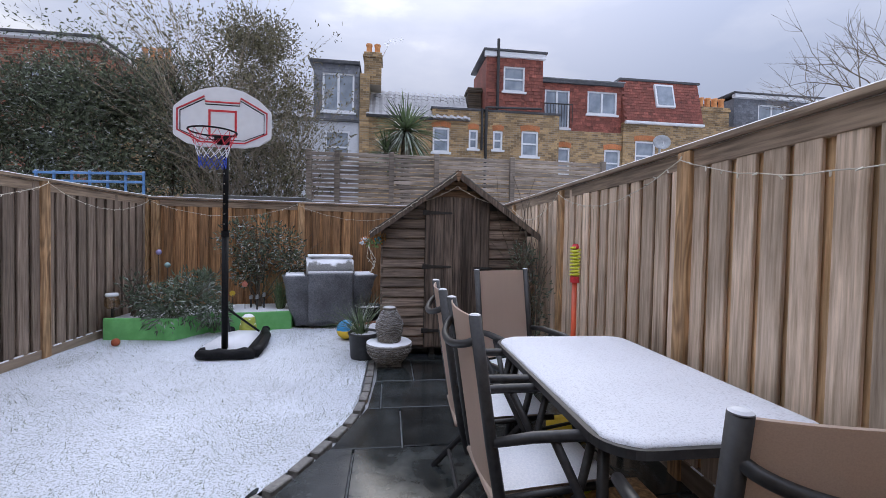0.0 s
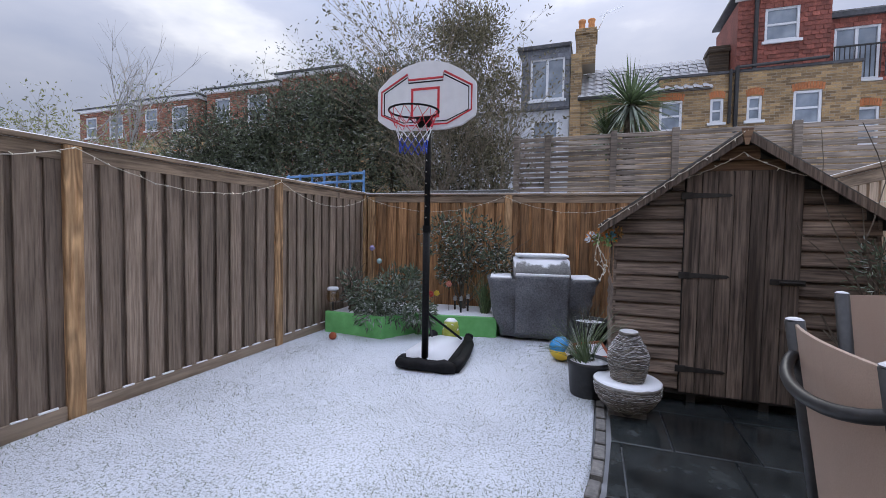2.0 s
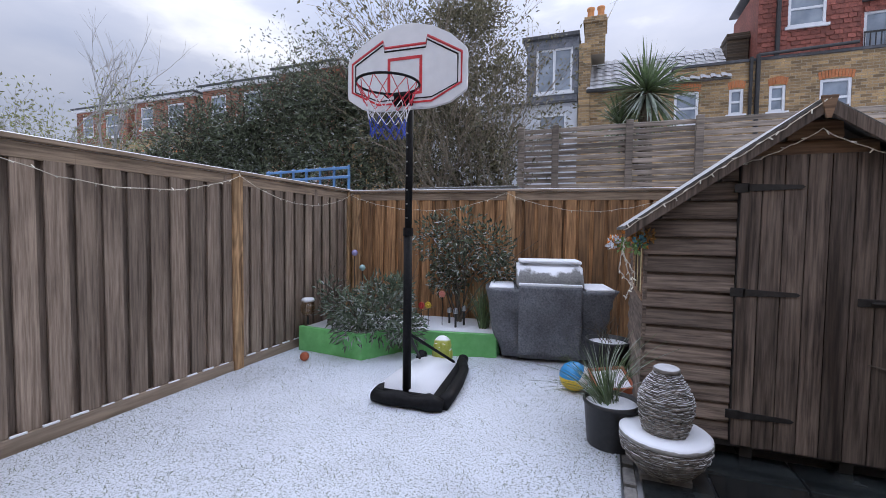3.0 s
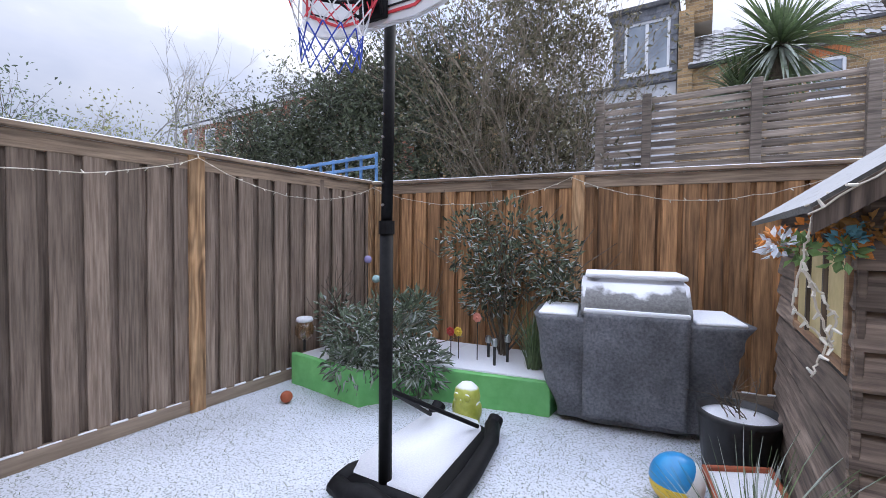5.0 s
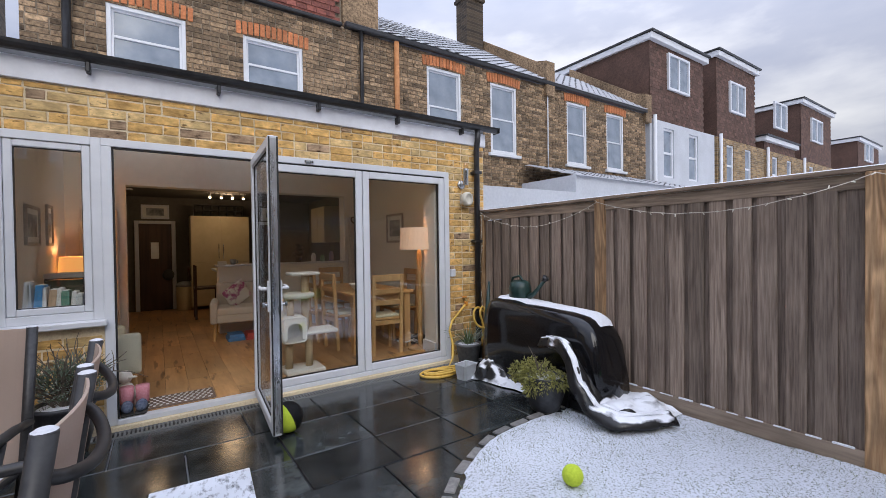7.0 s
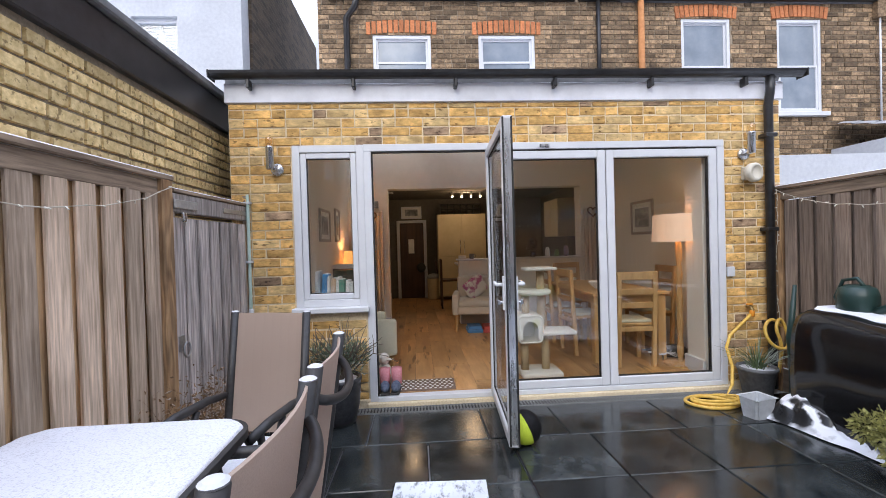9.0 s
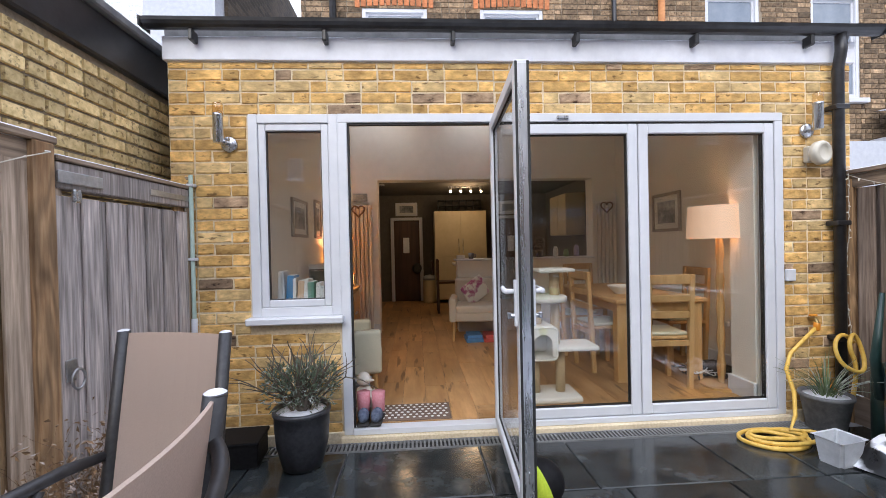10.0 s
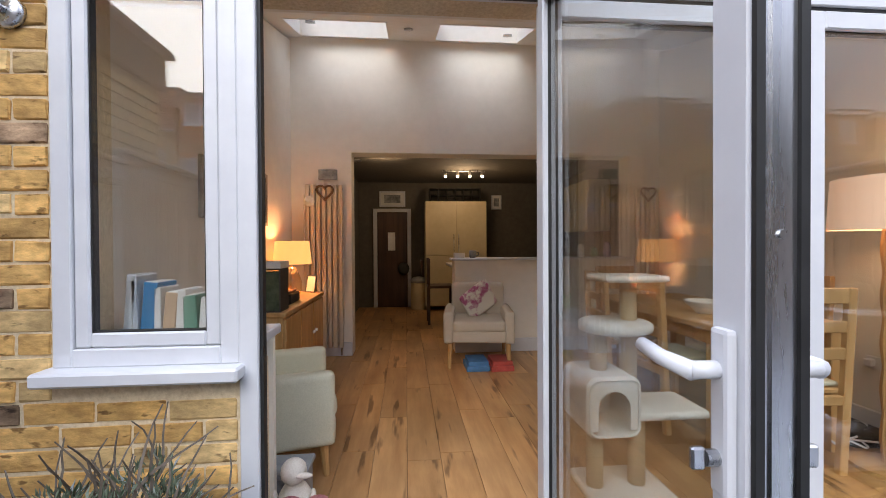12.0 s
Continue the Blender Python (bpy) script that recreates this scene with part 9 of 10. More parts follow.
pot("pot", "grey pot with strappy leaves beside the house wall", pose(-2.76, -0.7, gz(-0.7)), [(0.1, 0.0), (0.11, 0.01), (0.145, 0.22), (0.155, 0.225), (0.155, 0.25), (0.14, 0.25), (0.13, 0.2)], m_urn_g, m_soil, 0.135, 0.23)
strap_plant("strap_plant", "green strappy plant in the grey pot", pose(-2.76, -0.7, gz(-0.7) + 0.2), 90, 0.36, m_grass, 72, 1.0, 0.006)
m_tub = material("translucent_white_tub", (0.62, 0.65, 0.68), (0.74, 0.77, 0.8), 0.35, 20, bump=0.05, snow=0.3, translucent=0.3)
tb = thing("plastic_tub", "empty translucent white plastic tub on the slabs", "tub", pose(-2.38, -0.25, gz(-0.25), 0, 0, 12) @ Matrix.Diagonal((0.8, 0.8, 0.8, 1)))
g = nb()
vo = [[g.verts.new((sx * r, sy * r * 0.8, z)) for sx, sy in ((-1, -1), (1, -1), (1, 1), (-1, 1))] for r, z in ((0.1, 0.0), (0.125, 0.19), (0.135, 0.195), (0.12, 0.19), (0.095, 0.012))]
g.faces.new(vo[0][::-1])
for a, b in zip(vo, vo[1:]):
    for j in range(4):
        g.faces.new((a[j], a[(j + 1) % 4], b[(j + 1) % 4], b[j]))
g.faces.new(vo[-1])
bmesh.ops.bevel(g, geom=[e for e in g.edges if abs(e.verts[0].co.z - e.verts[1].co.z) > 0.1], offset=0.02, segments=3, affect="EDGES")
part("tub", g, m_tub, tb)

# watering can and second spout
m_can = material("dark_green_can", (0.012, 0.035, 0.03), (0.022, 0.055, 0.047), 0.4, 15, bump=0.05)
wc = thing("watering_can", "dark green plastic watering can standing on the covered box", "watering can", pose(-2.88, 0.05, 0.725, 0, 0, 0))
part("body", lathe(nb(), [(0.1, 0.0), (0.115, 0.01), (0.115, 0.15), (0.1, 0.2), (0.06, 0.225), (0.05, 0.22)], 24), m_can, wc, smooth=True)
g = nb()
tube(g, [(0, 0.1, 0.04), (0, 0.2, 0.1), (0, 0.34, 0.24)], [0.03, 0.022, 0.015], 10)
part("spout", g, m_can, wc, smooth=True)
part("rose", lathe(nb(), [(0.015, -0.05), (0.035, -0.01), (0.038, 0.0), (0.005, 0.012)], 16), m_black, wc, "", pose(0, 0.36, 0.27, -50), True)
g = nb()
tube(g, [(0, 0.05, 0.21), (0, 0.0, 0.27), (0, -0.1, 0.25), (0, -0.16, 0.12), (0, -0.11, 0.04)], 0.013, 8)
part("handle", g, m_can, wc, smooth=True)
wc2 = thing("watering_can", "green plastic watering can behind the covered box", "watering can", pose(-2.94, -0.42, gz(-0.4)))
part("body", lathe(nb(), [(0.09, 0.0), (0.11, 0.01), (0.11, 0.42), (0.09, 0.5), (0.04, 0.52)], 20), m_can, wc2, smooth=True)
g = nb()
tube(g, [(0.09, 0, 0.3), (0.13, 0, 0.55), (0.1, 0.02, 0.98)], [0.035, 0.028, 0.014], 10)
part("spout", g, m_can, wc2, smooth=True)

# hose and tap
m_hose = material("yellow_hose", (0.6, 0.36, 0.05), (0.75, 0.5, 0.12), 0.5, 30, (1, 1, 1), 0.1)
m_orange = material("orange_plastic", (0.75, 0.25, 0.02), (0.85, 0.35, 0.04), 0.4, 20, bump=0.03)
hs_ = thing("garden_hose", "yellow garden hose coiled on the slabs under the tap", "hose")
rng = random.Random(77)
pts = []
for k in range(120):
    a = k / 120 * 2 * math.pi * 3.6
    r = 0.13 + 0.05 * math.sin(a * 0.37) + 0.03 * math.sin(a * 1.7)
    pts.append((-2.28 + r * math.cos(a) * 1.4 + 0.05 * math.sin(a * 0.23), -0.56 + r * math.sin(a) * 0.8 + 0.03 * math.sin(a * 0.31), gz(-0.6) + 0.014 + 0.012 * (k / 120) + 0.02 * max(0, math.sin(a * 0.7)) * (k / 120)))
end = Vector(pts[-1])
pts += [(-2.42, -0.62, gz(-0.6) + 0.04), (-2.53, -0.7, 0.02), (-2.58, -0.76, 0.16), (-2.56, -0.8, 0.32), (-2.62, -0.83, 0.42), (-2.74, -0.84, 0.52), (-2.83, -0.84, 0.6)]
part("coil", tube(nb(), pts, 0.0135, 8), m_hose, hs_, smooth=True)
loop = [(-2.98, -0.72, 0.1), (-3.0, -0.7, 0.35), (-2.93, -0.7, 0.5), (-3.02, -0.74, 0.6), (-3.08, -0.72, 0.4), (-3.0, -0.66, 0.3), (-2.88, -0.7, 0.36), (-2.86, -0.74, 0.5), (-2.95, -0.76, 0.58), (-3.06, -0.78, 0.5)]
part("loop", tube(nb(), round_off(loop), 0.0135, 8), m_hose, hs_, smooth=True)
part("connector", lathe(nb(), [(0.015, 0), (0.022, 0.01), (0.022, 0.05), (0.016, 0.06)], 12), m_orange, hs_, "orange hose connector", pose(-2.84, -0.84, 0.58), True)
part("connector", lathe(nb(), [(0.012, 0), (0.018, 0.01), (0.018, 0.07), (0.01, 0.09)], 12), m_orange, hs_, "orange hose connector", pose(-2.9, -0.74, 0.12, 20, 20, 0), True)
tap = thing("outdoor_tap", "brass garden tap on the brick wall", "tap", pose(-2.84, EY, 0.66))
m_brass = material("dull_brass", (0.35, 0.25, 0.1), (0.5, 0.38, 0.18), 0.4, 20, metal=1.0, bump=0.05)
g = nb()
tube(g, [(0, 0, 0), (0, 0.05, 0.0), (0, 0.065, -0.02), (0, 0.065, -0.05)], 0.014, 10)
part("spout", g, m_brass, tap, smooth=True)
part("lever", bx((-0.03, 0.02, 0.02), (0.03, 0.04, 0.035), 0.004), m_orange, tap)
sw = thing("outdoor_switch", "small white outdoor switch box on the bricks", "switch", pose(-2.68, EY, 0.99))
part("case", bx((-0.035, 0.0, -0.045), (0.035, 0.03, 0.045), 0.006), m_white, sw)

# wall lamps, alarm and green pipe
def wall_lamp(x, z, label):
    t = thing("wall_lamp", label, "wall lamp", pose(x, EY, z), "wall lamps")
    part("backplate", lathe(nb(), [(0.055, 0), (0.055, 0.012), (0.045, 0.022), (0.005, 0.024)], 20), m_steel, t, "", pose(0, 0.0, 0, -90), True)
    part("arm", tube(nb(), [(0, 0.02, 0), (0, 0.1, 0.0)], 0.014, 8), m_steel, t, smooth=True)
    part("cylinder", lathe(nb(), [(0.03, -0.04), (0.032, -0.035), (0.032, 0.13), (0.034, 0.135), (0.034, 0.15)], 20, (0.03 if x > 0 else 0, 0.1, 0.03)), m_steel, t, "brushed steel cylinder", smooth=True)
    part("lens", lathe(nb(), [(0.03, 0.15), (0.034, 0.155), (0.034, 0.215), (0.03, 0.22), (0.005, 0.222)], 20, (0.03 if x > 0 else 0, 0.1, 0.03)), m_clear, t, "clear glass top", smooth=True)
    return t


wall_lamp(1.35, 1.99, "brushed steel up-light on a round bracket on the bricks")
wall_lamp(-2.83, 2.06, "brushed steel up-light on a round bracket above the alarm")
m_cream = material("cream_plastic", (0.6, 0.56, 0.46), (0.68, 0.64, 0.54), 0.45, 15, bump=0.03)
al = thing("alarm_sounder", "cream round alarm sounder on the brick wall", "alarm", pose(-2.85, EY, 1.88))
part("base", bx((-0.05, 0.0, -0.06), (0.05, 0.05, 0.06), 0.01), m_cream, al)
part("dome", lathe(nb(), [(0.06, 0.0), (0.085, 0.02), (0.085, 0.06), (0.06, 0.075), (0.055, 0.06), (0.005, 0.058)], 24), m_cream, al, "", pose(0, 0.05, 0, -90, 0, 10), True)
m_mint = material("mint_green_pipe", (0.36, 0.48, 0.42), (0.46, 0.57, 0.5), 0.5, 20, bump=0.05)
mp_ = thing("pipe", "mint green vertical pipe on the bricks by the gate", "pipe")
part("pipe", tube(nb(), [(1.6, EY + 0.03, gz(EY)), (1.6, EY + 0.03, 1.78)], 0.014, 10), m_mint, mp_, smooth=True)
part("joint", lathe(nb(), [(0.018, 0.7), (0.02, 0.71), (0.02, 0.8), (0.018, 0.81)], 12, (1.6, EY + 0.03, 0)), m_white, mp_, "white pipe joint", smooth=True)
for z in (0.35, 1.2, 1.7):
    part("clip", bx((1.575, EY, z), (1.625, EY + 0.048, z + 0.02), 0.003), m_white, mp_)

# gate
m_gate = material("grey_weathered_gate", (0.25, 0.22, 0.205), (0.66, 0.59, 0.55), 0.85, 60, (1, 1, 0.05), 0.45, rand=0.25, coarse=0.25, rings=((11, 11, 0.7), 55, 0.18))
GA = 90 + math.degrees(math.atan(-0.045))
gt_ = thing("gate", "grey weathered board gate with metal hinges and bolt", "gate", pose(right_x(-0.9), -0.9, 0, 0, 0, GA))
gb = bevel_box_mesh("board", 0.094, 0.018, 1.5, m_gate)
gb2 = bevel_box_mesh("board", 0.1, 0.016, 1.5, m_gate)
for k in range(7):
    share("board", gb, gt_, pose(0.08 + k * 0.148, 0.024, 0.03, 0, random.uniform(-0.3, 0.3), 0))
    if k < 6:
        share("board", gb2, gt_, pose(0.155 + k * 0.148, 0.004, 0.03))
part("top_rail", bx((0.01, -0.03, 1.56), (1.02, 0.045, 1.68), 0.006), m_gate, gt_)
part("bottom_rail", bx((0.01, -0.03, 0.15), (1.02, 0.0, 0.26), 0.006), m_gate, gt_)
part("capping", bx((0.0, -0.045, 1.684), (1.03, 0.055, 1.71), 0.005), m_rail, gt_)
m_galv = material("galvanised_steel", (0.4, 0.41, 0.42), (0.55, 0.56, 0.57), 0.45, 40, metal=0.9, bump=0.1)
for z in (1.6, 0.2):
    part("hinge", bx((0.0, 0.047, z), (0.42, 0.053, z + 0.035), 0.002), m_galv, gt_, "galvanised strap hinge")
bo = part("bolt", bx((0.78, 0.047, 1.585), (1.03, 0.06, 1.64), 0.003), m_galv, gt_, "galvanised bolt")
part("padlock", bx((0.93, 0.06, 1.5), (0.975, 0.08, 1.56), 0.006), m_steel, bo)
g = nb()
tube(g, [(0.97 + 0.035 * math.cos(a * math.pi / 10), 0.07, 0.7 + 0.045 * math.sin(a * math.pi / 10)) for a in range(20)], 0.006, 8, closed=True)
part("ring_latch", g, m_galv, gt_, "metal ring latch", smooth=True)
part("latch_plate", bx((0.94, 0.034, 0.69), (1.0, 0.042, 0.79), 0.003), m_galv, gt_)
dryp = thing("dead_plant", "dry brown twiggy plant at the foot of the fence", "plant", pose(1.56, 0.22, gz(0.2)))
rng = random.Random(83)
g, g2 = nb(), nb()
for _ in range(75):
    tips = twigs(g, (rng.uniform(-0.1, 0.08), rng.uniform(-0.3, 0.3), 0), (rng.gauss(-0.12, 0.35), rng.gauss(0, 0.4), 1), rng.uniform(0.18, 0.36), 0.0035, 2, rng, 0.6)
    leafy(g2, tips, 2, 0.03, rng, 0.03)
m_dead = material("dead_brown_leaf", (0.16, 0.09, 0.04), (0.3, 0.19, 0.1), 0.8, 30, rand=0.3, island=True, snow=0.2)
part("stem", g, m_dead, dryp)
part("dead_leaves", g2, m_dead, dryp)

# pot by the side window, box and ball
pot("pot", "dark glazed pot standing on the slabs by the window", pose(0.82, -0.57, gz(-0.6)), [(0.105, 0.0), (0.12, 0.01), (0.155, 0.15), (0.165, 0.27), (0.165, 0.33), (0.175, 0.34), (0.175, 0.365), (0.155, 0.365), (0.15, 0.3)], m_urn, m_snow, 0.152, 0.34)
shrub("shrub", "grey-leaved lavender bush with snow in the dark pot", pose(0.82, -0.57, gz(-0.6) + 0.33), [(0, 0, 0.14, 0.15), (0.1, 0.03, 0.15, 0.13), (-0.1, 0, 0.15, 0.13), (0, 0.08, 0.2, 0.12), (-0.05, -0.05, 0.25, 0.1), (0.15, 0, 0.22, 0.08), (-0.16, 0.02, 0.22, 0.08)], 1500, 0.04, m_leaf, 84, 30, 0.6, shape=5.0)
bb = thing("plastic_box", "low black plastic box on the slabs", "box", pose(1.27, -0.67, gz(-0.7), 0, 0, 4))
part("box", bx((-0.17, -0.12, 0.0), (0.17, 0.12, 0.14), 0.012, seg=2), m_blk, bb)
part("lid", bx((-0.18, -0.13, 0.142), (0.18, 0.13, 0.165), 0.008, seg=2), m_blk, bb)
simple_ball("ball", "small blue ball in the corner by the wall", (1.5, -0.66, gz(-0.7)), 0.07, [m_blue])
m_patchy = material("patchy_frost", (0.05, 0.055, 0.058), (0.66, 0.69, 0.74), 0.7, 26, (1, 0.5, 1), bump=0.4, coarse=0.2, contrast=(0.3, 0.5))
mt_ = thing("snowy_slab", "loose slab under a thin layer of snow on the patio", "slab", pose(0.1, 0.66, gz(0.66) + 0.004, 0, 0, -4))
part("slab", wobble(bx((-0.26, -0.2, 0), (0.26, 0.22, 0.03), 0.006), 0.012, 5), m_slate, mt_)
part("snow", wobble(bx((-0.255, -0.195, 0.03), (0.25, 0.21, 0.034), 0.002), 0.012, 5), m_patchy, mt_)
shrub("shrub", "twiggy grey-green shrub growing beside the shed", pose(1.66, 4.15, 0.0), [(-0.05, 0, 0.95, 0.2), (0, -0.05, 0.7, 0.2), (-0.1, 0.05, 1.1, 0.13), (0.0, 0, 0.45, 0.18), (-0.05, -0.1, 0.25, 0.18)], 800, 0.045, m_leaf, 85, 18, 0.3, shape=3.5)

# ---- string lights ----
m_wire = material("clear_wire", (0.5, 0.45, 0.36), (0.62, 0.57, 0.48), 0.4, 20, bump=0.0)
m_tiny = material("clear_led", (0.75, 0.72, 0.62), (0.85, 0.82, 0.72), 0.2, 20, bump=0.0)


def string_lights(label, nodes, sag=0.2, step=0.09):
    t = thing("string_lights", label, "string lights", group="fairy lights")
    rr = random.Random(len(nodes) * 7 + int(nodes[0][0] * 10))
    pts = []
    for a, b in zip(nodes, nodes[1:]):
        a, b = Vector(a), Vector(b)
        n = 18
        sg = sag * (b - a).length / 1.83 * rr.uniform(0.8, 1.15)
        for k in range(n + (b == Vector(nodes[-1]))):
            u = k / n
            p = a.lerp(b, u)
            p.z -= sg * 4 * u * (1 - u)
            pts.append(p + Vector((rr.gauss(0, 0.002), rr.gauss(0, 0.002), rr.gauss(0, 0.003))))
    part("wire", tube(nb(), pts, 0.0028, 5), m_wire, t)
    g = nb()
    acc = 0.0
    for p, q in zip(pts, pts[1:]):
        acc += (q - p).length
        if acc > step:
            acc = 0
            d = Vector((rr.gauss(0, 0.5), rr.gauss(0, 0.5), rr.gauss(0, 0.5) - 0.3)).normalized()
            tube(g, [p, p + d * 0.022], [0.005, 0.003], 5)
    tagged(part("bulbs", g, m_tiny, t, "tiny clear unlit bulbs"), kind="stuff")
    return t


string_lights("clear fairy lights drooping along the weathered fence", [(LX + 0.08, 6.26, 1.7), (LX + 0.08, 4.5, 1.71), (LX + 0.08, 2.67, 1.71), (LX + 0.08, 0.85, 1.71), (LX + 0.1, -0.82, 1.72)], 0.2)
string_lights("clear fairy lights drooping along the tan fence", [(right_x(y) - 0.08, y, 1.7) for y in (0.2, 2.04, 3.87, 5.7)], 0.2)
string_lights("clear fairy lights drooping along the stained fence", [(right_x(7) - 1.35 + 0.0, back_y(0.6) - 0.09, 1.7), (right_x(7) - 3.18, back_y(-1.2) - 0.09, 1.7), (LX + 0.1, back_y(-3.1) - 0.09, 1.68)], 0.2)
string_lights("clear fairy lights hung along the shed's gable", [(SX0 - 0.12, SYF - 0.07, 1.3), (SAP - 0.4, SYF - 0.07, 1.62), (SAP, SYF - 0.07, 1.8), (SAP + 0.4, SYF - 0.07, 1.62), (SX1 + 0.1, SYF - 0.07, 1.3)], 0.1)
string_lights("clear fairy lights pinned along the shed's sloping roof edge", [(SX0 - 0.12, SYF - 0.125, 1.28), (SAP - 0.4, SYF - 0.125, 1.645), (SAP, SYF - 0.125, 1.935)], 0.0, 0.045)
string_lights("tangle of clear fairy lights hanging at the shed's corner", [(SX0 - 0.1, SYF - 0.07, 1.3), (SX0 - 0.14, SYF - 0.09, 1.05), (SX0 - 0.06, SYF - 0.09, 0.95), (SX0 - 0.12, SYF - 0.1, 1.15), (SX0 - 0.05, SYF - 0.08, 1.02), (SX0 - 0.1, SYF - 0.1, 0.88)], 0.02, 0.04)
string_lights("fairy lights hanging down beside the downpipe", [(LX + 0.1, -0.8, 1.72), (LX + 0.09, -0.81, 1.3), (LX + 0.11, -0.83, 0.9), (LX + 0.08, -0.81, 0.55)], 0.0, 0.05)

# ---- grass blades poking through the snow ----
rng = random.Random(91)
vs, fs = [], []
for _ in range(24000):
    x = rng.uniform(-3.1, 0.02)
    y0 = lawn_y0(x)
    y = y0 + 0.05 + (back_y(x) - y0 - 0.1) * rng.random() ** 1.25
    if noise.noise(Vector((x * 1.7, y * 1.7, 8))) + 0.5 * noise.noise(Vector((x * 6, y * 6, 4))) < rng.uniform(-0.5, 0.35):
        continue
    z = gz(y) + 0.006 + 0.012 * noise.noise(Vector((x * 2.2, y * 2.2, 0)))
    a, h = rng.uniform(0, 6.28), rng.uniform(0.01, 0.032)
    dx, dy = math.cos(a) * 0.002, math.sin(a) * 0.002
    lx, ly = rng.gauss(0, 0.6) * h, rng.gauss(0, 0.6) * h
    i = len(vs)
    vs += [(x - dx, y - dy, z), (x + dx, y + dy, z), (x + lx, y + ly, z + h)]
    fs.append((i, i + 1, i + 2))
me = bpy.data.meshes.new("grass")
me.from_pydata(vs, [], fs)
m_blade = material("winter_grass_blade", (0.1, 0.13, 0.06), (0.2, 0.23, 0.12), 0.7, 20, bump=0.0, rand=0.3, island=True, translucent=0.2)
me.materials.append(m_blade)
tagged(new("grass", me), "short grass blades poking through the snow", "grass", kind="stuff")

# ---- pieces of walls and paving ----
def brick_meshes(mat, length, height, depth, count):
    out = []
    for k in range(count):
        bm = bx((-0.5 * length, 0, 0), (0.5 * length, depth, height), 0.004)
        rng = random.Random(k)
        for v in bm.verts:
            v.co += Vector((rng.uniform(-1, 1), rng.uniform(-0.6, 0.6), rng.uniform(-1, 1))) * 0.004
        me = bpy.data.meshes.new("brick")
        bm.to_mesh(me)
        bm.free()
        me.materials.append(mat)
        out.append(me)
    return out


stretchers, headers = [], []
for mt, k in ((m_brick, 8), (m_brick_buff, 5), (m_brick_grey, 1)):
    stretchers += brick_meshes(mt, 0.226, 0.068, 0.05, k)
    headers += brick_meshes(mt, 0.106, 0.068, 0.05, k)
rng = random.Random(11)
CH = 0.0795
for r in range(33):
    z = -0.03 + r * CH
    hs_k = min(1.0, (ETOP - z - 0.004) / CH)
    if hs_k < 0.3:
        break
    if z + CH <= 0.75:
        spans = [(EX0, -2.65), (0.63, EX1)]
    elif z + 0.05 < 2.2:
        spans = [(EX0, -2.65), (1.235, EX1)]
    else:
        spans = [(EX0, EX1)]
    for a, b in spans:
        x = a
        k = r
        while x < b - 0.02:
            full = (0.236, 0.116)[k % 2] if rng.random() > 0.25 else 0.236
            if x == a and r % 2:
                full = 0.116
            k += 1
            ln = min(full, b - x)
            if b - x - ln < 0.05:
                ln = b - x
            use = stretchers if ln > 0.15 else headers
            ref = 0.226 if ln > 0.15 else 0.106
            share("brick", rng.choice(use), wall, pose(x + ln / 2, EY - 0.051 + rng.uniform(-0.004, 0.003), z + rng.uniform(-0.0015, 0.0015), 0, rng.uniform(-0.3, 0.3), rng.uniform(-0.4, 0.4)) @ Matrix.Diagonal(((ln - 0.011) / ref, 1, hs_k, 1)))
            x += ln

# slate slabs
rng = random.Random(4)


def slab_mesh(w, d):
    bm = bx((0, 0, -0.03), (w, d, 0), 0.006)
    return bm


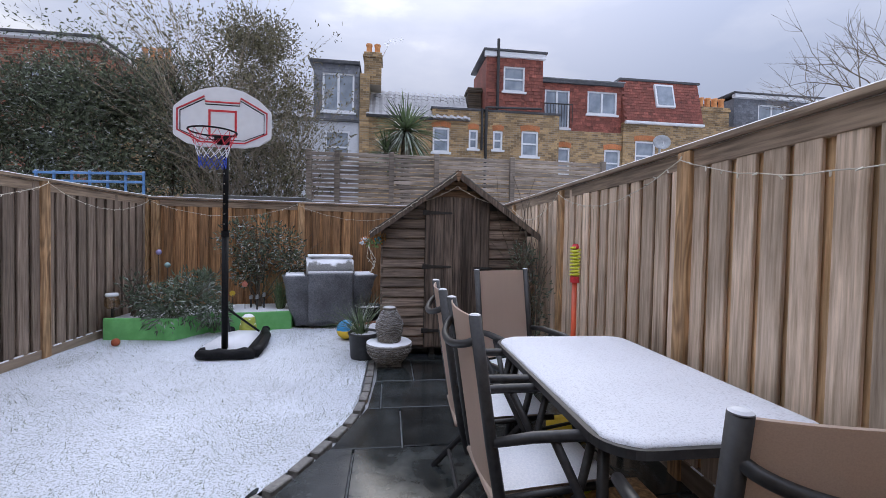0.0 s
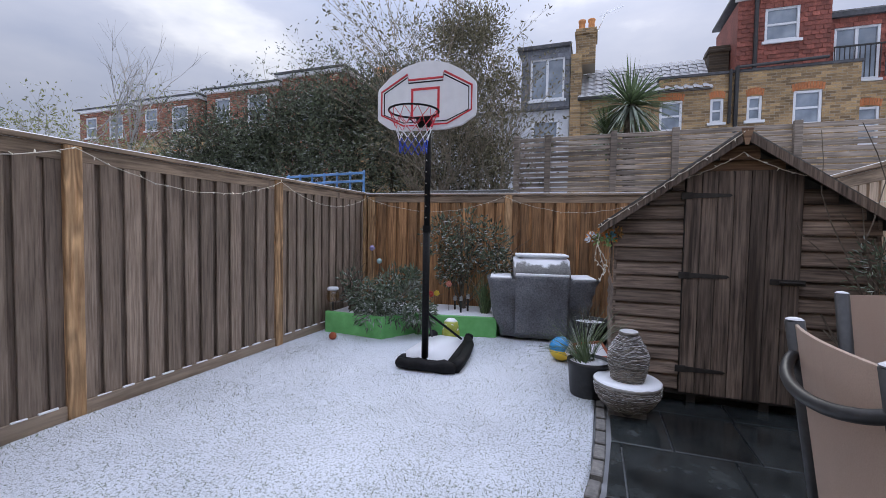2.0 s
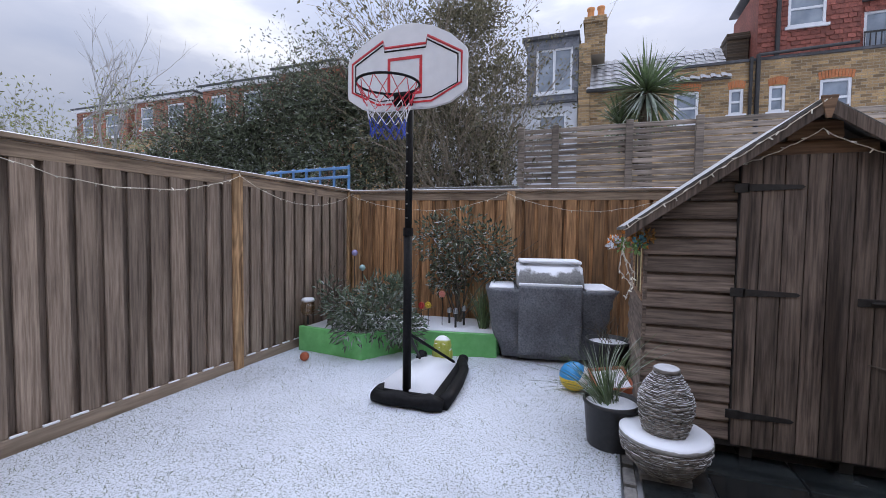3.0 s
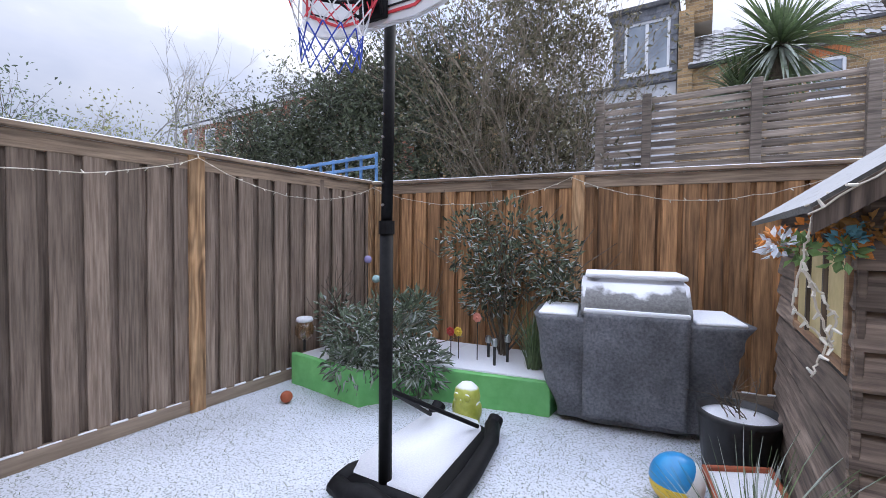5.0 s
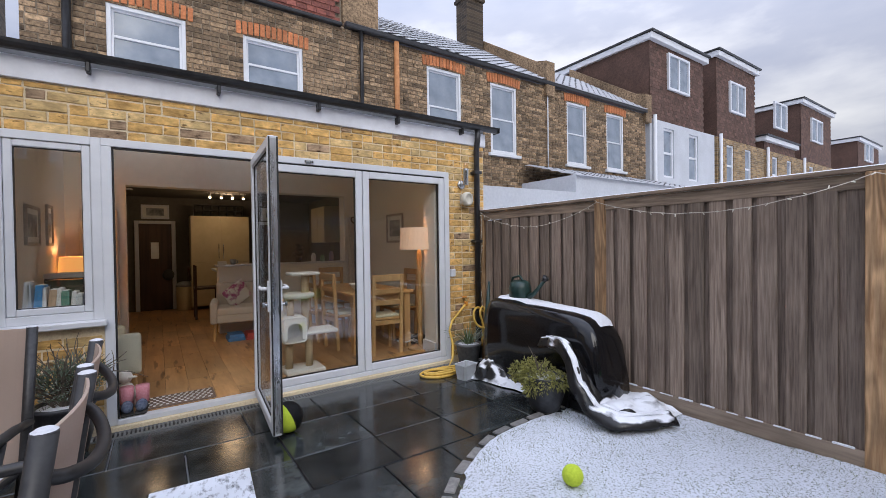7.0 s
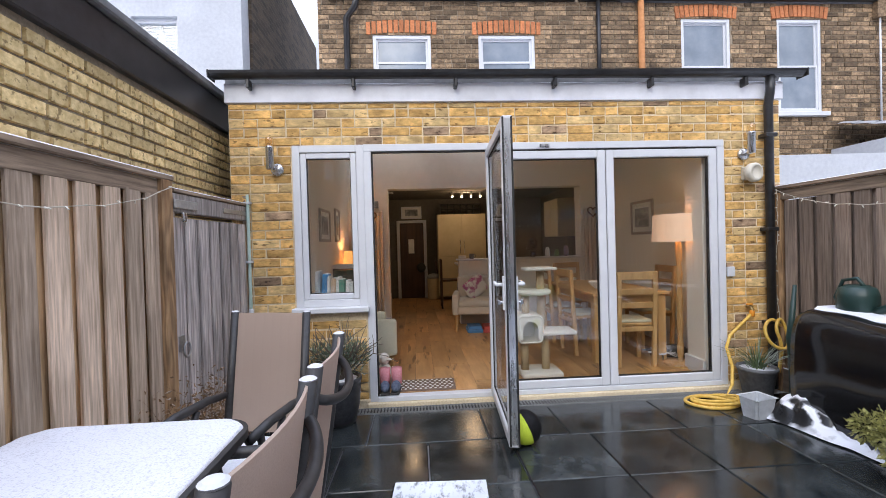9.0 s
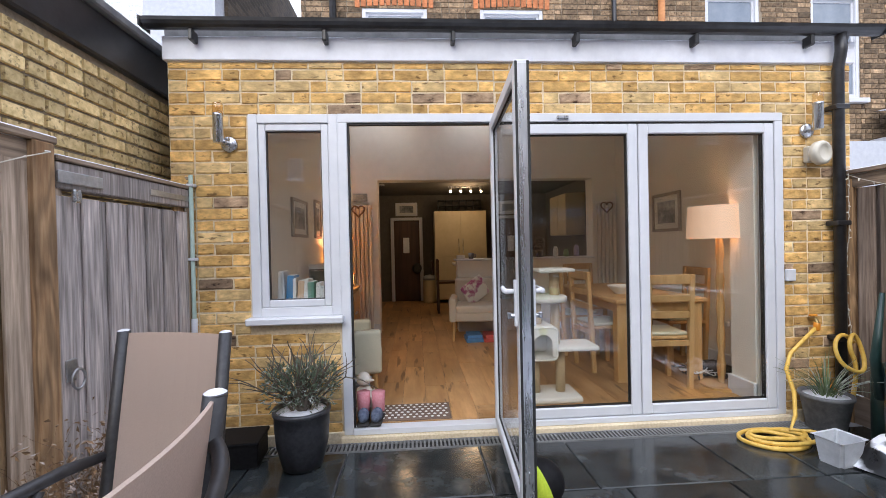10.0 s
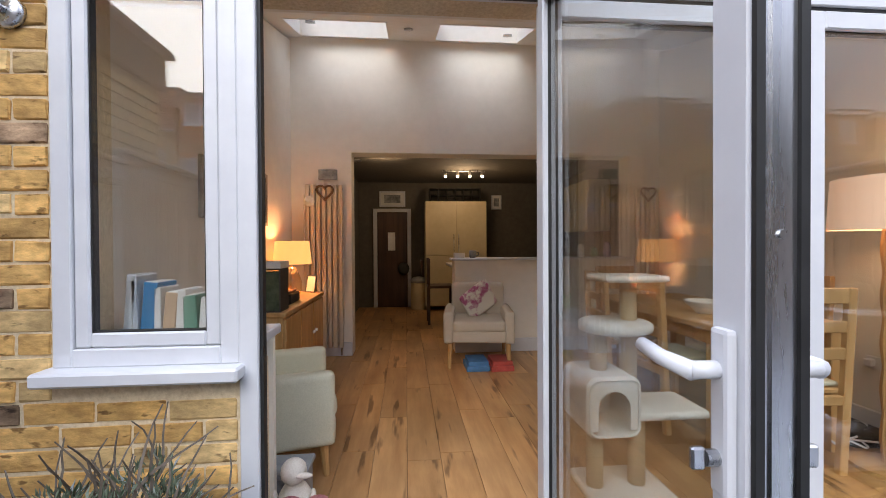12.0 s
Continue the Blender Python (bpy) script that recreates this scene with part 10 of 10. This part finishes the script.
y = -0.71
while y < 4.45:
    dep = rng.choice((0.58, 0.58, 0.43))
    dep = min(dep, 4.5 - y)
    x = -3.05 + rng.choice((0, 0.25))
    xl = -3.05
    while xl < 1.75:
        w = rng.choice((0.87, 0.58, 0.58, 0.43))
        xr = min(xl + w, 1.78)
        if 1.78 - xr < 0.15:
            xr = 1.78
        # keep to the paved side of the lawn's edge
        a = xl
        if y + dep > 0.85:
            lim = max(edge_x(min(y + 0.02, 4.5)), edge_x(min(y + dep, 4.5))) + 0.09
            if y < 0.93:
                lim = -3.05 if y + dep < 1.0 else -1.2
            cut = edge_x(max(y, 0.98)) + 0.09
            a = max(xl, cut if y > 0.9 else xl)
        if xr - a > 0.06:
            bm = nb()
            lo_y, hi_y = y + 0.005, y + dep - 0.005
            if y > 0.9 and a > xl - 0.001 and edge_x(hi_y) + 0.09 > a:
                p = [(a + 0.004, lo_y), (xr - 0.005, lo_y), (xr - 0.005, hi_y), (min(max(a, edge_x(hi_y) + 0.09), xr - 0.02), hi_y)]
            else:
                p = [(a + 0.005, lo_y), (xr - 0.005, lo_y), (xr - 0.005, hi_y), (a + 0.005, hi_y)]
            lo = [bm.verts.new((q[0], q[1], gz(q[1]) - 0.03)) for q in p]
            ins = 0.004
            cx, cy = sum(q[0] for q in p) / 4, sum(q[1] for q in p) / 4
            lift = rng.uniform(-0.002, 0.002)
            hi = [bm.verts.new((q[0], q[1], gz(q[1]) - 0.005 + lift)) for q in p]
            tp = [bm.verts.new((q[0] + (cx - q[0]) * 0.015, q[1] + (cy - q[1]) * 0.015, gz(q[1]) + lift)) for q in p]
            for k in range(4):
                bm.faces.new((lo[k], lo[(k + 1) % 4], hi[(k + 1) % 4], hi[k]))
                bm.faces.new((hi[k], hi[(k + 1) % 4], tp[(k + 1) % 4], tp[k]))
            bm.faces.new(tp)
            part("slab", bm, m_slate, patio)
        xl = xr
    y += dep

# setts along the lawn's edge
sett = bpy.data.meshes.new("sett")
bm = bx((-0.077, 0.02, -0.06), (0.077, 0.082, 0.008), 0.006)
bm.to_mesh(sett)
bm.free()
sett.materials.append(m_sett)
run, last = 0.0, edge_line[0]
for a, b in zip(edge_line, edge_line[1:]):
    run += (b - a).length
    if (b - last).length >= 0.158:
        d = (b - last)
        c = (b + last) / 2
        ang = math.degrees(math.atan2(d.y, d.x))
        share("sett", sett, patio, pose(c.x + d.y / d.length * 0.082, c.y - d.x / d.length * 0.082, gz(c.y) + rng.uniform(-0.003, 0.003), 0, 0, ang))
        last = b

# laminate planks
rng = random.Random(21)
pm = []
for k in range(3):
    bm = bx((-0.094, 0, -0.012), (0.094, 1.2, 0), 0.0015)
    me = bpy.data.meshes.new("plank")
    bm.to_mesh(me)
    bm.free()
    me.materials.append(m_plank)
    pm.append(me)
for i in range(24):
    x = -3.0 + i * 0.19 + 0.095
    y = -7.7 - rng.uniform(0, 1.1)
    while y < -0.985:
        y1 = min(y + 1.203, -0.975)
        if y1 > -7.7:
            share("plank", rng.choice(pm), fl, pose(x, max(y, -7.7), 0) @ Matrix.Diagonal((1, (y1 - max(y, -7.7) - 0.002) / 1.2, 1, 1)))
        y += 1.203
